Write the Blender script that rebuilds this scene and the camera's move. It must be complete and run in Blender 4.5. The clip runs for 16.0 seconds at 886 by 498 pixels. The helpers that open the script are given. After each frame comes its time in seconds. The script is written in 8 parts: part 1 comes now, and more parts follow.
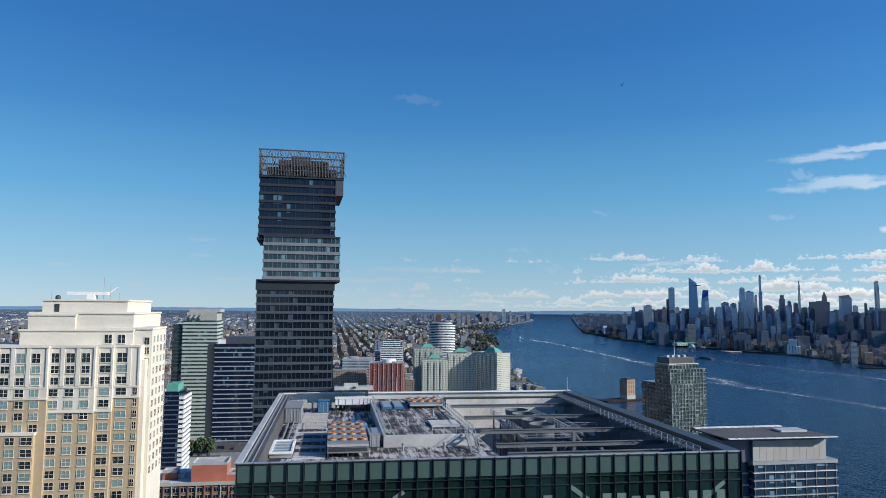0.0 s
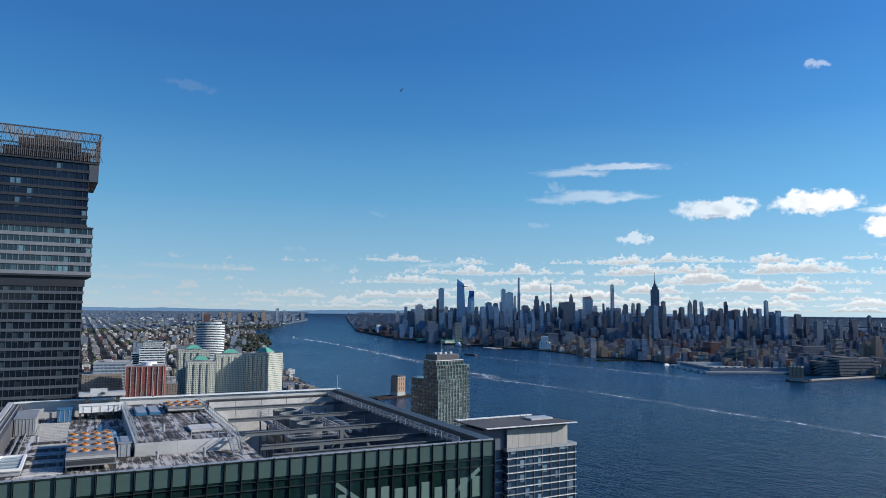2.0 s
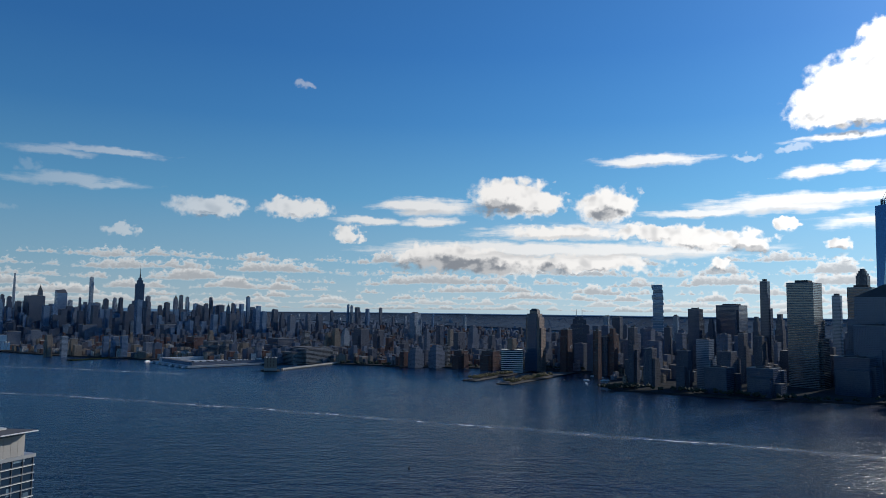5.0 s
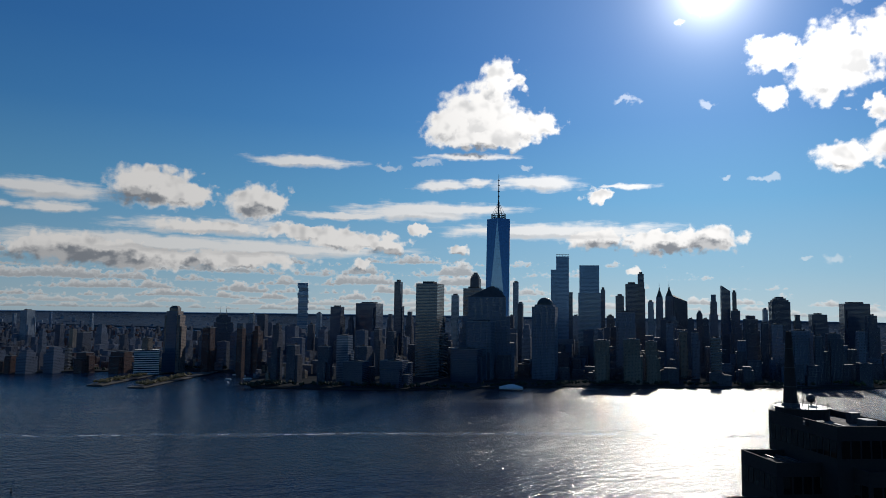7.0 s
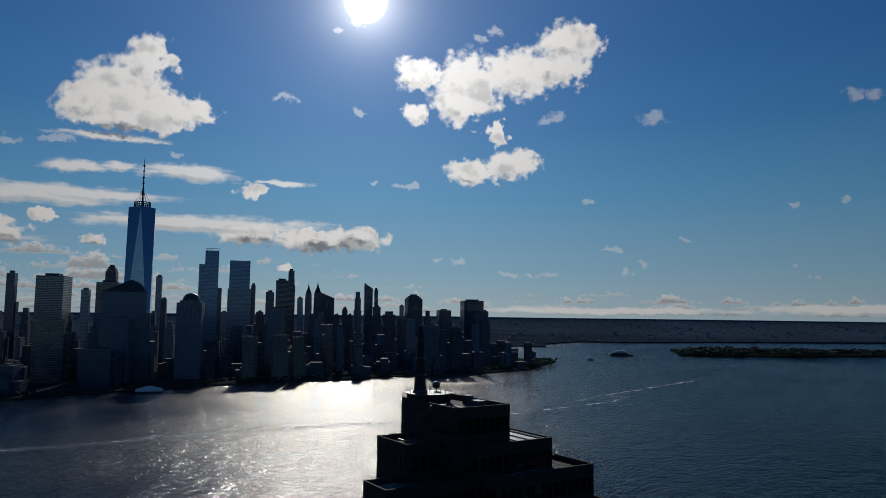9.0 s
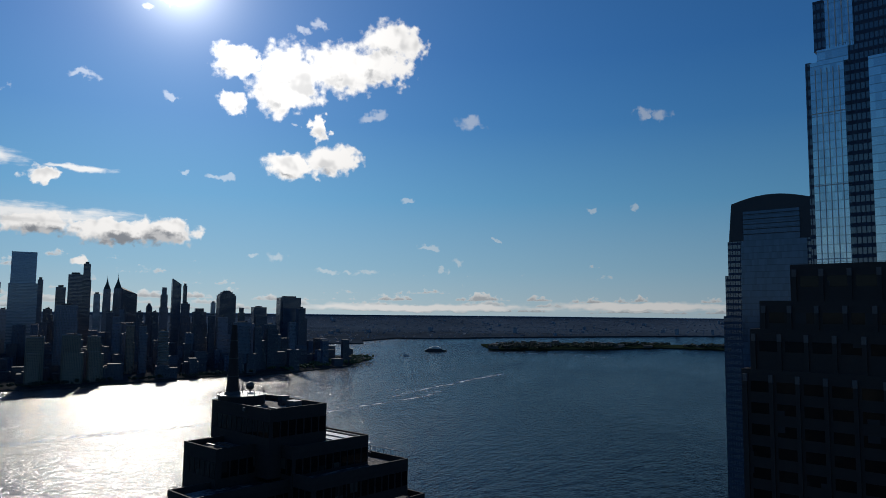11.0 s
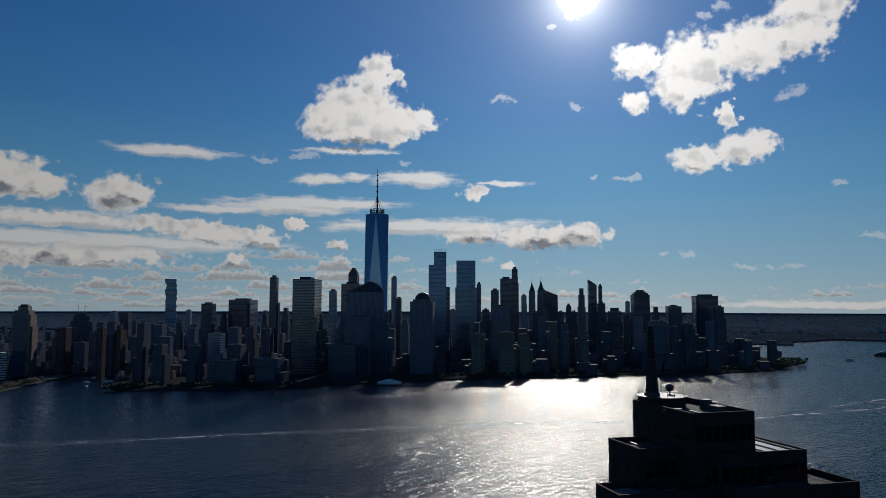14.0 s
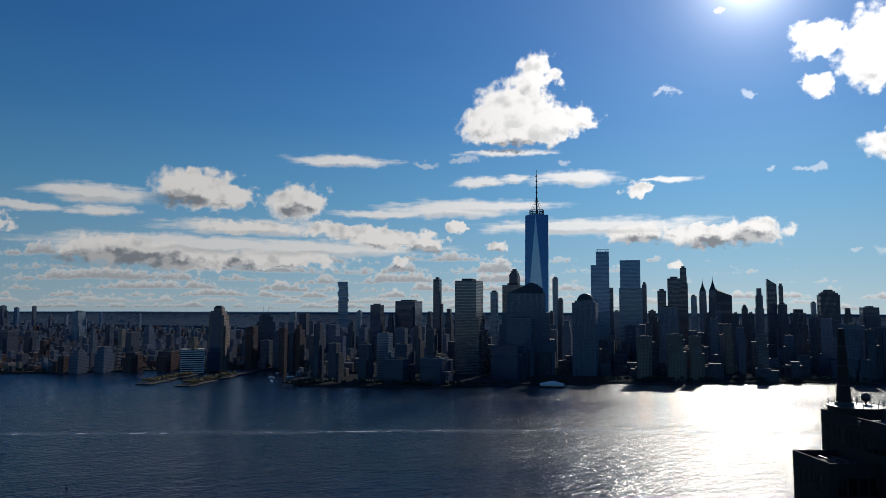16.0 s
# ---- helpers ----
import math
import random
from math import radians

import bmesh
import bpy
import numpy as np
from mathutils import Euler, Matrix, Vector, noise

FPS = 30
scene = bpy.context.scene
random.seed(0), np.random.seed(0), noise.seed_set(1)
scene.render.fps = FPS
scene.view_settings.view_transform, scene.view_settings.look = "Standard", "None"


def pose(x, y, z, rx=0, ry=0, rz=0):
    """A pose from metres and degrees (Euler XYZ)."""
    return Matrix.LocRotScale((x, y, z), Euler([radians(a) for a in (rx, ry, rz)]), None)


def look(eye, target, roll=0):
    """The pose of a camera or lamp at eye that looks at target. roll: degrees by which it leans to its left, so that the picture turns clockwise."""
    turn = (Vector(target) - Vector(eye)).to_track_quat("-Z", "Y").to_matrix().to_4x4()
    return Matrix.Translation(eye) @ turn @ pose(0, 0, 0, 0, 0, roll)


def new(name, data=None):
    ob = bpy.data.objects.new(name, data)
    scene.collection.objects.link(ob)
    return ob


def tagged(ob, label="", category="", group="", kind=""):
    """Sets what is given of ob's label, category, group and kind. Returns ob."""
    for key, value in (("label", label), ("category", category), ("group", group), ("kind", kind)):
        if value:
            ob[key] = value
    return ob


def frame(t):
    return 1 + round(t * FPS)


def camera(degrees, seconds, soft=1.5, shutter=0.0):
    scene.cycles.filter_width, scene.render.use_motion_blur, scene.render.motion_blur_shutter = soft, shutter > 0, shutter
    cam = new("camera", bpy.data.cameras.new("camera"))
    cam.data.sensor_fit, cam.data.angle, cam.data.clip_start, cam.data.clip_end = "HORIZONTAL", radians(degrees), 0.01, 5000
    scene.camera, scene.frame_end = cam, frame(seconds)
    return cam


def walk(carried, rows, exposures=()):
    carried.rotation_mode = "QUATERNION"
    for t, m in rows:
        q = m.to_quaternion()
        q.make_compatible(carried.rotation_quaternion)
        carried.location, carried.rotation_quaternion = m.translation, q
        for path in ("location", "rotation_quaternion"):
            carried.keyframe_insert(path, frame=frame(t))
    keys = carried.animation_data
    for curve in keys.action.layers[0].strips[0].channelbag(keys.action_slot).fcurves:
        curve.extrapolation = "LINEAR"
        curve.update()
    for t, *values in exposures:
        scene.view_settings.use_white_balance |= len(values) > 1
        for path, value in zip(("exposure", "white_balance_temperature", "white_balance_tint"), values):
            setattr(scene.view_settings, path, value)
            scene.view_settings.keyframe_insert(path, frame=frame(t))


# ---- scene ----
cam = camera(64.6, 16.0, soft=0.8)
# seconds, eye x, y, z, yaw, pitch, roll
ROWS = [
    (0.0, 0.00, 0.00, 165.00, -0.10, 4.80, -0.44),
    (0.5, 0.27, -0.08, 165.02, -1.12, 4.81, -0.49),
    (1.0, 0.37, 0.02, 165.05, -6.12, 4.86, -0.52),
    (1.5, 0.49, 0.13, 165.00, -10.85, 4.87, -0.51),
    (2.0, 0.57, 0.27, 164.83, -18.26, 4.90, -0.57),
    (2.5, 0.70, 0.41, 164.78, -26.63, 4.93, -0.60),
    (3.0, 0.80, 0.54, 164.65, -34.20, 4.99, -0.62),
    (3.5, 0.88, 0.64, 164.62, -40.43, 5.06, -0.62),
    (4.0, 0.87, 0.64, 164.59, -46.52, 5.06, -0.63),
    (4.2, 0.87, 0.63, 164.59, -48.53, 5.02, -0.64),
    (6.3, 0.88, 0.63, 164.59, -76.69, 5.10, -0.83),
    (6.5, 0.88, 0.63, 164.59, -79.20, 5.10, -0.82),
    (7.0, 0.88, 0.63, 164.59, -86.71, 5.16, -0.80),
    (7.5, 0.91, 0.69, 164.58, -94.14, 5.19, -0.80),
    (8.0, 0.89, 0.71, 164.59, -101.53, 5.25, -0.72),
    (8.5, 0.90, 0.77, 164.60, -108.46, 5.24, -0.68),
    (9.0, 0.92, 0.81, 164.64, -114.68, 5.21, -0.66),
    (9.5, 0.96, 0.83, 164.70, -120.86, 5.19, -0.64),
    (10.0, 0.97, 0.83, 164.76, -127.04, 5.15, -0.63),
    (10.2, 1.00, 0.85, 164.76, -129.59, 5.14, -0.62),
    (12.3, 0.91, 1.27, 165.23, -126.57, 4.88, -0.21),
    (12.5, 0.92, 1.30, 165.26, -122.86, 4.87, -0.21),
    (13.0, 0.92, 1.27, 165.28, -112.33, 4.84, -0.16),
    (13.5, 0.87, 1.15, 165.24, -103.13, 4.83, -0.15),
    (14.0, 0.86, 1.12, 165.23, -96.61, 4.83, -0.14),
    (14.5, 0.84, 1.08, 165.19, -89.41, 4.85, -0.12),
    (15.0, 0.81, 1.03, 165.15, -85.31, 4.88, -0.13),
    (15.2, 0.81, 1.04, 165.15, -85.28, 4.88, -0.14),
    (15.5, 0.81, 1.05, 165.15, -83.90, 4.89, -0.16),
    (16.0, 0.80, 1.02, 165.15, -83.53, 4.89, -0.19),
]
EXPOSURES = [(0.0, 0.16), (2.0, 0.15), (3.0, 0.03), (3.5, -0.08), (4.2, -0.22), (6.5, -0.88), (8.0, -1.32), (9.0, -1.65), (10.2, -1.46), (12.3, -0.79), (13.0, -1.17), (13.5, -1.45), (14.5, -1.54), (15.2, -1.29), (16.0, -1.06)]
walk(cam, [(t, pose(x, y, z, 90 + p, r, w)) for t, x, y, z, w, p, r in ROWS], EXPOSURES)

# ---------------------------------------------------------------- light and sky
SUN_AZ, SUN_EL = 107.85, 24.5          # clockwise from +y, above the horizon
EYE_Z = 165.0


def heading(az, el=0.0):
    a, e = radians(az), radians(el)
    return Vector((math.sin(a) * math.cos(e), math.cos(a) * math.cos(e), math.sin(e)))


sun = new("sun", bpy.data.lights.new("sun", "SUN"))
sun.data.energy, sun.data.angle, sun.data.color = 5.0, radians(0.53), (1.0, 0.945, 0.86)
sun.matrix_world = look(heading(SUN_AZ, SUN_EL) * 900, (0, 0, 0))

world = bpy.data.worlds.new("sky")
scene.world = world
world.use_nodes = True


class Nodes:
    """Short way to write node trees."""

    def __init__(self, tree):
        self.t = tree

    def put(self, kind, ins=()):
        n = self.t.nodes.new(kind)
        for i, v in enumerate(ins):
            if v is None:
                continue
            if isinstance(v, bpy.types.NodeSocket):
                self.t.links.new(v, n.inputs[i])
            else:
                n.inputs[i].default_value = v
        return n

    def m(self, op, a, b=None, c=None, clamp=False):
        n = self.put("ShaderNodeMath", (a, b, c))
        n.operation, n.use_clamp = op, clamp
        return n.outputs[0]

    def vm(self, op, a, b=None):
        n = self.put("ShaderNodeVectorMath", (a, b))
        n.operation = op
        return n.outputs[1] if op in ("LENGTH", "DOT_PRODUCT", "DISTANCE") else n.outputs[0]

    def vscale(self, a, s):
        n = self.put("ShaderNodeVectorMath", (a,))
        n.operation = "SCALE"
        if isinstance(s, bpy.types.NodeSocket):
            self.t.links.new(s, n.inputs[3])
        else:
            n.inputs[3].default_value = s
        return n.outputs[0]

    def noise(self, vec, scale, detail=4.0, rough=0.5, lac=2.0, dist=0.0, color=False):
        n = self.put("ShaderNodeTexNoise", (vec,))
        n.inputs["Scale"].default_value, n.inputs["Detail"].default_value = scale, detail
        n.inputs["Roughness"].default_value, n.inputs["Lacunarity"].default_value = rough, lac
        n.inputs["Distortion"].default_value = dist
        return n.outputs["Color" if color else "Fac"]

    def ramp(self, fac, lo, hi, to0=0.0, to1=1.0, smooth=True):
        n = self.put("ShaderNodeMapRange", (fac, lo, hi, to0, to1))
        n.interpolation_type = "SMOOTHSTEP" if smooth else "LINEAR"
        return n.outputs[0]

    def mix(self, fac, a, b, blend="MIX"):
        n = self.t.nodes.new("ShaderNodeMix")
        n.data_type, n.blend_type = "RGBA", blend
        for sock, v in ((n.inputs[0], fac), (n.inputs[6], a), (n.inputs[7], b)):
            if isinstance(v, bpy.types.NodeSocket):
                self.t.links.new(v, sock)
            else:
                sock.default_value = (*v, 1.0) if isinstance(v, tuple) and len(v) == 3 else v
        return n.outputs[2]


# clouds: azimuth, elevation, half width and half height in degrees
CUMULUS_A = (
    (89.74, 15.95, 3.36, 2.54), (91.13, 18.37, 1.84, 1.94), (87.16, 15.04, 2.39, 1.48), (93.25, 15.03, 2.85, 1.29), (89.99, 14.16, 4.04, 1.02),
    (112.24, 19.25, 2.05, 1.2), (116.76, 18.43, 3.02, 2.4), (115.83, 16.88, 2.03, 1.66), (121.23, 19.24, 3.64, 1.85), (124.95, 21.44, 2.54, 1.57),
    (123.79, 19.58, 2.9, 1.39), (112.2, 15.95, 1.25, 0.92), (116.82, 11.49, 2.12, 1.02), (120.31, 12.16, 2.16, 1.25), (118.9, 14.65, 0.67, 1.11),
)
CUMULUS_B = (
    (63.74, 9.17, 2.94, 1.66), (66.19, 8.72, 2.63, 0.92), (71.72, 8.49, 2.26, 1.39), (80.34, 5.77, 2.77, 0.65), (78.06, 5.71, 2.76, 1.02),
    (82.19, 5.27, 1.57, 0.74), (87.76, 4.9, 0.93, 0.55), (79.93, 3.7, 0.92, 0.6), (99.17, 9.4, 1.01, 0.65), (84.48, 6.56, 0.84, 0.46),
    (107.84, 5.79, 1.99, 1.02), (104.33, 5.73, 3.54, 0.92), (99.15, 6.07, 3.17, 0.92), (101.97, 3.54, 0.71, 0.37), (58.66, 4.31, 4.92, 1.2),
    (63.61, 3.84, 5.97, 1.02), (70.59, 3.98, 5.34, 0.83), (39.65, 7.77, 2.8, 0.83), (46.24, 7.99, 2.88, 0.83), (50.7, 6.04, 1.19, 0.74),
    (33.67, 5.55, 1.01, 0.46), (71.43, 8.45, 2.33, 1.57), (75.34, 6.31, 3.19, 0.65), (67.95, 6.43, 4.41, 0.55),
)
CUMULUS_C = (
    (131.59, 15.21, 1.28, 0.6), (123.32, 15.69, 1.33, 0.46), (145.29, 15.53, 0.5, 0.55), (146.74, 15.51, 1.06, 0.55), (27.23, 9.87, 0.64, 0.55),
    (81.91, 11.81, 0.94, 0.32), (84.95, 12.25, 1.23, 0.32), (93.73, 11.79, 0.56, 0.23), (99.22, 9.34, 0.99, 0.55), (115.95, 4.21, 0.74, 0.37),
    (114.15, 4.05, 0.42, 0.23), (101.91, 3.58, 0.72, 0.37), (128.07, 5.27, 0.9, 0.28), (130.61, 4.09, 0.49, 0.32), (129.36, 3.38, 0.45, 0.28),
    (120.11, 3.05, 0.83, 0.23), (121.71, 3.01, 0.73, 0.23), (123.52, 3.11, 1.1, 0.23), (126.38, 9.08, 0.5, 0.23), (141.64, 8.29, 0.54, 0.23),
    (144.6, 8.3, 0.57, 0.28), (133.76, 5.85, 0.26, 0.18), (117.49, 14.66, 0.29, 0.18), (101.52, 16.88, 0.94, 0.23),
)
CUMULUS_D = (
    (107.6, 16.15, 0.86, 0.23), (105.57, 22.28, 0.4, 0.28), (107.24, 22.88, 0.7, 0.32), (117.67, 21.87, 0.7, 0.32), (118.86, 22.49, 0.6, 0.42),
    (108.66, 10.52, 0.65, 0.23), (111.55, 10.37, 0.94, 0.28), (47.07, 17.69, 1.06, 0.28), (115.94, 4.21, 0.89, 0.42), (113.96, 4.09, 0.37, 0.23),
    (-2.02, 16.73, 2.31, 0.42), (25.72, 6.72, 1.09, 0.37), (12.77, 7.65, 0.91, 0.28), (5.97, 4.71, 0.83, 0.28), (9.06, 3.25, 1.19, 0.42),
    (-0.8, 2.51, 1.2, 0.23), (84.54, 6.46, 0.89, 0.51), (101.45, 16.87, 0.93, 0.28), (107.43, 16.09, 0.81, 0.23),
)
STREAKS_A = (
    (75.16, 11.85, 5.09, 0.51), (86.75, 10.41, 2.11, 0.46), (89.56, 10.62, 1.41, 0.42), (94.65, 10.46, 3.95, 0.65), (102.03, 10.07, 1.81, 0.28),
    (85.85, 8.33, 7.47, 0.69), (57.35, 8.4, 4.5, 0.83), (57.6, 7.21, 2.45, 0.46), (68.8, 6.38, 7.97, 0.74), (63.16, 4.97, 11.5, 0.83),
    (72.73, 4.86, 11.71, 0.74), (96.47, 6.63, 9.16, 0.74), (78.92, 7.71, 5.08, 0.37), (88.6, 12.66, 4.26, 0.32), (32.17, 11.34, 4.67, 0.32),
    (30.4, 8.92, 5.07, 0.37), (56.02, 8.41, 4.05, 0.46), (52.05, 7.16, 3.19, 0.37), (67.63, 6.38, 6.62, 0.65), (64.95, 4.9, 10.54, 0.74),
)
STREAKS_B = (
    (-1.73, 3.06, 5.09, 0.28), (-6.54, 2.22, 4.13, 0.23), (-19.1, 5.2, 1.14, 0.18), (-19.06, 3.84, 1.14, 0.18), (-16.9, 2.05, 1.94, 0.18),
    (-28.55, 2.8, 0.81, 0.18), (17.81, 3.51, 2.65, 0.23), (28.78, 10.94, 3.1, 0.37), (29.97, 9.15, 3.25, 0.55), (84.28, 8, 6.47, 0.74),
    (93.03, 6.58, 6.93, 0.65), (85.58, 10.22, 1.65, 0.42), (94.49, 10.56, 3.98, 0.6), (101.39, 10.09, 2.06, 0.23), (128.06, 0.31, 11.96, 0.37),
    (145.26, 0.55, 8.53, 0.42),
)
STREAKS = STREAKS_A + STREAKS_B
BELLIES = (
    (62.9, 8.7, 2.2, 0.7), (59.04, 4.04, 4.11, 0.74), (62.05, 3.77, 3.37, 0.55), (56.21, 3.89, 2.4, 0.65), (82.2, 5.13, 1.39, 0.42),
    (99.37, 5.7, 2.26, 0.55), (104.33, 5.33, 3.09, 0.55), (107.72, 5.49, 1.56, 0.65), (71.3, 8.15, 1.17, 0.55), (87.76, 4.76, 0.93, 0.32),
    (79.94, 3.47, 0.74, 0.32), (89.53, 13.48, 3.32, 0.42), (67.44, 3.78, 1.14, 0.46), (40.12, 7.18, 1.86, 0.32),
)


def make_sky():
    tree = world.node_tree
    tree.nodes.clear()
    k = Nodes(tree)
    d = k.put("ShaderNodeTexCoord").outputs["Generated"]
    xyz = k.put("ShaderNodeSeparateXYZ", (d,)).outputs
    az = k.m("MULTIPLY", k.m("ARCTAN2", xyz[0], xyz[1]), 57.2958)
    el = k.m("MULTIPLY", k.m("ARCSINE", xyz[2]), 57.2958)
    sky_node = k.put("ShaderNodeTexSky")
    sky_node.sky_type, sky_node.sun_disc = "NISHITA", False
    sky_node.sun_elevation, sky_node.sun_rotation = radians(SUN_EL), radians(SUN_AZ)
    sky_node.altitude, sky_node.air_density, sky_node.dust_density, sky_node.ozone_density = 100.0, 1.0, 0.35, 2.2
    sky = sky_node.outputs[0]
    # a clear cold day: deep blue above, pale at the horizon, laid over the sky model
    grade = k.put("ShaderNodeValToRGB", (k.ramp(el, -5.0, 60.0, 0.0, 1.0, False),))
    stops = ((-5, (0.34, 0.50, 0.64)), (0, (0.49, 0.65, 0.75)), (3.5, (0.305, 0.55, 0.74)), (9, (0.138, 0.41, 0.70)), (15, (0.062, 0.26, 0.60)), (20.5, (0.038, 0.19, 0.52)),
             (30, (0.030, 0.140, 0.41)), (60, (0.018, 0.085, 0.29)))
    band = grade.color_ramp.elements
    band[0].position, band[0].color = 0.0, (*stops[0][1], 1)
    band[1].position, band[1].color = 1.0, (*stops[-1][1], 1)
    for e, c in stops[1:-1]:
        step = band.new((e + 5) / 65)
        step.color = (*c, 1)
    graded = k.vscale(grade.outputs[0], 1.0 / SKY_STRENGTH)
    sky = k.mix(0.93, k.mix(1.0, sky, SKY_TINT, "MULTIPLY"), graded)
    toward = k.vm("DOT_PRODUCT", d, tuple(heading(SUN_AZ, SUN_EL)))
    angle = k.m("MULTIPLY", k.m("ARCCOSINE", toward), 57.2958)
    sky = k.vscale(sky, k.m("ADD", k.m("ADD", 0.76, k.m("MULTIPLY", k.m("MULTIPLY", toward, toward), 0.3)), k.m("MULTIPLY", k.m("EXPONENT", k.m("MULTIPLY", angle, -1.0 / 32.0)), 1.3)))
    flat = k.put("ShaderNodeCombineXYZ", (az, el, 0.0)).outputs[0]
    # ragged edges: the lookup is shifted by two scales of noise
    w1 = k.vscale(k.vm("SUBTRACT", k.noise(flat, 0.55, 3.0, 0.55, color=True), (0.5, 0.5, 0.5)), 3.2)
    w2 = k.vscale(k.vm("SUBTRACT", k.noise(flat, 1.9, 2.5, 0.5, color=True), (0.5, 0.5, 0.5)), 1.0)
    warped = k.vm("ADD", k.vm("ADD", flat, k.vm("MULTIPLY", w1, (1.0, 0.42, 0.0))), k.vm("MULTIPLY", w2, (1.0, 0.75, 0.0)))

    def nearest(table, lookup=None):
        best = None
        lookup = lookup or warped
        for a, e, w, h in table:
            q = k.vm("LENGTH", k.vm("MULTIPLY", k.vm("SUBTRACT", lookup, (a, e, 0.0)), (1.0 / w, 1.0 / h, 0.0)))
            best = q if best is None else k.m("MINIMUM", best, q)
        return best

    fine = k.noise(flat, 1.1, 4.0, 0.5)
    crisp = k.m("MULTIPLY", k.m("SUBTRACT", k.noise(flat, 1.5, 4.0, 0.45), 0.5), 0.7)
    puff = nearest(CUMULUS_A + CUMULUS_B)
    wisp = nearest(CUMULUS_C + CUMULUS_D)
    thin_puff = k.m("MULTIPLY", k.ramp(k.m("ADD", wisp, k.m("ADD", crisp, k.m("MULTIPLY", k.m("SUBTRACT", fine, 0.5), 1.0))), 1.10, 0.40), 0.36)
    thick = k.ramp(k.m("ADD", k.m("ADD", puff, crisp), k.m("MULTIPLY", k.m("SUBTRACT", fine, 0.5), 0.9)), 1.16, 0.70)
    drift = k.vm("ADD", flat, k.vm("ADD", k.vm("MULTIPLY", w1, (0.9, 0.26, 0.0)), k.vm("MULTIPLY", w2, (0.5, 0.18, 0.0))))
    veil = nearest(STREAKS, drift)
    streak_noise = k.noise(k.vm("MULTIPLY", flat, (0.35, 2.2, 1.0)), 1.0, 5.0, 0.6)
    thin = k.m("MULTIPLY", k.ramp(k.m("ADD", veil, k.m("MULTIPLY", k.m("SUBTRACT", streak_noise, 0.5), 1.3)), 1.15, 0.42), 0.88)
    # rows of small cumulus low over the horizon: flat bases, heaped tops, each row nearer and larger than the one under it
    amount = k.m("ADD", k.ramp(az, -22.0, 40.0, -0.09, 0.095), k.ramp(az, 86.0, 106.0, 0.0, -0.17))
    far_rows = k.m("ADD", k.ramp(az, -30.0, 20.0, -0.04, 0.085), k.ramp(az, 98.0, 116.0, 0.0, -0.06))
    jitter = k.m("MULTIPLY", k.m("SUBTRACT", k.noise(flat, 0.16, 2.0, 0.5), 0.5), 1.1)
    heap = k.noise(k.vm("MULTIPLY", flat, (1.0, 1.25, 1.0)), 2.6, 4.0, 0.55)
    low = low_base = None
    for i, (base, tall, freq) in enumerate(((0.05, 0.34, 0.42), (0.45, 0.42, 0.36), (0.90, 0.52, 0.32), (1.45, 0.66, 0.28), (2.10, 0.80, 0.24), (2.9, 0.9, 0.2), (3.8, 0.85, 0.2))):
        q = k.m("DIVIDE", k.m("SUBTRACT", k.m("ADD", el, k.m("MULTIPLY", jitter, 0.25 + 0.12 * i)), base), tall)
        row = k.put("ShaderNodeCombineXYZ", (az, 7.3 * i + 2.0, 0.0)).outputs[0]
        swell = k.m("ADD", k.noise(row, freq, 3.0, 0.6), far_rows if i < 3 else amount)
        crest = k.m("ADD", k.m("MULTIPLY", k.m("SUBTRACT", swell, 0.455 + 0.012 * i), 6.5), k.m("MULTIPLY", k.m("SUBTRACT", heap, 0.5), 2.0))
        body = k.m("MULTIPLY", k.ramp(k.m("SUBTRACT", k.m("MINIMUM", crest, 1.7), q), 0.0, 0.6), k.ramp(k.m("ADD", q, k.m("MULTIPLY", k.m("SUBTRACT", heap, 0.5), 0.5)), -0.12, 0.10))
        body = k.m("MULTIPLY", body, 0.72 if i < 2 else 0.88)
        shaded = k.ramp(k.m("SUBTRACT", q, k.m("MULTIPLY", crest, 0.55)), 0.40, -0.50, 0.0, 0.85)
        if low is None:
            low, low_base = body, shaded
        else:
            low_base = k.m("ADD", k.m("MULTIPLY", low_base, k.m("SUBTRACT", 1.0, body)), k.m("MULTIPLY", shaded, body))
            low = k.m("MAXIMUM", low, body)
    fine_edge = k.m("MULTIPLY", k.m("SUBTRACT", k.noise(flat, 3.4, 5.0, 0.6), 0.5), 0.42)
    # bases lie in the shade of the cloud above them; heaps shade one another away from the sun
    raised = k.vm("ADD", warped, (0.3, 0.6, 0.0))
    above = k.ramp(k.m("SUBTRACT", puff, nearest(CUMULUS_A + CUMULUS_B, raised)), 0.0, 0.6)
    under = nearest(BELLIES, k.vm("ADD", warped, (0.1, 0.35, 0.0)))
    belly = k.ramp(k.m("ADD", under, k.m("MULTIPLY", k.m("SUBTRACT", fine, 0.5), 1.2)), 1.4, 0.6)
    lobes = lambda p: k.m("ADD", k.noise(p, 0.5, 2.0, 0.45), k.m("MULTIPLY", k.noise(p, 1.2, 1.0, 0.5), 0.25))
    relief = k.ramp(k.m("SUBTRACT", lobes(k.vm("ADD", flat, (0.42, 0.60, 0.0))), lobes(flat)), -0.02, 0.24)
    billow = k.ramp(k.noise(k.vm("MULTIPLY", flat, (0.8, 1.2, 1.0)), 0.75, 5.0, 0.5), 0.38, 0.62)
    inner = k.ramp(k.m("ADD", puff, fine_edge), 0.98, 0.55)
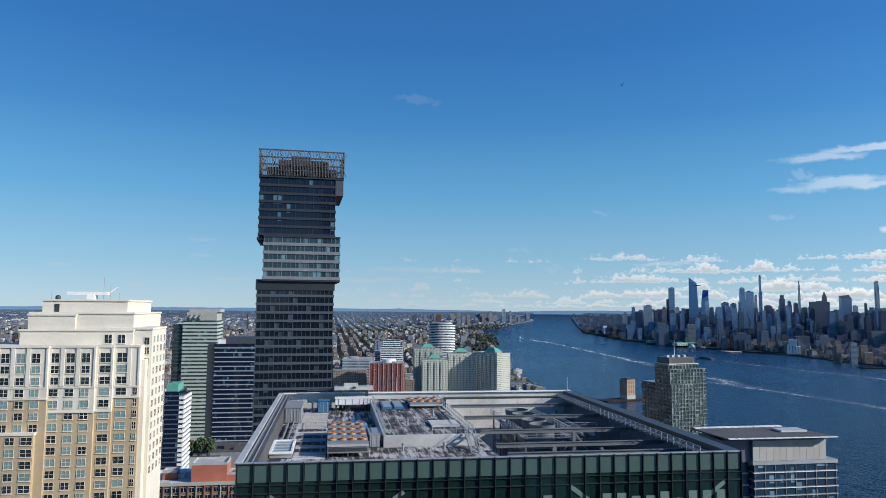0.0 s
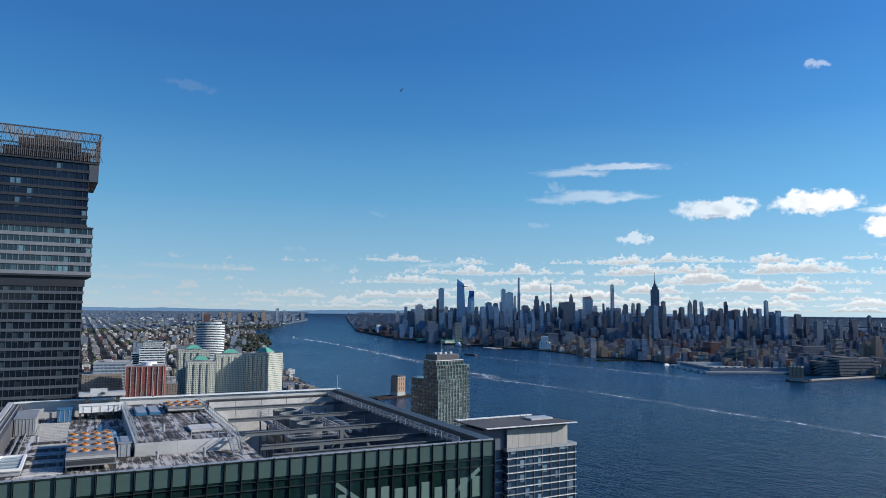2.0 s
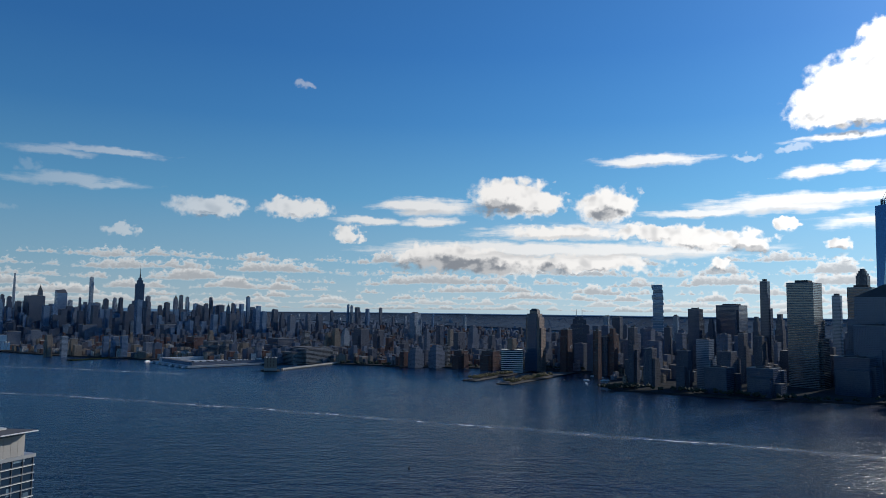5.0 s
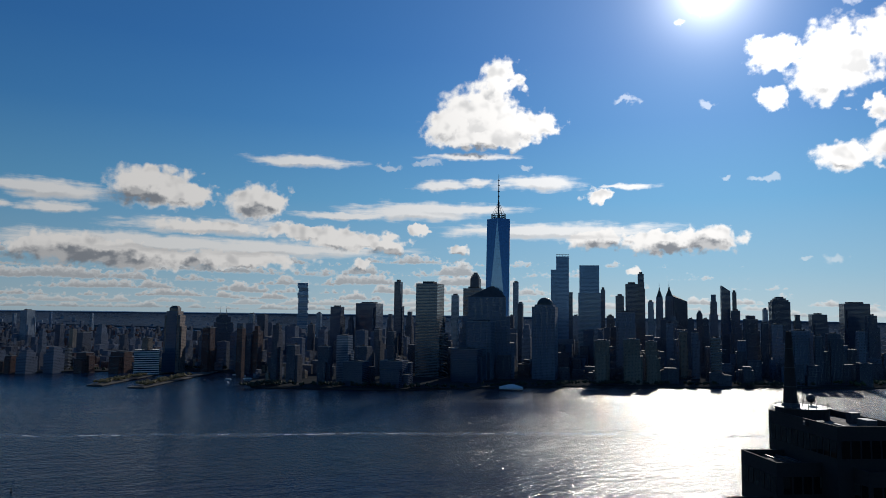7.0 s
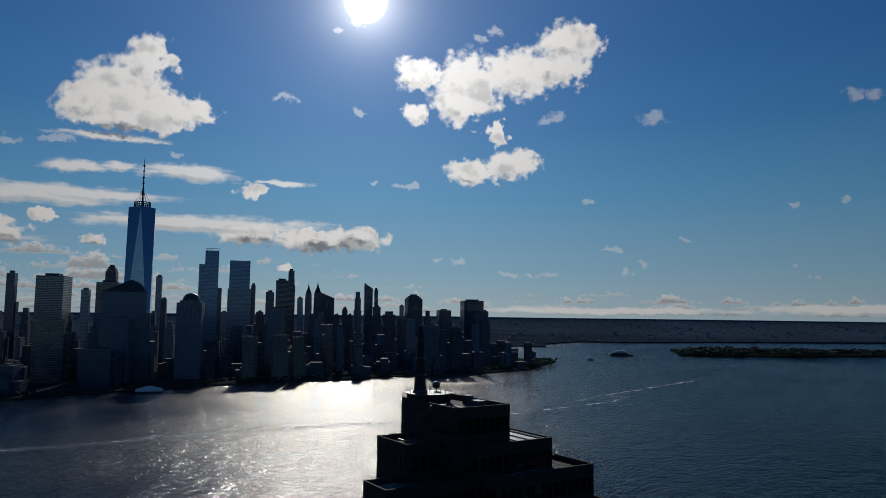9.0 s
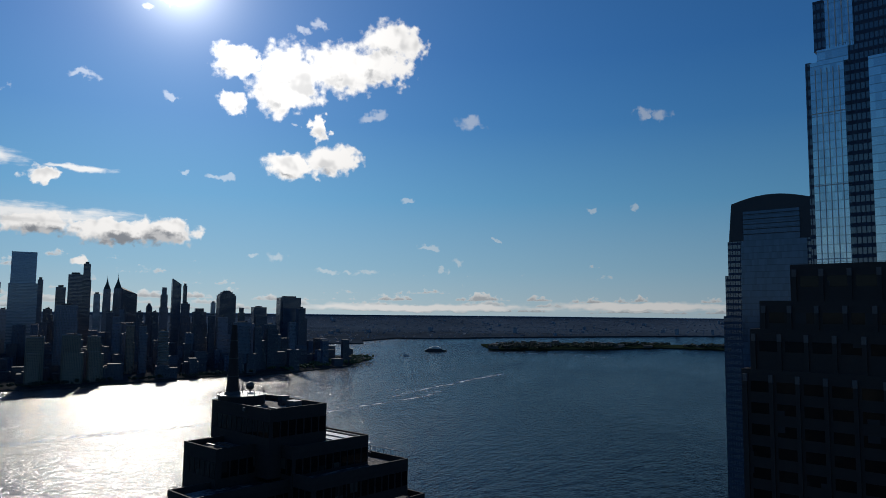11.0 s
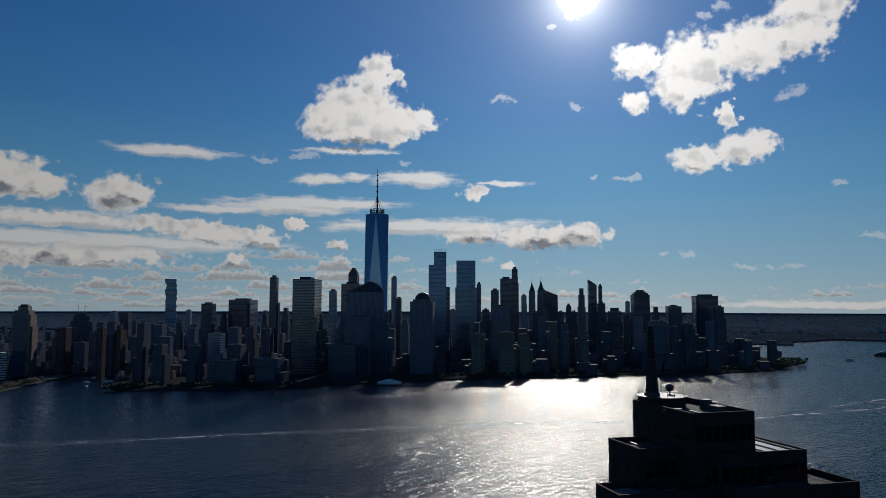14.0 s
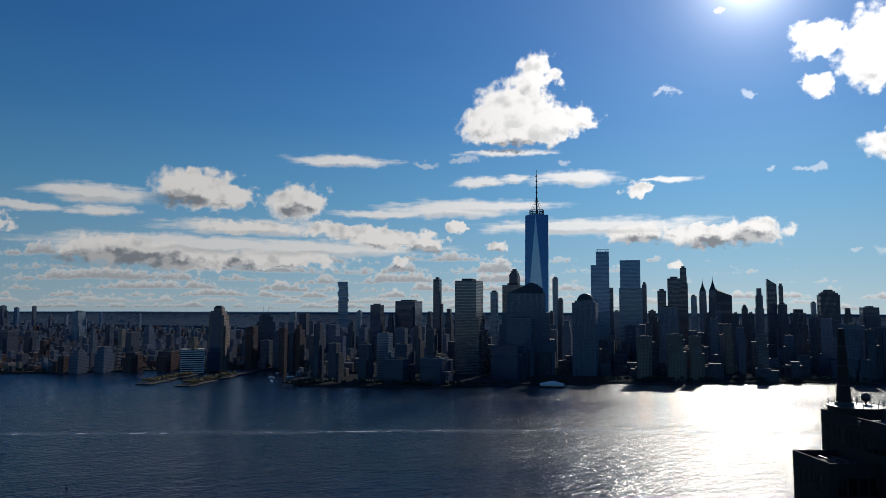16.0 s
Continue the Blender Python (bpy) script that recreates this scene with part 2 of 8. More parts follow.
    soft = k.m("MULTIPLY", k.m("MAXIMUM", k.m("MULTIPLY", above, k.ramp(billow, 0.0, 1.0, 0.35, 0.9)), k.m("MULTIPLY", relief, 0.45)), k.m("MULTIPLY", inner, 0.8))
    cover = k.m("MAXIMUM", k.m("MAXIMUM", thick, thin_puff), thin)
    cover = k.m("MULTIPLY", cover, k.ramp(az, 20.0, 58.0, 0.22, 1.0))
    own = k.m("SUBTRACT", 1.0, k.ramp(cover, 0.2, 0.8))
    low = k.m("MULTIPLY", low, k.ramp(az, -30.0, 45.0, 0.34, 1.0))
    streak_base = k.m("MULTIPLY", k.ramp(k.m("SUBTRACT", nearest(STREAKS, k.vm("ADD", drift, (0.0, 0.32, 0.0))), veil), 0.0, -0.5), k.m("MULTIPLY", thin, 0.4))
    soft = k.m("MAXIMUM", k.m("MAXIMUM", soft, streak_base), k.m("MULTIPLY", k.m("MULTIPLY", low_base, own), 0.85))
    cover = k.m("MAXIMUM", cover, low)
    grey = k.m("MAXIMUM", k.m("MULTIPLY", belly, k.ramp(billow, 0.0, 1.0, 0.5, 0.9)), soft)
    # small flat clouds away from the sun are seen on their shaded side
    grey = k.m("MAXIMUM", grey, k.ramp(az, 34.0, -6.0, 0.0, 0.62))
    # towards the sun
    near_sun = k.m("EXPONENT", k.m("MULTIPLY", angle, -1.0 / 16.0))
    lit = k.m("ADD", CLOUD_LIT, k.m("MULTIPLY", near_sun, CLOUD_SUN))
    white = k.vscale((1.0, 0.985, 0.97), lit)
    dull = k.vscale((0.31, 0.36, 0.44), k.m("ADD", CLOUD_LIT * 0.7, k.m("MULTIPLY", near_sun, 9.0)))
    cloud = k.mix(grey, white, dull)
    col = k.mix(cover, sky, cloud)
    # the sun itself and the bright air round it
    disc = k.m("MULTIPLY", k.ramp(angle, 1.75, 1.2), 120.0)
    air = k.m("MULTIPLY", k.m("EXPONENT", k.m("MULTIPLY", angle, -1.0 / 1.5)), 60.0)
    wide = k.m("MULTIPLY", k.m("EXPONENT", k.m("MULTIPLY", angle, -1.0 / 8.0)), 4.5)
    glow = k.vscale((1.0, 0.98, 0.95), k.m("ADD", disc, k.m("ADD", air, wide)))
    col = k.mix(1.0, col, glow, "ADD")
    out = k.put("ShaderNodeOutputWorld")
    bg = k.put("ShaderNodeBackground", (col, SKY_STRENGTH))
    tree.links.new(bg.outputs[0], out.inputs[0])


SKY_TINT, SKY_STRENGTH, CLOUD_LIT, CLOUD_SUN = (0.6, 0.9, 1.3), 0.1, 10.0, 30.0
make_sky()
world.cycles.sampling_method, world.cycles.sample_map_resolution = "MANUAL", 1024

# ---------------------------------------------------------------- materials


def material(name):
    mat = bpy.data.materials.new(name)
    mat.use_nodes = True
    k = Nodes(mat.node_tree)
    return mat, k, mat.node_tree.nodes["Principled BSDF"]


def surface(name, color, rough=0.7, metal=0.0, grain=1.0, amount=0.18, bump=0.15, stain=0.12, ior=1.5, spec=0.5):
    """Plain surface with fine grain and broad stains. grain: its scale per metre."""
    mat, k, b = material(name)
    p = k.put("ShaderNodeTexCoord").outputs["Object"]
    fine = k.noise(p, 6.0 * grain, 5.0, 0.6)
    wide = k.noise(p, 0.35 * grain, 4.0, 0.6)
    rnd = k.put("ShaderNodeObjectInfo").outputs["Random"]
    f = k.m("ADD", k.m("MULTIPLY", k.m("SUBTRACT", fine, 0.5), amount * 1.6), k.m("MULTIPLY", k.m("SUBTRACT", wide, 0.5), stain * 3.0))
    f = k.m("ADD", f, k.m("MULTIPLY", k.m("SUBTRACT", rnd, 0.5), amount * 0.6))
    col = k.vscale(tuple(color), k.m("ADD", f, 1.0))
    mat.node_tree.links.new(col, b.inputs["Base Color"])
    r = k.m("ADD", k.m("MULTIPLY", k.m("SUBTRACT", wide, 0.5), 0.3), rough, clamp=True)
    mat.node_tree.links.new(r, b.inputs["Roughness"])
    b.inputs["Metallic"].default_value, b.inputs["IOR"].default_value = metal, ior
    b.inputs["Specular IOR Level"].default_value = spec
    if bump:
        n = k.put("ShaderNodeBump", (bump, 0.02 / grain))
        mat.node_tree.links.new(fine, n.inputs["Height"])
        mat.node_tree.links.new(n.outputs[0], b.inputs["Normal"])
    return mat


def facade(name, wall, glass, pu=3.2, pv=3.4, fu=0.55, fv=0.5, rough=0.75, glass_metal=0.0, glass_rough=0.12, blinds=0.35, wall_metal=0.0, tone=0.25, roof=0.3):
    """Wall with a grid of windows, from UVs in metres. fu, fv: the window's share of its bay and storey. For walls seen from far off."""
    mat, k, b = material(name)
    t = mat.node_tree
    uv = k.put("ShaderNodeUVMap").outputs[0]
    s = k.put("ShaderNodeSeparateXYZ", (uv,)).outputs
    u, v = k.m("DIVIDE", s[0], pu), k.m("DIVIDE", s[1], pv)
    cu, cv = k.m("FLOOR", u), k.m("FLOOR", v)
    du = k.m("ABSOLUTE", k.m("SUBTRACT", k.m("SUBTRACT", u, cu), 0.5))
    dv = k.m("ABSOLUTE", k.m("SUBTRACT", k.m("SUBTRACT", v, cv), 0.5))
    win = k.m("MULTIPLY", k.m("LESS_THAN", du, fu / 2), k.m("LESS_THAN", dv, fv / 2))
    geo = k.put("ShaderNodeNewGeometry").outputs
    up = k.m("ABSOLUTE", k.put("ShaderNodeSeparateXYZ", (geo["Normal"],)).outputs[2])
    win = k.m("MULTIPLY", win, k.m("LESS_THAN", up, 0.5))
    info = k.put("ShaderNodeObjectInfo").outputs
    isle = geo["Random Per Island"]
    cell = k.put("ShaderNodeTexWhiteNoise", (k.put("ShaderNodeCombineXYZ", (cu, cv, info["Random"])).outputs[0],)).outputs[0]
    pos = k.put("ShaderNodeTexCoord").outputs["Object"]
    wide = k.noise(pos, 0.05, 4.0, 0.6)
    fine = k.noise(pos, 0.8, 3.0, 0.6)
    shade = k.m("ADD", k.m("ADD", 0.72, k.m("MULTIPLY", wide, 0.3)), k.m("ADD", k.m("MULTIPLY", fine, 0.2), k.m("MULTIPLY", k.m("SUBTRACT", k.m("ADD", info["Random"], isle), 1.0), tone)))
    wc = k.vscale(tuple(wall), shade)
    # flat roofs: from tar to pale gravel and white coating
    tin = k.put("ShaderNodeTexWhiteNoise", (k.put("ShaderNodeCombineXYZ", (isle, info["Random"], 0.3)).outputs[0],)).outputs[0]
    wc = k.mix(k.m("GREATER_THAN", up, 0.7), wc, k.vscale((0.50, 0.51, 0.52), k.m("ADD", 0.1, k.m("MULTIPLY", k.m("POWER", tin, 2.0), roof))))
    gc = k.mix(k.m("MULTIPLY", k.m("POWER", cell, 3.0), blinds), tuple(glass), (0.55, 0.55, 0.5))
    t.links.new(k.mix(win, wc, gc), b.inputs["Base Color"])
    t.links.new(k.m("ADD", k.m("MULTIPLY", win, glass_rough - rough), rough), b.inputs["Roughness"])
    t.links.new(k.m("ADD", k.m("MULTIPLY", win, glass_metal - wall_metal), wall_metal), b.inputs["Metallic"])
    b.inputs["IOR"].default_value = 2.2
    t.links.new(k.m("ADD", 0.06, k.m("MULTIPLY", win, 0.5)), b.inputs["Specular IOR Level"])
    bump = k.put("ShaderNodeBump", (0.6, 0.25))
    t.links.new(k.m("SUBTRACT", 1.0, win), bump.inputs["Height"])
    t.links.new(bump.outputs[0], b.inputs["Normal"])
    return mat


def water_surface():
    mat, k, b = material("river_water")
    t = mat.node_tree
    p = k.put("ShaderNodeNewGeometry").outputs["Position"]
    turn = k.put("ShaderNodeVectorRotate", (p, (0.0, 0.0, 0.0), (0.0, 0.0, 1.0), radians(-28.0))).outputs[0]
    # wind waves: crests longer across the wind than along it, in three sizes
    swell = k.noise(k.vm("MULTIPLY", turn, (1.0, 0.45, 1.0)), 0.045, 2.0, 0.5)
    wave = k.noise(k.vm("MULTIPLY", turn, (1.0, 0.4, 1.0)), 0.16, 3.0, 0.6)
    chop = k.noise(k.vm("MULTIPLY", p, (1.0, 0.55, 1.0)), 0.42, 2.0, 0.5)
    patch = k.noise(k.vm("MULTIPLY", turn, (1.0, 0.35, 1.0)), 0.0035, 4.0, 0.55, dist=0.4)
    h = k.m("ADD", k.m("ADD", k.m("MULTIPLY", swell, 1.2), k.m("MULTIPLY", wave, 1.0)), k.m("MULTIPLY", chop, 0.42))
    bump = k.put("ShaderNodeBump", (1.0, WATER_BUMP))
    t.links.new(k.m("MULTIPLY", h, k.ramp(patch, 0.3, 0.7, 0.85, 1.15)), bump.inputs["Height"])
    t.links.new(bump.outputs[0], b.inputs["Normal"])
    # the water is set darker and less reflective over the harbour, bluer upstream
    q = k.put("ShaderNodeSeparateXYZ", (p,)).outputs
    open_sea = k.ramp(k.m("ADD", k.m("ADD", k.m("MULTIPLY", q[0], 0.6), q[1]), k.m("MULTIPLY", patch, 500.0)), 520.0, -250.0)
    mottle = k.ramp(patch, 0.36, 0.66)
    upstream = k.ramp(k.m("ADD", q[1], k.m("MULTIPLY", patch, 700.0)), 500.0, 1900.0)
    river = k.mix(upstream, k.mix(mottle, (0.002, 0.010, 0.031), (0.006, 0.017, 0.025)), k.mix(mottle, (0.002, 0.022, 0.066), (0.004, 0.034, 0.080)))
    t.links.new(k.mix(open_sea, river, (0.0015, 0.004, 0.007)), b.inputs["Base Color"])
    t.links.new(k.ramp(patch, 0.3, 0.75, WATER_ROUGH - 0.03, WATER_ROUGH + 0.05), b.inputs["Roughness"])
    b.inputs["IOR"].default_value = 1.33
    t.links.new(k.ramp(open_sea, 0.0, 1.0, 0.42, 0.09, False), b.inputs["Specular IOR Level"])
    return mat


WATER_BUMP, WATER_ROUGH = 2.7, 0.2
WATER = water_surface()
LAND = surface("town_ground", (0.05, 0.052, 0.052), 0.95, grain=0.05, amount=0.5, stain=0.4, spec=0.0)
# wooded ground beyond the harbour, its colour blued for haze
LAND_DARK = surface("haze_blued_wooded_ground", (0.05, 0.068, 0.088), 1.0, grain=0.02, amount=0.6, stain=0.4, bump=0, spec=0.0)
ASPHALT = surface("asphalt", (0.055, 0.055, 0.058), 0.9, grain=0.4)
PARK = surface("park_grass", (0.022, 0.032, 0.020), 0.95, grain=0.1, amount=0.5, stain=0.4, spec=0.0)
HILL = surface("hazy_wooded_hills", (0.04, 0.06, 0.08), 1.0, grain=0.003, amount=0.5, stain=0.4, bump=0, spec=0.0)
# the haze of tens of kilometres of bright air, put in as blue glow
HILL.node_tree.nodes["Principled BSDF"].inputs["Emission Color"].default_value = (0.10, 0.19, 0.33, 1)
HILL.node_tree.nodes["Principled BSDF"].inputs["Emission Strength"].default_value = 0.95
# distance haze put into the ground colour, paler and bluer than near land
LAND_FAR = surface("haze_paled_far_land", (0.08, 0.115, 0.155), 1.0, grain=0.006, amount=0.7, stain=0.3, bump=0, spec=0.0)
LAND_FAR_DIM = surface("dim_haze_blued_land", (0.07, 0.10, 0.135), 1.0, grain=0.006, amount=0.7, stain=0.3, bump=0, spec=0.0)
CONCRETE = surface("concrete", (0.36, 0.35, 0.33), 0.85, grain=0.6)
ROOF_GREY = surface("roof_membrane_grey", (0.30, 0.30, 0.30), 0.85, grain=0.3, amount=0.35, stain=0.4)
ROOF_DARK = surface("roof_dark", (0.07, 0.07, 0.075), 0.85, grain=0.3, amount=0.3, stain=0.3)
STEEL = surface("painted_steel_grey", (0.34, 0.36, 0.38), 0.5, metal=0.3, grain=1.0, amount=0.12)
STEEL_DARK = surface("dark_steel", (0.06, 0.065, 0.07), 0.45, metal=0.4)
WHITE = surface("white_paint", (0.74, 0.74, 0.72), 0.55, grain=0.6, amount=0.08, stain=0.12)
COPPER = surface("green_copper_roof", (0.10, 0.33, 0.25), 0.7, grain=0.3)

# walls of far buildings; stone, grey and brown carry blue haze in their colour
F_DARK = facade("dark_glass_tower_wall", (0.045, 0.07, 0.115), (0.035, 0.06, 0.105), 1.6, 3.9, 0.8, 0.62, rough=0.5, blinds=0.1)
F_BLUE = facade("blue_glass_tower_wall", (0.13, 0.21, 0.31), (0.12, 0.24, 0.40), 1.5, 4.0, 0.88, 0.8, rough=0.4, glass_metal=0.55, glass_rough=0.1, blinds=0.1)
F_PALE = facade("pale_glass_tower_wall", (0.28, 0.33, 0.38), (0.15, 0.23, 0.31), 1.5, 3.8, 0.85, 0.6, rough=0.4, glass_metal=0.45, glass_rough=0.12, blinds=0.2)
F_STONE = facade("haze_blued_stone_wall", (0.155, 0.185, 0.235), (0.03, 0.055, 0.085), 3.0, 3.7, 0.42, 0.5)
F_GREY = facade("haze_blued_masonry_wall", (0.11, 0.145, 0.205), (0.03, 0.055, 0.085), 3.2, 3.6, 0.45, 0.5, roof=0.1)
F_BRICK = facade("red_brick_wall", (0.125, 0.066, 0.058), (0.02, 0.035, 0.05), 3.2, 3.3, 0.42, 0.48, roof=0.7)
F_TAN = facade("tan_brick_wall", (0.26, 0.215, 0.17), (0.02, 0.03, 0.04), 3.2, 3.2, 0.42, 0.48, roof=0.8)
F_BAND = facade("banded_office_wall", (0.24, 0.25, 0.25), (0.015, 0.02, 0.028), 40.0, 3.8, 0.995, 0.5, blinds=0.05)
F_BROWN = facade("haze_blued_brown_wall", (0.09, 0.098, 0.125), (0.03, 0.05, 0.075), 3.0, 3.6, 0.45, 0.5, roof=0.06)
F_NAVY = facade("navy_glass_wall", (0.05, 0.075, 0.12), (0.05, 0.10, 0.18), 1.5, 3.8, 0.86, 0.7, rough=0.4, glass_metal=0.3, blinds=0.1)
# haze over the far town is put into this pale blue wall colour
F_HAZE = facade("haze_paled_town_wall", (0.27, 0.33, 0.40), (0.14, 0.18, 0.23), 3.2, 3.6, 0.45, 0.5, roof=0.35)
F_PALEROOF = facade("grey_house_wall", (0.22, 0.21, 0.20), (0.03, 0.04, 0.05), 3.2, 3.2, 0.42, 0.48, roof=0.8)
F_PINK = facade("pinkish_stone_wall", (0.23, 0.175, 0.15), (0.03, 0.035, 0.045), 2.6, 3.8, 0.45, 0.55)
F_WHITE = facade("white_painted_wall", (0.55, 0.55, 0.53), (0.04, 0.06, 0.07), 3.0, 3.3, 0.42, 0.48, roof=1.1)

# ---------------------------------------------------------------- mesh helpers


class Form:
    """Collects plain solids in one mesh; walls get UVs in metres."""

    def __init__(self):
        self.v, self.f = [], []

    def solid(self, pts, faces):
        n = len(self.v)
        self.v += [tuple(p) for p in pts]
        self.f += [tuple(n + i for i in q) for q in faces]
        return self

    def box(self, x0, x1, y0, y1, z0, z1):
        p = [(x0, y0, z0), (x1, y0, z0), (x1, y1, z0), (x0, y1, z0), (x0, y0, z1), (x1, y0, z1), (x1, y1, z1), (x0, y1, z1)]
        return self.solid(p, [(0, 3, 2, 1), (4, 5, 6, 7), (0, 1, 5, 4), (1, 2, 6, 5), (2, 3, 7, 6), (3, 0, 4, 7)])

    def ring(self, x0, x1, y0, y1, z0, z1, w):
        """Closed rectangular rim of width w, inside the given outline."""
        o = [(x0, y0), (x1, y0), (x1, y1), (x0, y1)]
        i = [(x0 + w, y0 + w), (x1 - w, y0 + w), (x1 - w, y1 - w), (x0 + w, y1 - w)]
        p = [(x, y, z0) for x, y in o] + [(x, y, z1) for x, y in o] + [(x, y, z0) for x, y in i] + [(x, y, z1) for x, y in i]
        f = []
        for a in range(4):
            b = (a + 1) % 4
            f += [(a, b, 4 + b, 4 + a), (8 + b, 8 + a, 12 + a, 12 + b), (4 + a, 4 + b, 12 + b, 12 + a), (b, a, 8 + a, 8 + b)]
        return self.solid(p, f)

    def slab(self, outline, z0, z1):
        """Upright prism over a counter-clockwise outline."""
        n = len(outline)
        p = [(x, y, z0) for x, y in outline] + [(x, y, z1) for x, y in outline]
        side = [(i, (i + 1) % n, n + (i + 1) % n, n + i) for i in range(n)]
        return self.solid(p, [tuple(reversed(range(n))), tuple(range(n, 2 * n))] + side)

    def loft(self, a, za, b, zb):
        """Solid between two outlines of as many corners."""
        n = len(a)
        p = [(x, y, za) for x, y in a] + [(x, y, zb) for x, y in b]
        side = [(i, (i + 1) % n, n + (i + 1) % n, n + i) for i in range(n)]
        return self.solid(p, [tuple(reversed(range(n))), tuple(range(n, 2 * n))] + side)

    def cyl(self, x, y, z0, z1, r, r1=None, n=16):
        r1 = r if r1 is None else r1
        ring = lambda q: [(x + q * math.cos(6.2832 * i / n), y + q * math.sin(6.2832 * i / n)) for i in range(n)]
        return self.loft(ring(r), z0, ring(max(r1, 0.001)), z1)

    def ball(self, x, y, z, r, rz=None, n=12, m=7):
        rz = rz or r
        pts, faces = [], []
        for j in range(m + 1):
            a = math.pi * j / m
            for i in range(n):
                b = 6.28319 * i / n
                pts.append((x + r * math.sin(a) * math.cos(b) + 1e-4, y + r * math.sin(a) * math.sin(b), z - rz * math.cos(a)))
        for j in range(m):
            for i in range(n):
                faces.append((j * n + i, j * n + (i + 1) % n, (j + 1) * n + (i + 1) % n, (j + 1) * n + i))
        return self.solid(pts, faces)

    def bar(self, a, b, w=0.1, h=None):
        """Square bar from a to b."""
        a, b = Vector(a), Vector(b)
        h = h or w
        d = (b - a).normalized()
        side = d.cross(Vector((0, 0, 1)))
        side = side.normalized() if side.length > 1e-4 else Vector((1, 0, 0))
        top = side.cross(d).normalized()
        o = [side * w / 2 + top * h / 2, side * -w / 2 + top * h / 2, side * -w / 2 - top * h / 2, side * w / 2 - top * h / 2]
        return self.solid([a + q for q in o] + [b + q for q in o], [(0, 1, 2, 3), (7, 6, 5, 4), (0, 4, 5, 1), (1, 5, 6, 2), (2, 6, 7, 3), (3, 7, 4, 0)])

    def mesh(self, name, mat):
        me = bpy.data.meshes.new(name)
        me.from_pydata(self.v, [], self.f)
        co = np.array(self.v)
        nl = len(me.loops)
        li = np.empty(nl, dtype=np.int32)
        me.loops.foreach_get("vertex_index", li)
        nor = np.empty(len(me.polygons) * 3)
        me.polygons.foreach_get("normal", nor)
        nor = nor.reshape(-1, 3)
        tot = np.empty(len(me.polygons), dtype=np.int32)
        me.polygons.foreach_get("loop_total", tot)
        nn = np.repeat(nor, tot, axis=0)
        p = co[li]
        hl = np.hypot(nn[:, 0], nn[:, 1]) + 1e-9
        wall = np.abs(nn[:, 2]) < 0.6
        u = np.where(wall, (-nn[:, 1] * p[:, 0] + nn[:, 0] * p[:, 1]) / hl, p[:, 0])
        v = np.where(wall, p[:, 2], p[:, 1])
        lay = me.uv_layers.new(name="UVMap")
        lay.data.foreach_set("uv", np.stack([u, v], -1).ravel().astype(np.float32))
        me.materials.append(mat)
        return me

    def make(self, name, mat, parent=None, label="", at=None):
        ob = new(name, self.mesh(name, mat))
        if parent is not None:
            ob.parent = parent
        if at is not None:
            ob.matrix_basis = at
        if label:
            ob["label"] = label
        return ob


def thing(name, at, label, category, group="", kind=""):
    ob = new(name)
    ob.matrix_basis = at
    ob.empty_display_size = 0.5
    return tagged(ob, label, category, group, kind)


# The far town reaches tens of kilometres. Beyond 3 km it is drawn in towards the middle of the plan, as much smaller as it is nearer.
NEAR, REACH, EASE = 3000.0, 1880.0, 3600.0


def drawn_in(r):
    return 1.0 if r <= NEAR else (NEAR + REACH * (1.0 - math.exp(-(r - NEAR) / EASE))) / r


def far_place(x, y, z=0.0):
    s = drawn_in(math.hypot(x, y))
    return Vector((x * s, y * s, EYE_Z + (z - EYE_Z) * s))


def far_pose(x, y, yaw, z=0.0):
    s = drawn_in(math.hypot(x, y))
    return Matrix.Translation(far_place(x, y, z)) @ Matrix.Rotation(radians(yaw), 4, "Z") @ Matrix.Scale(s, 4)


# ---------------------------------------------------------------- water and land


def polar_sheet(name, mat, z, label, category, az0, az1, radii, steps, inside=None, kind="structure"):
    verts, faces = [], []
    for r in radii:
        for i in range(steps + 1):
            a = radians(az0 + (az1 - az0) * i / steps)
            verts.append(far_place(r * math.sin(a), r * math.cos(a), z))
    for j in range(len(radii) - 1):
        for i in range(steps):
            q = (j * (steps + 1) + i, j * (steps + 1) + i + 1, (j + 1) * (steps + 1) + i + 1, (j + 1) * (steps + 1) + i)
            faces.append(tuple(reversed(q)))
    me = bpy.data.meshes.new(name)
    me.from_pydata(verts, [], faces)
    me.materials.append(mat)
    me.polygons.foreach_set("use_smooth", [True] * len(faces))
    return tagged(new(name, me), label, category, kind=kind)


HORIZON = 22500.0


def rise(r):
    """The land climbs gently away from the water."""
    return 0.002 * max(0.0, r - 3000.0)


RADII = [1, 300, 800, 1500, 2200, 3000] + [3000 * 1.085 ** i for i in range(1, 26)]
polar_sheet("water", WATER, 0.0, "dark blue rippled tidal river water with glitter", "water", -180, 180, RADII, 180)


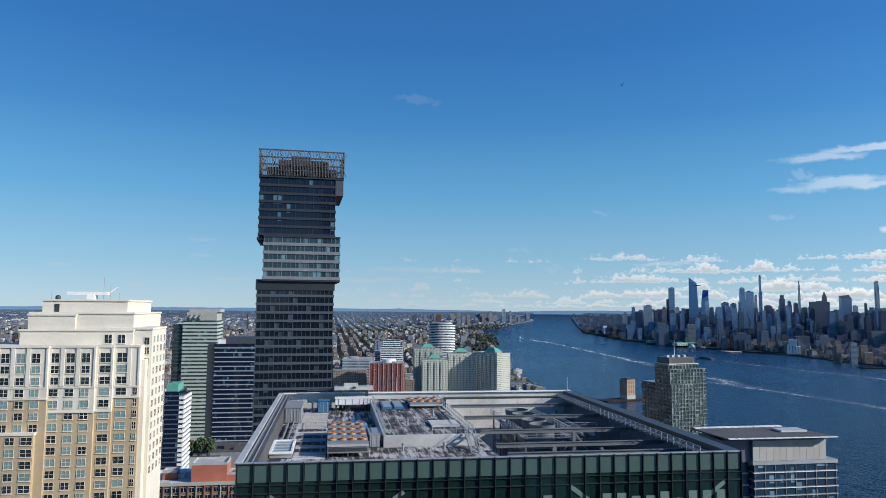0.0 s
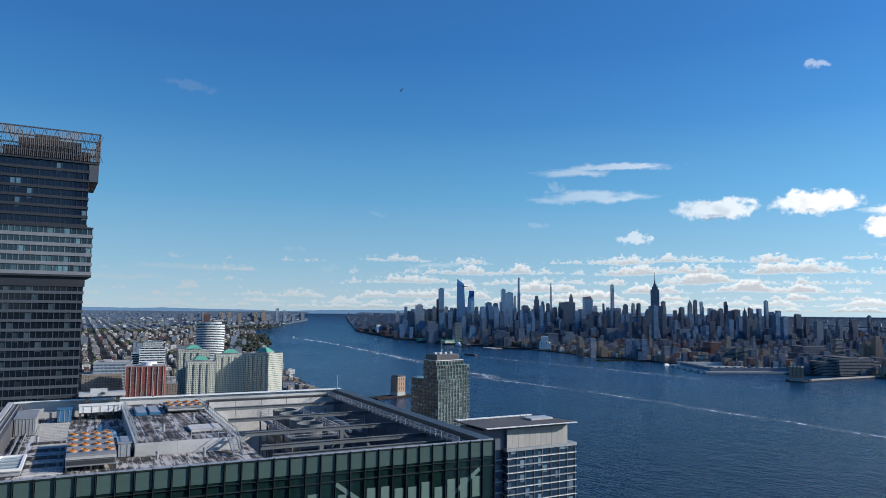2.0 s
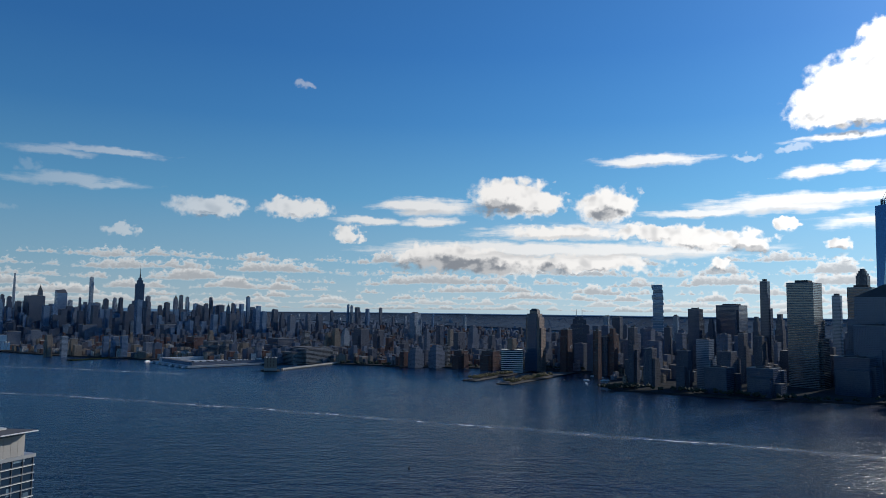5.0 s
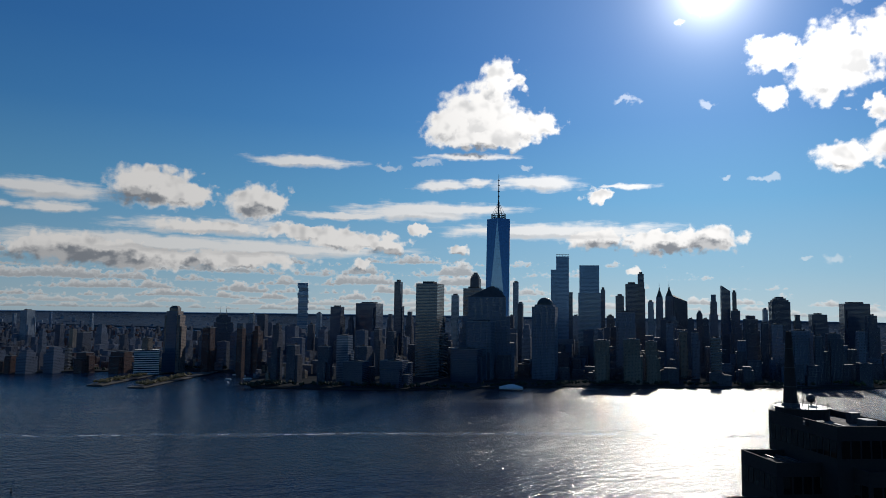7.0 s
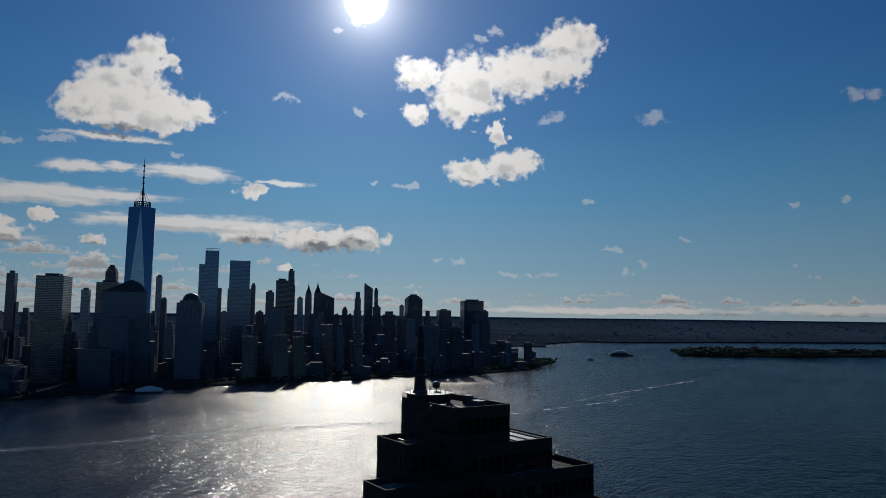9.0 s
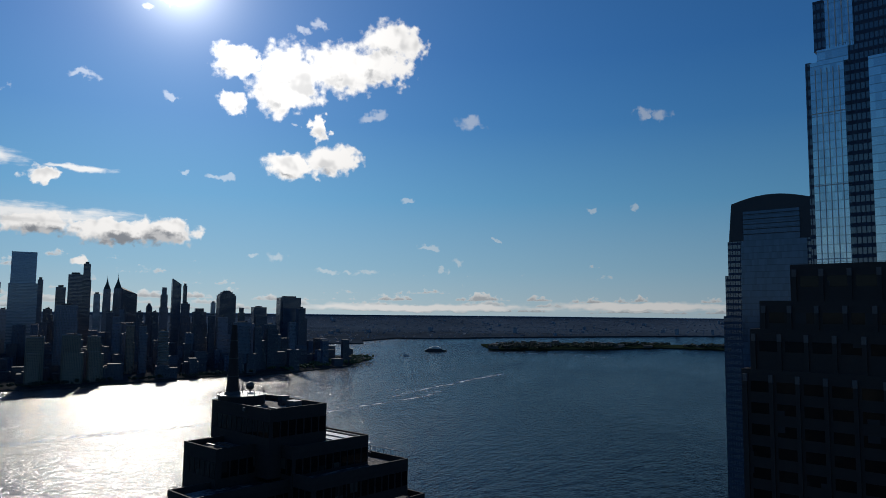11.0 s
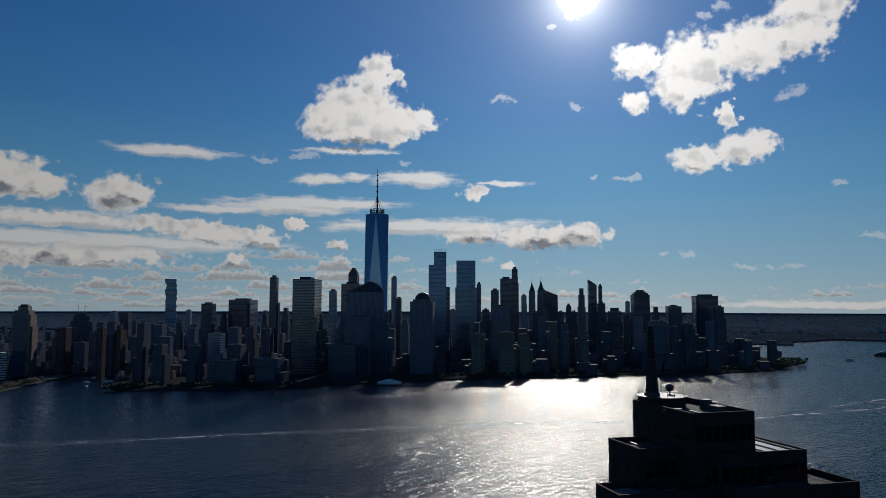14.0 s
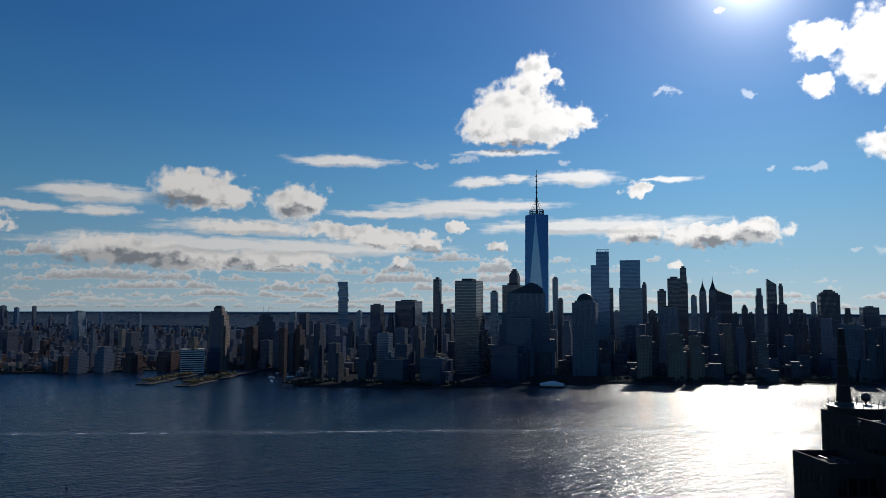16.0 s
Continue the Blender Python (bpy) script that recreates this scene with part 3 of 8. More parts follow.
def shore_land(name, outline, z, mat, label, category="land", far=LAND_FAR):
    """A flat piece of land over an outline in plan metres, with a bank down into the water."""
    bm = bmesh.new()
    top = [bm.verts.new((x, y, z)) for x, y in outline]
    bm.faces.new(top)
    bmesh.ops.recalc_face_normals(bm, faces=bm.faces)
    bmesh.ops.triangulate(bm, faces=bm.faces)
    for _ in range(7):
        long = [e for e in bm.edges if e.calc_length() > 600 and max(math.hypot(v.co.x, v.co.y) for v in e.verts) > 2500]
        if not long:
            break
        bmesh.ops.subdivide_edges(bm, edges=long, cuts=1, use_grid_fill=True)
        bmesh.ops.triangulate(bm, faces=bm.faces)
    rim = [e for e in bm.edges if e.is_boundary]
    ext = bmesh.ops.extrude_edge_only(bm, edges=rim)
    for g in ext["geom"]:
        if isinstance(g, bmesh.types.BMVert):
            g.co.z = -4.0
    for v in bm.verts:
        q = min(1.0, HORIZON / max(1.0, math.hypot(v.co.x, v.co.y)))
        v.co.x, v.co.y = v.co.x * q, v.co.y * q
        if v.co.z > 0:
            v.co.z += rise(math.hypot(v.co.x, v.co.y))
        v.co = far_place(v.co.x, v.co.y, v.co.z)
    bmesh.ops.recalc_face_normals(bm, faces=bm.faces)
    me = bpy.data.meshes.new(name)
    bm.to_mesh(me)
    bm.free()
    if me.polygons and sum(p.normal.z for p in me.polygons) < 0:
        me.flip_normals()
    me.materials.append(mat)
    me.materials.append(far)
    # beyond 5.5 km the haze-coloured ground takes over
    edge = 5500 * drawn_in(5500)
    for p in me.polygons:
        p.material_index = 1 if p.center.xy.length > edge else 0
    return tagged(new(name, me), label, category, kind="structure")


JERSEY = [(75, -700), (70, -170), (120, -60), (122, 20), (112, 90), (125, 250), (240, 420), (245, 640), (150, 760), (165, 1180), (205, 1420), (190, 1900), (205, 3000), (290, 5200), (700, 7000),
          (1230, 9400), (1350, 13000), (2900, 22000), (-2000, 30000), (-22000, 24000), (-26000, 9000), (-12000, -700)]
MANHATTAN = [(4300, 21000), (2300, 12500), (1600, 8500), (990, 4950), (965, 3790), (1080, 3160), (1284, 2594), (1300, 2250), (1380, 1900), (1476, 1510), (1632, 1361), (1672, 1154), (1767, 989), (1826, 767), (1800, 590),
             (1500, 500), (1465, 470), (1475, 300), (1480, 180), (1550, 8), (1615, -180), (1640, -440), (1695, -640), (1700, -880), (1800, -1110), (2060, -1370), (2300, -1330), (2750, -1150),
             (3600, -400), (4200, 900), (5200, 3000), (7500, 8000), (9000, 16000)]
BROOKLYN = [(3000, -1950), (3250, -2100), (3500, -2500), (3350, -2750), (3300, -3300), (2900, -4700), (2000, -6500), (400, -9000), (-2200, -9800), (-2500, -14000), (4000, -24000), (24000, -14000), (32000, 4000),
            (20000, 16000), (9500, 15500), (5900, 3000), (4800, 900), (4200, -450), (3500, -1300)]
GOVERNORS = [(2640, -2420), (2250, -2125), (2045, -2500), (1960, -2980), (1640, -3090), (1560, -3300), (1720, -3480), (2150, -3250), (2600, -2900)]
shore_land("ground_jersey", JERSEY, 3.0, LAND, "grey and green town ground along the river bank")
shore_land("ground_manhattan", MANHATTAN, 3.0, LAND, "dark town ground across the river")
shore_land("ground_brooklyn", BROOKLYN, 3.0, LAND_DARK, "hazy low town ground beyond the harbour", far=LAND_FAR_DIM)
shore_land("ground_island", GOVERNORS, 4.0, PARK, "wooded flat harbour island", "island")


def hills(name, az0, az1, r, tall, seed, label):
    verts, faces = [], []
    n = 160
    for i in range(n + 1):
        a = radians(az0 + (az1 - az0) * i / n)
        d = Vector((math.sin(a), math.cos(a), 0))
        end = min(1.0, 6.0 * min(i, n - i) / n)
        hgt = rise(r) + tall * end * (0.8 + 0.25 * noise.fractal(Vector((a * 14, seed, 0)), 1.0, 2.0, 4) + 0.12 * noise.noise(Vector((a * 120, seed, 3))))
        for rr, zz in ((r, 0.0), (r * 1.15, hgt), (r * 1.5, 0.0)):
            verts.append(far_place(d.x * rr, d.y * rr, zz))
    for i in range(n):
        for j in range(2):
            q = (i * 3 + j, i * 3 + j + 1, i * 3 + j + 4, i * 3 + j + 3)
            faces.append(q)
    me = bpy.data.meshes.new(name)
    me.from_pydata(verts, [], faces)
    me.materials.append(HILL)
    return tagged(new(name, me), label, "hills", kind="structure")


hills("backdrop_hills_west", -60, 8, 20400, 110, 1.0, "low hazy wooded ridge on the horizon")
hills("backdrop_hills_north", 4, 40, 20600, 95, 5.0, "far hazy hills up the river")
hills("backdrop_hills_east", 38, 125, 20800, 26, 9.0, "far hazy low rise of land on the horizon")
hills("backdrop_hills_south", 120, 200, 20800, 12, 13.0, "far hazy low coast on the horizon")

# ---------------------------------------------------------------- far towers
GRID = -12.0      # the far bank's street grid


def tower(label, x, y, w, d, h, mat, top="flat", yaw=GRID, group="towers across the river", name="tower"):
    """A far tall building: body, setbacks and roof by the kind of top."""
    t = thing(name, far_pose(x, y, yaw), label, "building", group)
    a, b = w / 2, d / 2
    rnd = random.Random(int(abs(x) * 7 + abs(y) * 3))
    def block(name, q, z0, z1, m=mat):
        Form().box(-a * q, a * q, -b * q, b * q, z0 + 0.003, z1).make(name, m, t)

    def sloped(z):
        Form().solid([(-a, -b, 0), (a, -b, 0), (a, b, 0), (-a, b, 0), (-a, -b, z[0]), (a, -b, z[1]), (a, b, z[2]), (-a, b, z[3])],
                     [(0, 3, 2, 1), (4, 5, 6, 7), (0, 1, 5, 4), (1, 2, 6, 5), (2, 3, 7, 6), (3, 0, 4, 7)]).make("body", mat, t)

    square = lambda q: [(-a * q, -b * q), (a * q, -b * q), (a * q, b * q), (-a * q, b * q)]
    if top == "setback":
        block("body", 1.0, 0, h * 0.72)
        block("setback_block", 0.8, h * 0.72, h * 0.9)
        block("top_block", 0.55, h * 0.9, h)
    elif top == "spire":
        block("body", 1.0, 0, h * 0.70)
        block("setback_block", 0.97, h * 0.70, h * 0.81)
        block("top_block", 0.9, h * 0.81, h * 0.87)
        Form().loft(square(0.86), h * 0.87 + 0.003, square(0.32), h * 0.945).make("pointed_roof", COPPER_DARK, t)
        Form().loft(square(0.32), h * 0.945 + 0.003, square(0.07), h * 1.0).make("lantern", COPPER_DARK, t)
        Form().cyl(0, 0, h * 0.99, h * 1.06, max(a * 0.06, 0.6), 0.2, 8).make("spire", STEEL_DARK, t)
    elif top == "dome":
        block("body", 1.0, 0, h - a * 0.7)
        block("dome_base", 0.8, h - a * 0.7, h - a * 0.55)
        Form().ball(0, 0, h - a * 0.6, a * 0.62, a * 0.6, 24, 14).make("dome", COPPER_DARK, t)
    elif top == "slant":
        sloped((h * 0.93, h * 0.93, h, h))
    elif top == "lean":
        sloped((h * 0.9, h * 0.9, h, h * 0.97))
    elif top == "crown":
        block("body", 1.0, 0, h * 0.93)
        for i in range(3):
            block("crown_step", 0.85 - 0.22 * i, h * (0.93 + 0.023 * i), h * (0.955 + 0.0225 * i))
    else:
        # main shaft with lower wings, plant rooms and a tank, so that no two blocks look alike
        split = w > 20 and d > 16
        left, right, deep = (rnd.uniform(0.1, 0.26) if split and rnd.random() < 0.75 else 0.0 for _ in range(3))
        x0, x1, y0 = -a + left * w, a - right * w, -b + deep * d
        Form().box(x0, x1, y0, b, 0.003, h).make("body", mat, t)
        if left:
            Form().box(-a, x0 - 0.004, -b * rnd.uniform(0.5, 0.9), b * 0.8, 0.003, h * rnd.uniform(0.6, 0.93)).make("wing", mat, t)
        if right:
            Form().box(x1 + 0.004, a, -b * rnd.uniform(0.5, 0.9), b * 0.8, 0.003, h * rnd.uniform(0.6, 0.93)).make("wing", mat, t)
        if deep:
            Form().box(x0 + w * 0.08, x1 - w * rnd.uniform(0.02, 0.2), -b, y0 - 0.004, 0.003, h * rnd.uniform(0.45, 0.88)).make("front_wing", mat, t)
        q, o = rnd.uniform(0.3, 0.55), rnd.uniform(-0.1, 0.1) * w
        m = (x0 + x1) / 2 + o * 0.5
        lift = max(3.0, min(7.0, h * 0.03))
        Form().box(m - (x1 - x0) * q / 2, m + (x1 - x0) * q / 2, y0 + d * 0.2, b * 0.6, h + 0.003, h + lift).make("roof_plant_room", ROOF_DARK, t)
        if w > 16:
            Form().ring(x0, x1, y0, b, h + 0.004, h + 1.3, 0.5).make("parapet", ROOF_GREY, t)
            e = x0 + (x1 - x0) * rnd.choice((0.14, 0.86))
            Form().cyl(e, y0 + d * 0.3, h + 0.005, h + 5.5, 1.7, 1.7, 10).make("water_tank", RUST_FAR, t)
            Form().cyl(e, y0 + d * 0.3, h + 5.503, h + 7.0, 1.8, 0.2, 10).make("tank_roof", ROOF_DARK, t)
    return t


RUST_FAR = surface("weathered_tank_planks", (0.10, 0.08, 0.065), 0.9, grain=0.3)
COPPER_DARK = surface("weathered_dark_dome", (0.05, 0.06, 0.055), 0.5, grain=0.2)
tower("dark glass office tower with a flat roof", 2350, 489, 51.1, 43.5, 177.1, F_DARK)
tower("dark glass office tower with a flat roof", 2418, 397, 86.0, 73.1, 190.6, F_DARK)
tower("dark glass and steel office block", 1976, 238, 28.3, 24.1, 247.7, F_DARK)
tower("office building with pale horizontal window bands", 1811, 131, 84.2, 71.6, 236.0, F_BAND)
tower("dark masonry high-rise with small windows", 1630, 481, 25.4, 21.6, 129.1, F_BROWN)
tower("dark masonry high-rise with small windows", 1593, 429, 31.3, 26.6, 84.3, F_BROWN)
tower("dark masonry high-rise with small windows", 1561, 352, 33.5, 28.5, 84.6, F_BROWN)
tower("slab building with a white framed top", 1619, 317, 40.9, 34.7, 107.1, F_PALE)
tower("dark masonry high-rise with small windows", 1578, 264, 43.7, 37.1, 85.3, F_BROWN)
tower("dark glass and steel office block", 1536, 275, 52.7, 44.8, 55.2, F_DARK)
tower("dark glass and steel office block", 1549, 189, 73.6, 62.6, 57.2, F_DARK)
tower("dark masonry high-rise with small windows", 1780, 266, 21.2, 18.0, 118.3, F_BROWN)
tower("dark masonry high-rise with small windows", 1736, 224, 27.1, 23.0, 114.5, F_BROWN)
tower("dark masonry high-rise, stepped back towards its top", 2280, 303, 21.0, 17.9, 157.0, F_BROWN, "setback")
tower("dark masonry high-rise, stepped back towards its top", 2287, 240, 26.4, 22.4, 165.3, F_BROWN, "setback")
tower("pale grey glass high-rise", 2920, 687, 21.5, 18.3, 152.9, F_PALE)
tower("pale grey glass high-rise", 2845, 950, 25.4, 21.5, 147.0, F_PALE)
tower("dark masonry high-rise with small windows", 2859, 909, 42.2, 35.9, 142.9, F_BROWN)
tower("dark masonry high-rise, with a stepped crown", 2391, 28, 34.9, 29.6, 300.9, F_BROWN, "crown")
tower("office building with pale horizontal window bands", 2063, 29, 64.7, 55.0, 234.0, F_BAND)
tower("grey-brown stone high-rise with small windows", 1760, 6, 72.9, 62.0, 142.5, F_STONE)
tower("dark glass and steel office block", 1690, 35, 86.9, 73.8, 78.5, F_DARK)
tower("pale grey glass high-rise", 2198, 89, 24.8, 21.1, 216.6, F_PALE)
tower("pale grey glass high-rise", 2597, -118, 22.8, 19.3, 276.7, F_PALE)
tower("dark masonry high-rise with small windows", 2297, -120, 18.3, 15.6, 196.0, F_BROWN)
tower("grey-brown stone high-rise with small windows, under a dark dome", 1793, -155, 67.5, 57.3, 205.7, F_STONE, "dome")
tower("dark glass office tower with a flat roof", 2268, -380, 15.8, 13.4, 244.1, F_DARK)
tower("dark glass office tower with a flat roof", 2111, -405, 33.6, 28.6, 219.1, F_DARK)
tower("dark glass office tower with a flat roof", 2215, -459, 43.7, 37.2, 259.1, F_DARK)
tower("dark glass office tower with a flat roof", 2246, -496, 26.0, 22.1, 292.9, F_DARK)
tower("grey-brown stone high-rise with small windows", 1863, -375, 68.0, 57.8, 170.3, F_STONE)
tower("pale grey glass high-rise", 2532, -593, 26.5, 22.5, 211.3, F_PALE)
tower("grey-brown stone high-rise with small windows, stepped and ending in a thin", 2622, -644, 29.3, 24.9, 265.8, F_STONE, "spire")
tower("grey-brown stone high-rise with small windows, stepped and ending in a thin", 2448, -634, 31.0, 26.3, 264.3, F_STONE, "spire")
tower("dark masonry high-rise, with a sloping roof", 2392, -655, 51.4, 43.7, 234.5, F_BROWN, "lean")
tower("dark masonry high-rise, with a stepped crown", 2299, -690, 20.1, 17.1, 181.9, F_BROWN, "crown")
tower("grey-brown stone high-rise with small windows, stepped back towards its top", 2381, -761, 29.6, 25.2, 235.6, F_STONE, "setback")
tower("dark glass and steel office block, with a slanted roof", 2322, -780, 31.9, 27.1, 263.5, F_DARK, "slant")
tower("dark glass office tower with a flat roof", 2361, -822, 14.2, 12.0, 243.2, F_DARK)
tower("dark masonry high-rise with small windows", 2218, -777, 31.5, 26.7, 181.2, F_BROWN)
tower("dark masonry high-rise, stepped back towards its top", 2298, -849, 53.6, 45.5, 168.0, F_BROWN, "setback")
tower("pale grey glass high-rise", 2516, -980, 17.9, 15.2, 188.6, F_PALE)
tower("dark masonry high-rise, with a stepped crown", 2221, -908, 60.4, 51.3, 226.4, F_BROWN, "crown")
tower("dark masonry high-rise, stepped back towards its top", 2202, -953, 26.8, 22.8, 171.6, F_BROWN, "setback")
tower("dark glass office tower with a flat roof", 2268, -1051, 68.2, 57.9, 172.8, F_DARK)
tower("dark glass office tower with a flat roof", 2246, -1143, 83.8, 71.2, 207.2, F_DARK)
tower("dark masonry high-rise with small windows", 2118, -1128, 35.9, 30.5, 171.1, F_BROWN)
tower("tan brick apartment tower", 1697, -281, 39.5, 33.6, 102.1, F_TAN)
tower("tan brick apartment tower", 1703, -355, 51.6, 43.9, 105.8, F_TAN)
tower("tan brick apartment tower", 1713, -403, 40.0, 34.0, 100.8, F_TAN)
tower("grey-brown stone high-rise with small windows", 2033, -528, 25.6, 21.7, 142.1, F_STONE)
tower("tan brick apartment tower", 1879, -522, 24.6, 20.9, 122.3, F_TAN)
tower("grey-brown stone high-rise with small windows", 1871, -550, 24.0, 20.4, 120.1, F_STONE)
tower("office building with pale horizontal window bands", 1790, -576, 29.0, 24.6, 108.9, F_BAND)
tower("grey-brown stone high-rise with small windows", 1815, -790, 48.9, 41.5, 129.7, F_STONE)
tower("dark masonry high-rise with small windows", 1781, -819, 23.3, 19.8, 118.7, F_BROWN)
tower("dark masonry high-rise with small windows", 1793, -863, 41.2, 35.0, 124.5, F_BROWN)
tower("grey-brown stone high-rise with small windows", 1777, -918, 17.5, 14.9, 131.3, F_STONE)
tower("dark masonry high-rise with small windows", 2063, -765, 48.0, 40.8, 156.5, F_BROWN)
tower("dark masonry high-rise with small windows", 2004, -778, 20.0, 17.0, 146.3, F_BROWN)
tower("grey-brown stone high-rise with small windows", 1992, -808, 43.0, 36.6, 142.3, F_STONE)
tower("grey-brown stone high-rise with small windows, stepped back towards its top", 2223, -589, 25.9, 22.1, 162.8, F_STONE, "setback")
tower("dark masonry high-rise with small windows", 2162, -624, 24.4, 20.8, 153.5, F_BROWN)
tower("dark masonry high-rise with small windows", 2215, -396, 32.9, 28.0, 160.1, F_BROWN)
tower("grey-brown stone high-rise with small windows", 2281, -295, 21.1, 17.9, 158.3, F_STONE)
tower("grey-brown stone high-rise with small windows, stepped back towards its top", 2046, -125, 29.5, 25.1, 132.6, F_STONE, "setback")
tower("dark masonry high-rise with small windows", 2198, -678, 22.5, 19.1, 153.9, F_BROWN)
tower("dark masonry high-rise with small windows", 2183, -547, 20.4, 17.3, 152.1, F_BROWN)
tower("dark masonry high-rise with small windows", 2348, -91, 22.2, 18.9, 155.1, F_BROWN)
tower("red brick apartment block", 1700, 592, 15.0, 12.8, 117.9, F_BRICK)
tower("dark masonry high-rise with small windows", 1801, 605, 18.3, 15.5, 100.9, F_BROWN)
tower("red brick apartment block", 1951, 629, 22.4, 19.1, 102.3, F_BRICK)
tower("dark masonry high-rise with small windows", 2039, 502, 23.0, 19.6, 123.3, F_BROWN)
tower("dark masonry high-rise, stepped back towards its top", 2358, 446, 21.0, 17.9, 147.3, F_BROWN, "setback")
tower("pale grey glass high-rise", 1269, 4317, 56.8, 48.3, 187.6, F_PALE)
tower("dark glass and steel office block", 1211, 4334, 48.2, 40.9, 147.5, F_DARK)
tower("pale grey glass high-rise", 1155, 4453, 28.9, 24.5, 142.9, F_PALE)
tower("grey-brown stone high-rise with small windows", 1163, 4347, 28.3, 24.0, 117.7, F_STONE)
tower("dark glass and steel office block", 1372, 4495, 29.7, 25.3, 158.2, F_DARK)
tower("grey-brown stone high-rise with small windows, with a stepped crown", 1418, 4481, 26.8, 22.8, 183.0, F_STONE, "crown")
tower("dark glass office tower with a flat roof", 1455, 4522, 18.1, 15.4, 225.7, F_DARK)
tower("blue reflecting glass tower", 1467, 4486, 36.0, 30.6, 299.4, F_BLUE)
tower("pale grey glass high-rise", 1557, 4646, 24.9, 21.2, 177.5, F_PALE)
tower("dark glass office tower with a flat roof", 1788, 4669, 31.9, 27.1, 180.4, F_DARK)
tower("blue reflecting glass tower", 1828, 4546, 59.5, 50.6, 210.9, F_BLUE)
tower("pale grey glass high-rise", 1881, 4525, 40.8, 34.6, 204.3, F_PALE)
tower("blue reflecting glass tower", 1927, 4505, 47.1, 40.1, 302.7, F_BLUE)
tower("blue reflecting glass tower", 1984, 4535, 54.0, 45.9, 282.0, F_BLUE)
tower("pale grey glass high-rise", 2122, 4747, 26.7, 22.7, 260.6, F_PALE)
tower("blue reflecting glass tower", 2902, 6392, 27.1, 23.0, 479.5, F_BLUE)
tower("dark glass office tower with a flat roof", 2112, 4532, 54.5, 46.3, 192.5, F_DARK)
tower("dark blue glass high-rise, stepped back towards its top", 2354, 4860, 41.6, 35.4, 271.2, F_DARK, "setback")
tower("dark blue glass high-rise", 2394, 4840, 31.2, 26.5, 225.6, F_DARK)
tower("dark glass office tower with a flat roof", 2519, 5002, 35.9, 30.5, 215.3, F_DARK)
tower("pale grey glass high-rise, stepped back towards its top", 3207, 6298, 18.2, 15.5, 433.4, F_PALE, "setback")
tower("dark blue glass high-rise", 2431, 4709, 34.0, 28.9, 184.4, F_DARK)
tower("dark glass office tower with a flat roof", 2440, 4535, 102.4, 87.1, 221.2, F_DARK)
tower("dark blue glass high-rise, stepped and ending in a thin spire", 2823, 5181, 30.3, 25.8, 308.7, F_DARK, "spire")
tower("blue reflecting glass tower, with a sloping roof", 2957, 5145, 68.5, 58.2, 283.4, F_BLUE, "lean")
tower("pale grey glass high-rise", 2892, 4912, 36.5, 31.0, 198.5, F_PALE)
tower("dark glass office tower with a flat roof", 3361, 5564, 20.8, 17.7, 224.7, F_DARK)
tower("pale grey glass high-rise", 3785, 6101, 32.2, 27.4, 420.2, F_PALE)
tower("dark blue glass high-rise, stepped back towards its top", 3131, 5118, 42.2, 35.9, 192.0, F_DARK, "setback")
tower("dark blue glass high-rise, with a stepped crown", 3413, 5296, 36.2, 30.8, 225.1, F_DARK, "crown")
tower("pale grey glass high-rise", 3414, 5175, 31.6, 26.9, 224.9, F_PALE)
tower("dark glass office tower with a flat roof", 3339, 4985, 38.3, 32.5, 223.5, F_DARK)
tower("grey-brown stone high-rise with small windows", 3148, 4387, 37.7, 32.1, 232.6, F_STONE)
tower("dark blue glass high-rise", 3153, 4260, 36.9, 31.4, 168.7, F_DARK)
tower("dark glass office tower with a flat roof", 3129, 4153, 42.8, 36.4, 189.9, F_DARK)
tower("grey-brown stone high-rise with small windows, stepped and ending in a thin", 3812, 4949, 31.6, 26.9, 260.1, F_STONE, "spire")
tower("dark glass office tower with a flat roof", 3631, 4651, 29.8, 25.3, 251.1, F_DARK)
tower("pale grey glass high-rise", 3732, 4698, 26.5, 22.5, 238.7, F_PALE)
tower("dark blue glass high-rise", 3295, 4023, 39.2, 33.3, 175.6, F_DARK)
tower("dark glass office tower with a flat roof", 3201, 3841, 28.2, 24.0, 183.6, F_DARK)
tower("dark glass office tower with a flat roof", 3290, 3897, 22.4, 19.0, 229.3, F_DARK)
tower("dark glass office tower with a flat roof", 3270, 3783, 50.0, 42.5, 176.6, F_DARK)
tower("grey-brown stone high-rise with small windows, stepped and ending in a thin", 3162, 3578, 20.8, 17.7, 188.2, F_STONE, "spire")
tower("dark glass and steel office block", 3200, 3578, 17.9, 15.2, 188.5, F_DARK)
tower("dark blue glass high-rise", 3090, 3408, 25.7, 21.8, 136.4, F_DARK)
tower("blue reflecting glass tower", 3203, 3440, 23.3, 19.8, 230.4, F_BLUE)
tower("dark blue glass high-rise", 3156, 3346, 34.1, 29.0, 152.0, F_DARK)
tower("grey-brown stone high-rise with small windows", 3150, 3214, 33.2, 28.2, 128.1, F_STONE)
tower("dark blue glass high-rise", 3111, 3111, 35.0, 29.8, 154.0, F_DARK)
tower("dark blue glass high-rise, stepped back towards its top", 3142, 3080, 26.9, 22.8, 136.9, F_DARK, "setback")
tower("grey-brown stone high-rise with small windows", 3176, 2899, 31.2, 26.5, 129.1, F_STONE)
tower("dark blue glass high-rise, stepped back towards its top", 2776, 4038, 37.4, 31.8, 178.3, F_DARK, "setback")
tower("grey-brown stone high-rise with small windows", 2774, 4398, 39.9, 33.9, 181.0, F_STONE)
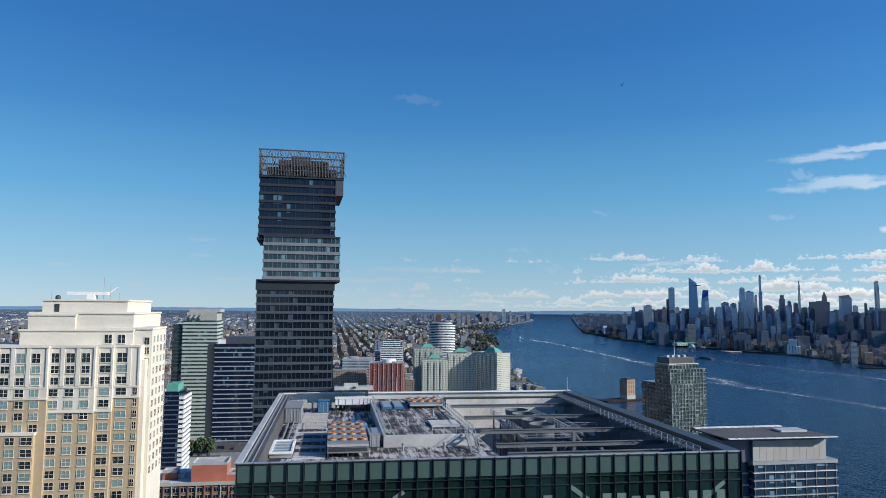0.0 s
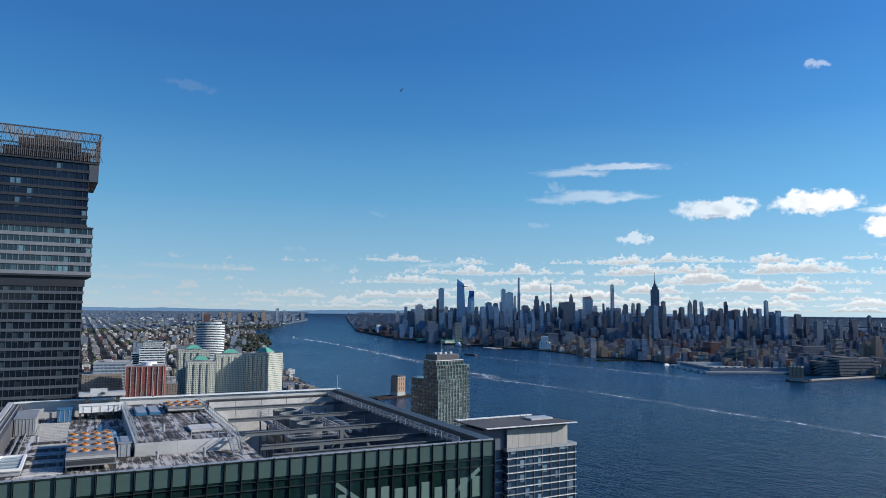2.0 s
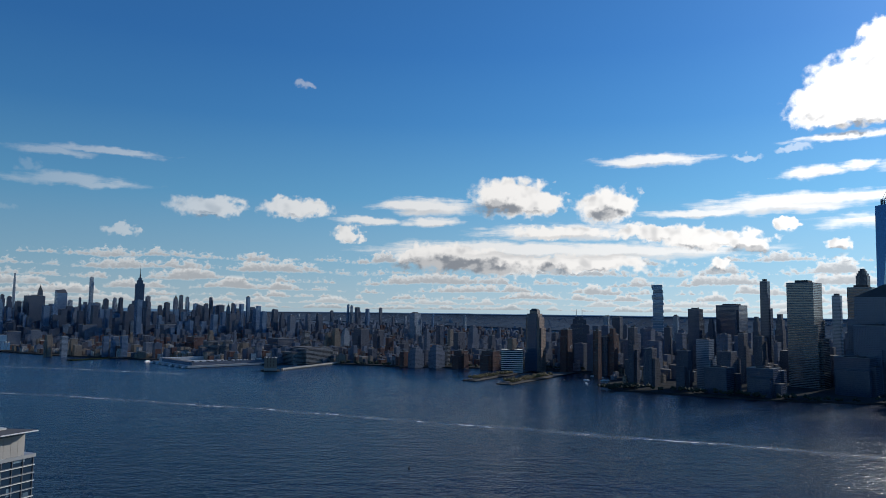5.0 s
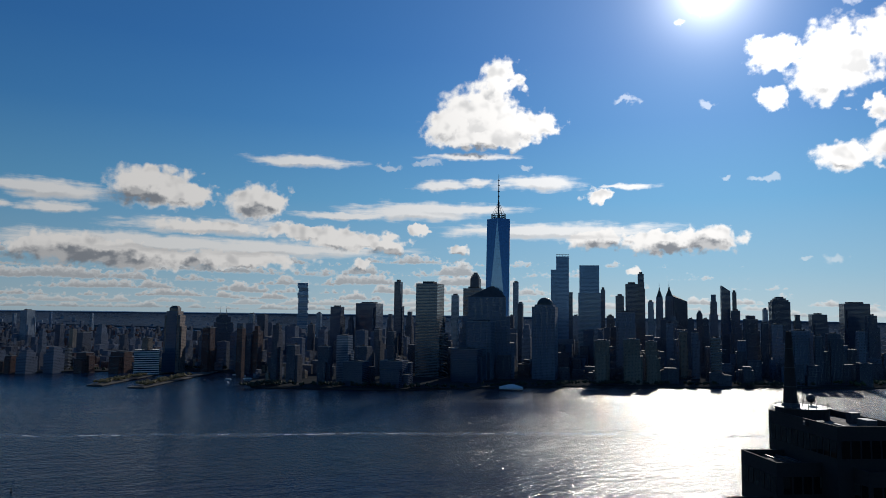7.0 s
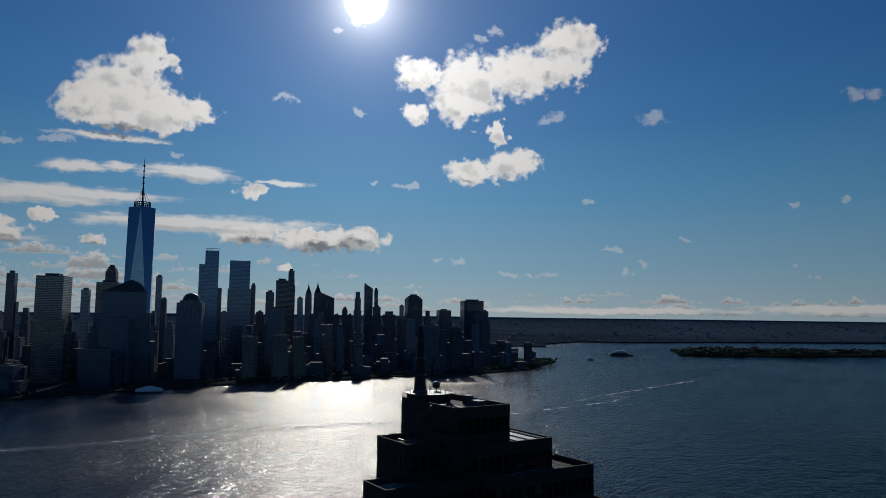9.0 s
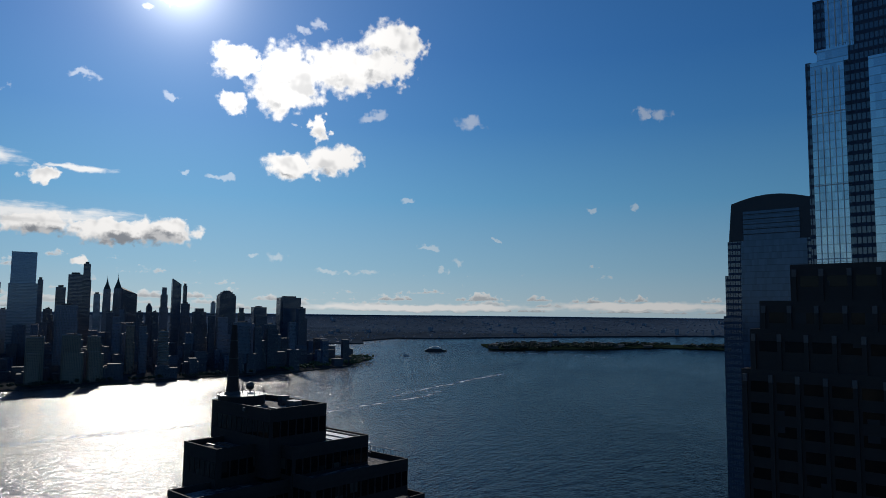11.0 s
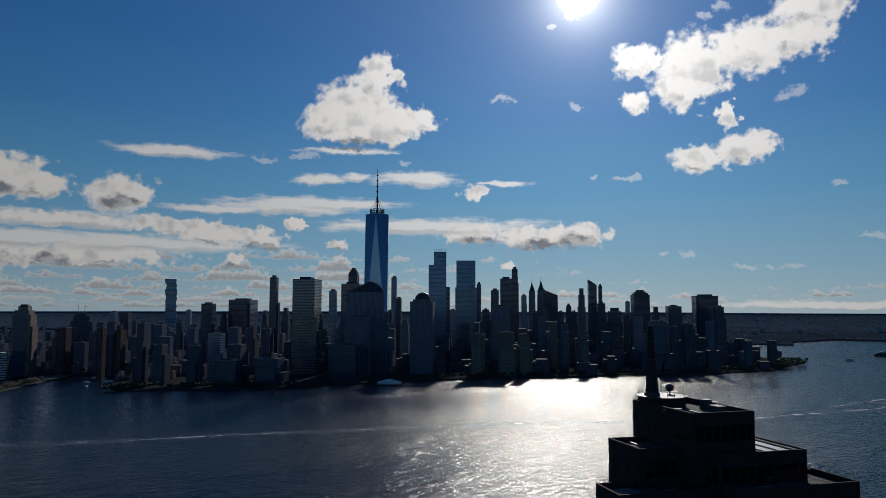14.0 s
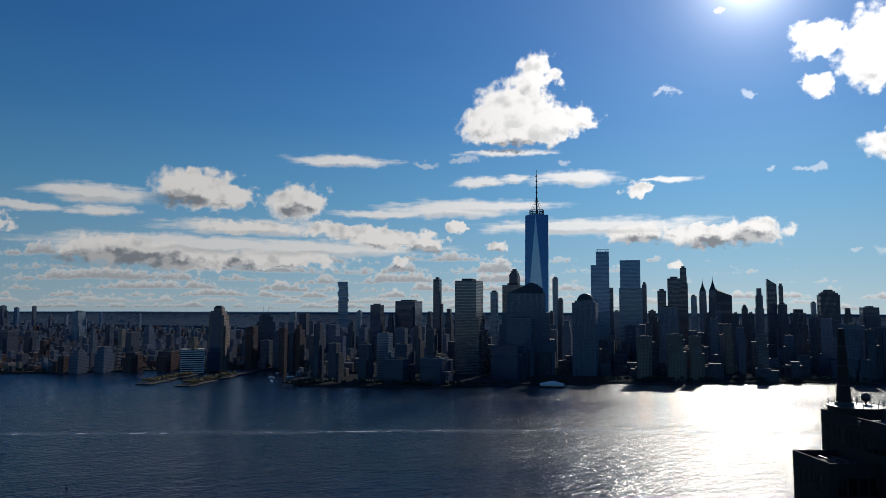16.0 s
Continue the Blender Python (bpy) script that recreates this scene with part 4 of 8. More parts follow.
tower("dark glass office tower with a flat roof", 1583, 4532, 30.5, 25.9, 167.3, F_DARK)
tower("dark blue glass high-rise", 1383, 4072, 32.7, 27.8, 131.4, F_DARK)
tower("grey-brown stone high-rise with small windows", 1571, 4003, 21.9, 18.6, 133.2, F_STONE)
tower("dark blue glass high-rise", 1974, 4155, 35.4, 30.1, 155.1, F_DARK)
tower("dark blue glass high-rise, stepped back towards its top", 2446, 4361, 38.4, 32.7, 173.5, F_DARK, "setback")
tower("grey-brown stone high-rise with small windows", 2411, 4035, 30.1, 25.6, 152.2, F_STONE)
tower("dark blue glass high-rise", 2890, 3579, 23.1, 19.7, 144.6, F_DARK)
tower("grey-brown stone high-rise with small windows", 2892, 2764, 34.1, 28.9, 121.0, F_STONE)
tower("dark blue glass high-rise", 3145, 2783, 32.8, 27.9, 120.8, F_DARK)
tower("blue reflecting glass tower", 5034, 4112, 23.1, 19.6, 201.9, F_BLUE)
tower("pale grey glass high-rise", 5055, 4086, 26.9, 22.9, 192.0, F_PALE)
tower("dark glass and steel office block", 4934, 3917, 44.5, 37.8, 176.9, F_DARK)
tower("blue reflecting glass tower", 4985, 3852, 36.9, 31.4, 163.0, F_BLUE)
tower("dark glass office tower with a flat roof", 4816, 3579, 24.4, 20.7, 173.7, F_DARK)
tower("dark blue glass high-rise", 4561, 3898, 25.1, 21.3, 145.7, F_DARK)
tower("dark blue glass high-rise", 4484, 3987, 25.2, 21.5, 120.6, F_DARK)
tower("pale grey glass high-rise", 2744, 1834, 44.9, 38.2, 148.7, F_PALE)
tower("blue reflecting glass tower", 4645, 2946, 15.4, 13.1, 131.1, F_BLUE)
tower("pale grey glass high-rise, with a stepped crown", 4774, 2732, 21.0, 17.9, 126.1, F_PALE, "crown")
tower("dark blue glass high-rise", 4553, 3260, 19.3, 16.4, 109.0, F_DARK)
tower("pale grey glass high-rise", 4609, 3181, 19.2, 16.3, 114.7, F_PALE)
tower("dark glass office tower with a flat roof", 2380, 1475, 24.9, 21.2, 103.5, F_DARK)
tower("grey-brown stone high-rise with small windows, stepped back towards its top", 1933, 1247, 16.8, 14.3, 103.2, F_STONE, "setback")
tower("red brick apartment block", 1813, 719, 29.9, 25.4, 115.4, F_BRICK)
tower("red brick apartment block", 1795, 624, 24.5, 20.8, 116.2, F_BRICK)
tower("red brick apartment block, stepped back towards its top", 1807, 588, 21.4, 18.2, 122.4, F_BRICK, "setback")
tower("grey-brown stone high-rise with small windows, stepped back towards its top", 1721, 1077, 36.1, 30.7, 64.9, F_STONE, "setback")
tower("office building with pale horizontal window bands", 1797, 1086, 12.7, 10.8, 59.2, F_BAND)
tower("red brick apartment block", 1740, 1007, 43.8, 37.2, 49.8, F_BRICK)
tower("red brick apartment block", 1762, 925, 48.7, 41.4, 52.2, F_BRICK)
tower("red brick apartment block", 1677, 1161, 20.9, 17.8, 43.3, F_BRICK)
tower("grey-brown stone high-rise with small windows, stepped back towards its top", 1689, 1126, 35.5, 30.2, 57.2, F_STONE, "setback")
tower("dark masonry high-rise with small windows", 1966, 1544, 49.8, 42.3, 93.6, F_BROWN)
tower("tan brick building with small windows", 1967, 1700, 20.2, 17.1, 76.6, F_TAN)
tower("tan brick building with small windows, stepped back towards its top", 1987, 1677, 26.3, 22.3, 93.4, F_TAN, "setback")
tower("office building with pale horizontal window bands", 1620, 1488, 164.2, 139.6, 44.1, F_BAND)
tower("dark glass and steel office block", 1643, 1609, 88.2, 75.0, 68.3, F_DARK)
tower("office building with pale horizontal window bands", 1732, 1588, 28.3, 24.1, 87.7, F_BAND)
tower("whitish high-rise in the low town, stepped back towards its top", 2086, 1715, 25.5, 21.7, 91.2, F_PALE, "setback")
tower("dark masonry high-rise with small windows", 2083, 1555, 33.2, 28.2, 87.8, F_BROWN)
tower("red brick apartment block", 1864, 1348, 23.8, 20.2, 72.5, F_BRICK)
tower("tan brick building with small windows", 2316, 1388, 17.9, 15.2, 90.1, F_TAN)
tower("dark masonry high-rise with small windows", 2075, 1206, 34.1, 29.0, 88.3, F_BROWN)
tower("grey-brown stone high-rise with small windows, stepped back towards its top", 2272, 1264, 31.0, 26.3, 110.2, F_STONE, "setback")
tower("dark masonry high-rise with small windows", 2039, 1064, 24.5, 20.8, 83.8, F_BROWN)
tower("tan brick building with small windows", 1979, 962, 27.6, 23.4, 79.4, F_TAN)
tower("tan brick building with small windows", 1272, 2268, 21.6, 18.3, 67.7, F_TAN)
tower("whitish high-rise in the low town", 1290, 2211, 18.0, 15.3, 65.3, F_PALE)
tower("tan brick building with small windows", 1334, 2232, 19.9, 16.9, 55.7, F_TAN)
tower("blue reflecting glass tower", 1359, 2098, 15.9, 13.5, 68.2, F_BLUE)
tower("blue reflecting glass tower", 1371, 2067, 18.9, 16.1, 67.2, F_BLUE)
tower("blue reflecting glass tower", 1387, 2044, 18.8, 16.0, 69.7, F_BLUE)
tower("tan brick building with small windows, stepped back towards its top", 1535, 2221, 10.3, 8.7, 73.8, F_TAN, "setback")
tower("dark masonry high-rise with small windows", 1518, 2111, 24.7, 21.0, 65.2, F_BROWN)
tower("red brick apartment block", 1544, 2092, 23.0, 19.5, 53.1, F_BRICK)
tower("red brick apartment block", 1581, 1936, 61.0, 51.9, 64.4, F_BRICK)
tower("office building with pale horizontal window bands", 1502, 1781, 40.7, 34.6, 58.7, F_BAND)
tower("office building with pale horizontal window bands", 1538, 1737, 44.6, 37.9, 59.8, F_BAND)
tower("tan brick building with small windows", 1595, 1726, 31.9, 27.1, 51.5, F_TAN)
tower("tan brick building with small windows", 1555, 1626, 27.6, 23.5, 42.6, F_TAN)
tower("tan brick building with small windows, stepped back towards its top", 1809, 2137, 19.2, 16.3, 77.3, F_TAN, "setback")
tower("grey-brown stone high-rise with small windows, stepped back towards its top", 1875, 2080, 12.1, 10.3, 78.3, F_STONE, "setback")
tower("masonry building with small windows, tinted blue-grey as by haze", 1329, 3346, 29.8, 25.4, 111.2, F_GREY)
tower("office building with pale horizontal window bands", 1164, 3301, 44.4, 37.8, 96.3, F_BAND)
tower("blue reflecting glass tower", 1267, 3370, 41.2, 35.0, 81.1, F_BLUE)
tower("masonry building with small windows, tinted blue-grey as by haze", 1045, 3340, 61.9, 52.6, 101.0, F_GREY)
tower("dark blue glass high-rise", 1251, 2945, 69.4, 59.0, 69.0, F_DARK)
tower("masonry building with small windows, tinted blue-grey as by haze", 1372, 3001, 42.2, 35.8, 76.3, F_GREY)
tower("dark blue glass high-rise", 1359, 2675, 57.5, 48.9, 66.3, F_DARK)
tower("grey stone apartment block", 1472, 2728, 49.5, 42.1, 68.1, F_STONE)
tower("grey stone apartment block", 1899, 3059, 73.5, 62.4, 76.3, F_STONE)
tower("grey-brown stone high-rise with small windows", 2072, 2944, 31.9, 27.2, 77.9, F_STONE)
tower("grey-brown stone high-rise with small windows", 2239, 2946, 70.0, 59.5, 76.7, F_STONE)
tower("dark blue glass high-rise", 2527, 2702, 34.3, 29.1, 86.5, F_DARK)
tower("tan brick apartment tower", 121, 8999, 60.0, 50.0, 96.0, F_TAN, yaw=0, group="far towers on the near bank")
tower("tan brick apartment tower", 528, 7582, 38.4, 32.6, 131.4, F_TAN, yaw=0, group="far towers on the near bank")
tower("pale grey glass high-rise", 667, 7571, 38.7, 32.9, 150.8, F_PALE, yaw=0, group="far towers on the near bank")
tower("pale grey glass high-rise", 736, 7564, 44.4, 37.8, 133.2, F_PALE, yaw=0, group="far towers on the near bank")
tower("tan brick apartment tower", 437, 7387, 37.1, 31.6, 113.9, F_TAN, yaw=0, group="far towers on the near bank")
tower("tan brick apartment tower", 162, 6798, 33.5, 28.5, 121.5, F_TAN, yaw=0, group="far towers on the near bank")
tower("red brick apartment block", -29, 6300, 52.4, 44.6, 108.1, F_BRICK, yaw=0, group="far towers on the near bank")
tower("tan brick apartment tower", 255, 6795, 33.8, 28.7, 106.0, F_TAN, yaw=0, group="far towers on the near bank")
tower("dark masonry high-rise with small windows", -230, 5996, 32.7, 27.8, 104.4, F_BROWN, yaw=0, group="far towers on the near bank")
tower("red brick apartment block", -1381, 5013, 9.1, 7.7, 108.8, F_BRICK, yaw=0, group="far towers on the near bank")


# ---------------------------------------------------------------- landmark towers


def tapered_tower():
    """The tall tapering glass tower: a square that turns by an eighth on the way up, with a ring and mast."""
    r, az = 1887.0, 91.15
    x, y = r * math.sin(radians(az)), r * math.cos(radians(az))
    t = thing("tapering_tower", far_pose(x, y, -97), "very tall blue glass tower tapering in long triangles, with a mast", "skyscraper")
    a, z0, z1 = 31.0, 57.0, 417.0
    base = [(-a, -a), (a, -a), (a, a), (-a, a)]
    Form().box(-a, a, -a, a, 0, z0).make("podium", F_PALE, t)
    c = a * 1.0
    topq = [(0, -c), (c, 0), (0, c), (-c, 0)]
    pts = [(px, py, z0) for px, py in base] + [(px, py, z1) for px, py in topq]
    tri = [(0, 1, 4), (1, 2, 5), (2, 3, 6), (3, 0, 7)]
    up = [(4, 1, 5), (5, 2, 6), (6, 3, 7), (7, 0, 4)]
    for i, q in enumerate(tri + up):
        f = Form()
        f.solid([pts[j] for j in q], [(0, 1, 2)])
        f.make("glass_facet", WTC_GLASS_PALE if i < 4 else WTC_GLASS, t)
    Form().solid(pts, [(4, 5, 6, 7)]).make("roof", ROOF_DARK, t)
    ring = Form()
    for i in range(24):
        b = 6.2832 * i / 24
        ring.bar((19 * math.cos(b), 19 * math.sin(b), 417), (19 * math.cos(b), 19 * math.sin(b), 430), 1.2)
        c2 = 6.2832 * (i + 1) / 24
        for zz in (420, 425, 430):
            ring.bar((19 * math.cos(b), 19 * math.sin(b), zz), (19 * math.cos(c2), 19 * math.sin(c2), zz), 1.4)
    ring.make("roof_ring", STEEL_DARK, t)
    mast = Form()
    mast.cyl(0, 0, 417, 455, 2.6, 2.0, 10)
    mast.cyl(0, 0, 455, 500, 1.7, 1.3, 8)
    mast.cyl(0, 0, 500, 541, 1.2, 0.5, 8)
    for zz in (440, 462, 478, 492, 508, 522):
        mast.cyl(0, 0, zz, zz + 2.5, 3.0, 2.6, 10)
    for i in range(6):
        b = 6.2832 * i / 6
        mast.bar((18 * math.cos(b), 18 * math.sin(b), 428), (1.5 * math.cos(b), 1.5 * math.sin(b), 462), 0.6)
    mast.make("mast", STEEL_DARK, t)


def glass_sheet(name, color, metal=0.75, rough=0.08, pv=4.0, pu=1.5):
    mat, k, b = material(name)
    uv = k.put("ShaderNodeUVMap").outputs[0]
    s = k.put("ShaderNodeSeparateXYZ", (uv,)).outputs
    v = k.m("DIVIDE", s[1], pv)
    line = k.m("LESS_THAN", k.m("FRACT", v), 0.12)
    cell = k.put("ShaderNodeTexWhiteNoise", (k.put("ShaderNodeCombineXYZ", (k.m("FLOOR", k.m("DIVIDE", s[0], pu)), k.m("FLOOR", v), 0.0)).outputs[0],)).outputs[0]
    shade = k.m("MULTIPLY", k.m("SUBTRACT", 1.0, k.m("MULTIPLY", line, 0.35)), k.m("ADD", 0.85, k.m("MULTIPLY", cell, 0.3)))
    mat.node_tree.links.new(k.vscale(tuple(color), shade), b.inputs["Base Color"])
    b.inputs["Metallic"].default_value = metal
    mat.node_tree.links.new(k.m("ADD", rough, k.m("MULTIPLY", cell, 0.06)), b.inputs["Roughness"])
    return mat


# one tower's glass in two tones, its differing reflections put into colour
WTC_GLASS = glass_sheet("deep_blue_facet_glass", (0.10, 0.19, 0.36))
WTC_GLASS_PALE = glass_sheet("bright_reflection_facet_glass", (0.30, 0.42, 0.56))
tapered_tower()


def polar(az, r):
    return r * math.sin(radians(az)), r * math.cos(radians(az))

# ---------------------------------------------------------------- near bank: the glass office block with the open roof
GREEN_GLASS = surface("green_tinted_glass", (0.008, 0.024, 0.021), 0.07, metal=0.0, grain=0.2, amount=0.25, bump=0, ior=1.9)
GREEN_PANEL = surface("green_back_painted_panel", (0.066, 0.108, 0.10), 0.3, grain=0.3, amount=0.2, bump=0)
MULLION = surface("dark_green_mullion", (0.035, 0.047, 0.046), 0.4, metal=0.5)
PALE_INSIDE = surface("pale_blind_behind_glass", (0.13, 0.2, 0.175), 0.4, grain=0.3, bump=0)


def stained_deck(name, pale, dark, share, stretch):
    """Old roof covering: pale membrane under long black water stains and blotches."""
    mat, k, b = material(name)
    p = k.put("ShaderNodeTexCoord").outputs["Object"]
    runs = k.noise(k.vm("MULTIPLY", p, stretch), 1.0, 6.0, 0.68, dist=0.4)
    blot = k.noise(p, 0.35, 5.0, 0.65)
    f = k.ramp(k.m("ADD", k.m("MULTIPLY", runs, 0.62), k.m("MULTIPLY", blot, 0.38)), share - 0.06, share + 0.07)
    grit = k.noise(p, 9.0, 3.0, 0.6)
    mat.node_tree.links.new(k.vscale(k.mix(f, tuple(dark), tuple(pale)), k.ramp(grit, 0.2, 0.8, 0.75, 1.2, False)), b.inputs["Base Color"])
    b.inputs["Roughness"].default_value = 0.85
    return mat


DECK = stained_deck("stained_roof_deck", (0.47, 0.45, 0.43), (0.022, 0.019, 0.019), 0.51, (2.4, 0.26, 1.0))
# dark stained covering; also colours the strips that stand in for shadows
DECK_DARK = stained_deck("dark_stain_and_shadow_strip", (0.30, 0.265, 0.25), (0.022, 0.018, 0.018), 0.53, (2.6, 0.28, 1.0))
PAVER = surface("pale_roof_pavers", (0.40, 0.38, 0.35), 0.9, grain=0.8, amount=0.35, stain=0.35)
COPING = surface("grey_metal_coping", (0.50, 0.50, 0.49), 0.45, metal=0.25, grain=0.5, amount=0.2, stain=0.3)
WELL = surface("blue_grey_metal_panel", (0.085, 0.105, 0.14), 0.5, metal=0.2, grain=0.3)
GIRDER = surface("grey_green_girder_paint", (0.115, 0.13, 0.14), 0.6, grain=0.5, amount=0.3, stain=0.3)
GALV_DULL = surface("weathered_grey_sheet_steel", (0.22, 0.23, 0.24), 0.65, metal=0.2, grain=0.8, amount=0.3, stain=0.3)
MEMBRANE = surface("pale_roof_membrane", (0.52, 0.51, 0.49), 0.85, grain=0.5, amount=0.3, stain=0.35)
GALV = surface("galvanised_steel", (0.36, 0.38, 0.40), 0.5, metal=0.4, grain=1.0, amount=0.25)
ORANGE = surface("orange_fan_blades", (0.62, 0.24, 0.05), 0.55, grain=1.0)
BLUE_STEEL = surface("blue_painted_pipe", (0.04, 0.14, 0.26), 0.5)
G_SKY = surface("pale_blue_skylight_glass", (0.28, 0.38, 0.44), 0.15, grain=0.4, amount=0.2, bump=0)
RUST = surface("rust_brown_steel", (0.16, 0.08, 0.05), 0.8)

BLOCK = pose(-19.4, 68.1, 0, 0, 0, 8.7)


def on_block(u, v, z, turn=0.0):
    return BLOCK @ pose(u, v, z, 0, 0, turn)


def glass_block():
    t = thing("glass_office_block", BLOCK, "green glass office block with an open roof full of plant", "building")
    w, d, top, deck = 51.9, 55.3, 150.0, 147.5
    body = Form()
    body.box(0.5, w - 0.4, 0.6, d - 0.4, 3, 138.0)
    body.box(0.5, 28.6, 0.6, d - 0.4, 138.0, deck)
    body.box(28.6, w - 0.4, 0.6, 2.4, 138.0, 146.2)
    body.box(50.4, w - 0.4, 2.4, d - 0.4, 138.0, 149.2)
    body.box(28.6, 50.4, 53.6, d - 0.4, 138.0, 149.2)
    body.make("core", STEEL_DARK, t)
    Form().box(0.4, 28.6, 0.6, d - 0.5, deck + 0.004, deck + 0.05).make("roof_deck", DECK, t)
    # the sunken plant well: lining panels and floor
    # sun and shade put into colour: river side dark, far side pale
    for i in range(12):
        y0 = 2.5 + i * 4.27
        Form().box(50.32, 50.39, y0, y0 + 4.2, 138.2, 148.9).make("well_panel", WELL, t)
    for i in range(5):
        x0 = 28.7 + i * 4.35
        Form().box(x0, x0 + 4.28, 53.5, 53.59, 138.2, 148.9).make("well_panel", MEMBRANE, t)
    for i in range(12):
        y0 = 2.5 + i * 4.27
        Form().box(28.61, 28.7, y0, y0 + 4.2, 138.2, 147.4).make("well_panel", GALV_DULL, t)
    Form().box(28.7, 50.3, 2.4, 53.5, 138.004, 138.08).make("well_floor", ROOF_DARK, t)
    Form().box(0.42, 1.75, 0.62, d - 0.6, deck + 0.06, 149.82).make("raised_gutter", ROOF_DARK, t)
    Form().box(0.62, 0.78, 0.7, d - 1, 149.823, 149.92).make("gutter_rail", GALV, t)
    Form().box(1.2, 1.32, 0.7, d - 1, 149.823, 149.9).make("gutter_rail", GALV, t)
    Form().box(3.9, 8.2, 13.4, 49.0, deck + 0.052, deck + 0.09).make("roof_membrane", MEMBRANE, t)
    # parapets
    Form().box(-0.1, 0.4, 0.3, d, deck, top).make("parapet", COPING, t)
    Form().box(-0.2, 0.42, 0.3, d + 0.2, top, top + 0.12).make("coping", COPING, t)
    Form().box(0.4, w, d - 0.5, d, deck, top).make("parapet", COPING, t)
    Form().box(0.55, w + 0.1, d - 0.9, d + 0.2, top, top + 0.14).make("coping", WHITE, t)
    Form().box(w - 1.5, w, 0.6, d - 0.9, 149.2, top).make("parapet", STEEL_DARK, t)
    Form().box(w - 1.5, w + 0.15, 0.6, d - 1.3, top, top + 0.1).make("coping", STEEL_DARK, t)
    Form().box(0.9, 28.6, 0.35, 0.6, deck, top - 0.02).make("parapet", STEEL_DARK, t)
    Form().box(28.6, w - 1.5, 0.35, 0.6, 146.0, top - 0.02).make("parapet", STEEL_DARK, t)
    Form().box(-0.1, w + 0.05, 0.02, 0.6, top, top + 0.07).make("coping", GALV, t)
    # front curtain wall: two storeys of single panes, then the plain lower front
    n = 33
    m = w / n
    pane = Form().box(0.04, m - 0.04, 0.10, 0.16, 0.05, 2.75).mesh("pane", GREEN_GLASS)
    lower = Form().box(0.04, m - 0.04, 0.10, 0.16, 0.05, 4.05).mesh("pane", GREEN_GLASS)
    panel = Form().box(0.10, m - 0.10, 0.04, 0.095, 1.05, 2.68).mesh("spandrel_panel", GREEN_PANEL)
    fin = Form().box(-0.03, 0.03, -0.12, 0.16, 0, 12.0).mesh("mullion", MULLION)
    blind = Form().box(0.30, m - 0.26, 0.05, 0.095, 0.9, 3.1).mesh("blind", PALE_INSIDE)
    rnd = random.Random(5)
    for i in range(n):
        for name, me, z in (("pane", pane, 147.2), ("pane", lower, 143.05), ("spandrel_panel", panel, 147.2)):
            ob = new(name, me)
            ob.parent, ob.location = t, (i * m, 0, z)
        if i > 12 and rnd.random() < 0.75:
            ob = new("blind", blind)
            ob.parent, ob.location = t, (i * m, 0, 143.05 - rnd.choice((0, 0.35, 0.7)))
    for i in range(n + 1):
        ob = new("mullion", fin)
        ob.parent, ob.location = t, (i * m, 0, 138.1)
    for z in (143.0, 147.15, 147.95, 149.93):
        Form().box(0, w, -0.06, 0.17, z, z + (0.1 if z != 147.95 else 0.05)).make("transom", MULLION, t)
    # braces seen behind the glass
    for x0, x1 in ((3, 8), (16, 10), (33, 39), (50, 44)):
        Form().bar((x0, 0.05, 147.0), (x1, 0.05, 142.6), 0.05, 0.45).make("brace", PALE_INSIDE, t)
    Form().box(0, w, 0.3, 0.55, 3, 143.0).make("lower_front", F_DARK, t)
    Form().box(-0.02, 0.0, 0.6, d, 3, deck).make("side_front", F_DARK, t)
    # girders over the well
    for v in (9.0, 14.6, 24.0, 36.2, 48.6):
        g = Form()
        g.box(28.7, 50.3, v - 0.18, v + 0.18, 148.57, 148.65)
        g.box(28.7, 50.3, v - 0.18, v + 0.18, 148.1, 148.17)
        g.box(28.7, 50.3, v - 0.04, v + 0.04, 148.17, 148.57)
        g.make("girder", GIRDER, t)
    for u, v in ((36.0, 14.6), (41.8, 24.0), (41.8, 36.2)):
        Form().box(u - 0.25, u + 0.25, v - 0.25, v + 0.25, 138.1, 148.1).make("column", GIRDER, t)
    for v in (14.6, 24.0):
        Form().bar((42.0, v, 147.9), (47.5, v, 141), 0.3).make("brace", GIRDER, t)
    # maintenance track inside the river-side parapet
    for u in (49.2, 50.0):
        Form().box(u, u + 0.15, 2.5, 53.4, 149.25, 149.45).make("track_rail", GALV, t)
    for i in range(35):
        Form().box(48.9, 50.35, 2.7 + i * 1.48, 2.85 + i * 1.48, 149.1, 149.24).make("track_sleeper", GALV, t)
    return t


glass_block()


def railing(u0, v0, u1, v1, z, gap=1.6, high=1.1, label="grey galvanised guard rail on the roof"):
    n = max(2, int(math.hypot(u1 - u0, v1 - v0) / gap))
    t = thing("guard_rail", BLOCK, label, "railing", "guard rails on the roof")
    for h in (0.55, high):
        Form().bar((u0, v0, z + h), (u1, v1, z + h), 0.07).make("rail", GALV, t)
    for i in range(n + 1):
        f = i / n
        x, y = u0 + (u1 - u0) * f, v0 + (v1 - v0) * f
        Form().box(x - 0.035, x + 0.035, y - 0.035, y + 0.035, z, z + high).make("post", GALV, t)
    return t


railing(28.9, 2.0, 49.0, 2.0, 149.0 - 1.0, 1.8)
railing(48.7, 2.6, 48.7, 53.2, 149.1, 1.5, 1.0)
railing(26.5, 19.2, 26.5, 53.5, 149.07, 1.7)
railing(15.6, 19.3, 15.6, 50.0, 149.07, 2.0)
railing(21.5, 19.4, 26.2, 19.4, 149.07, 1.2)


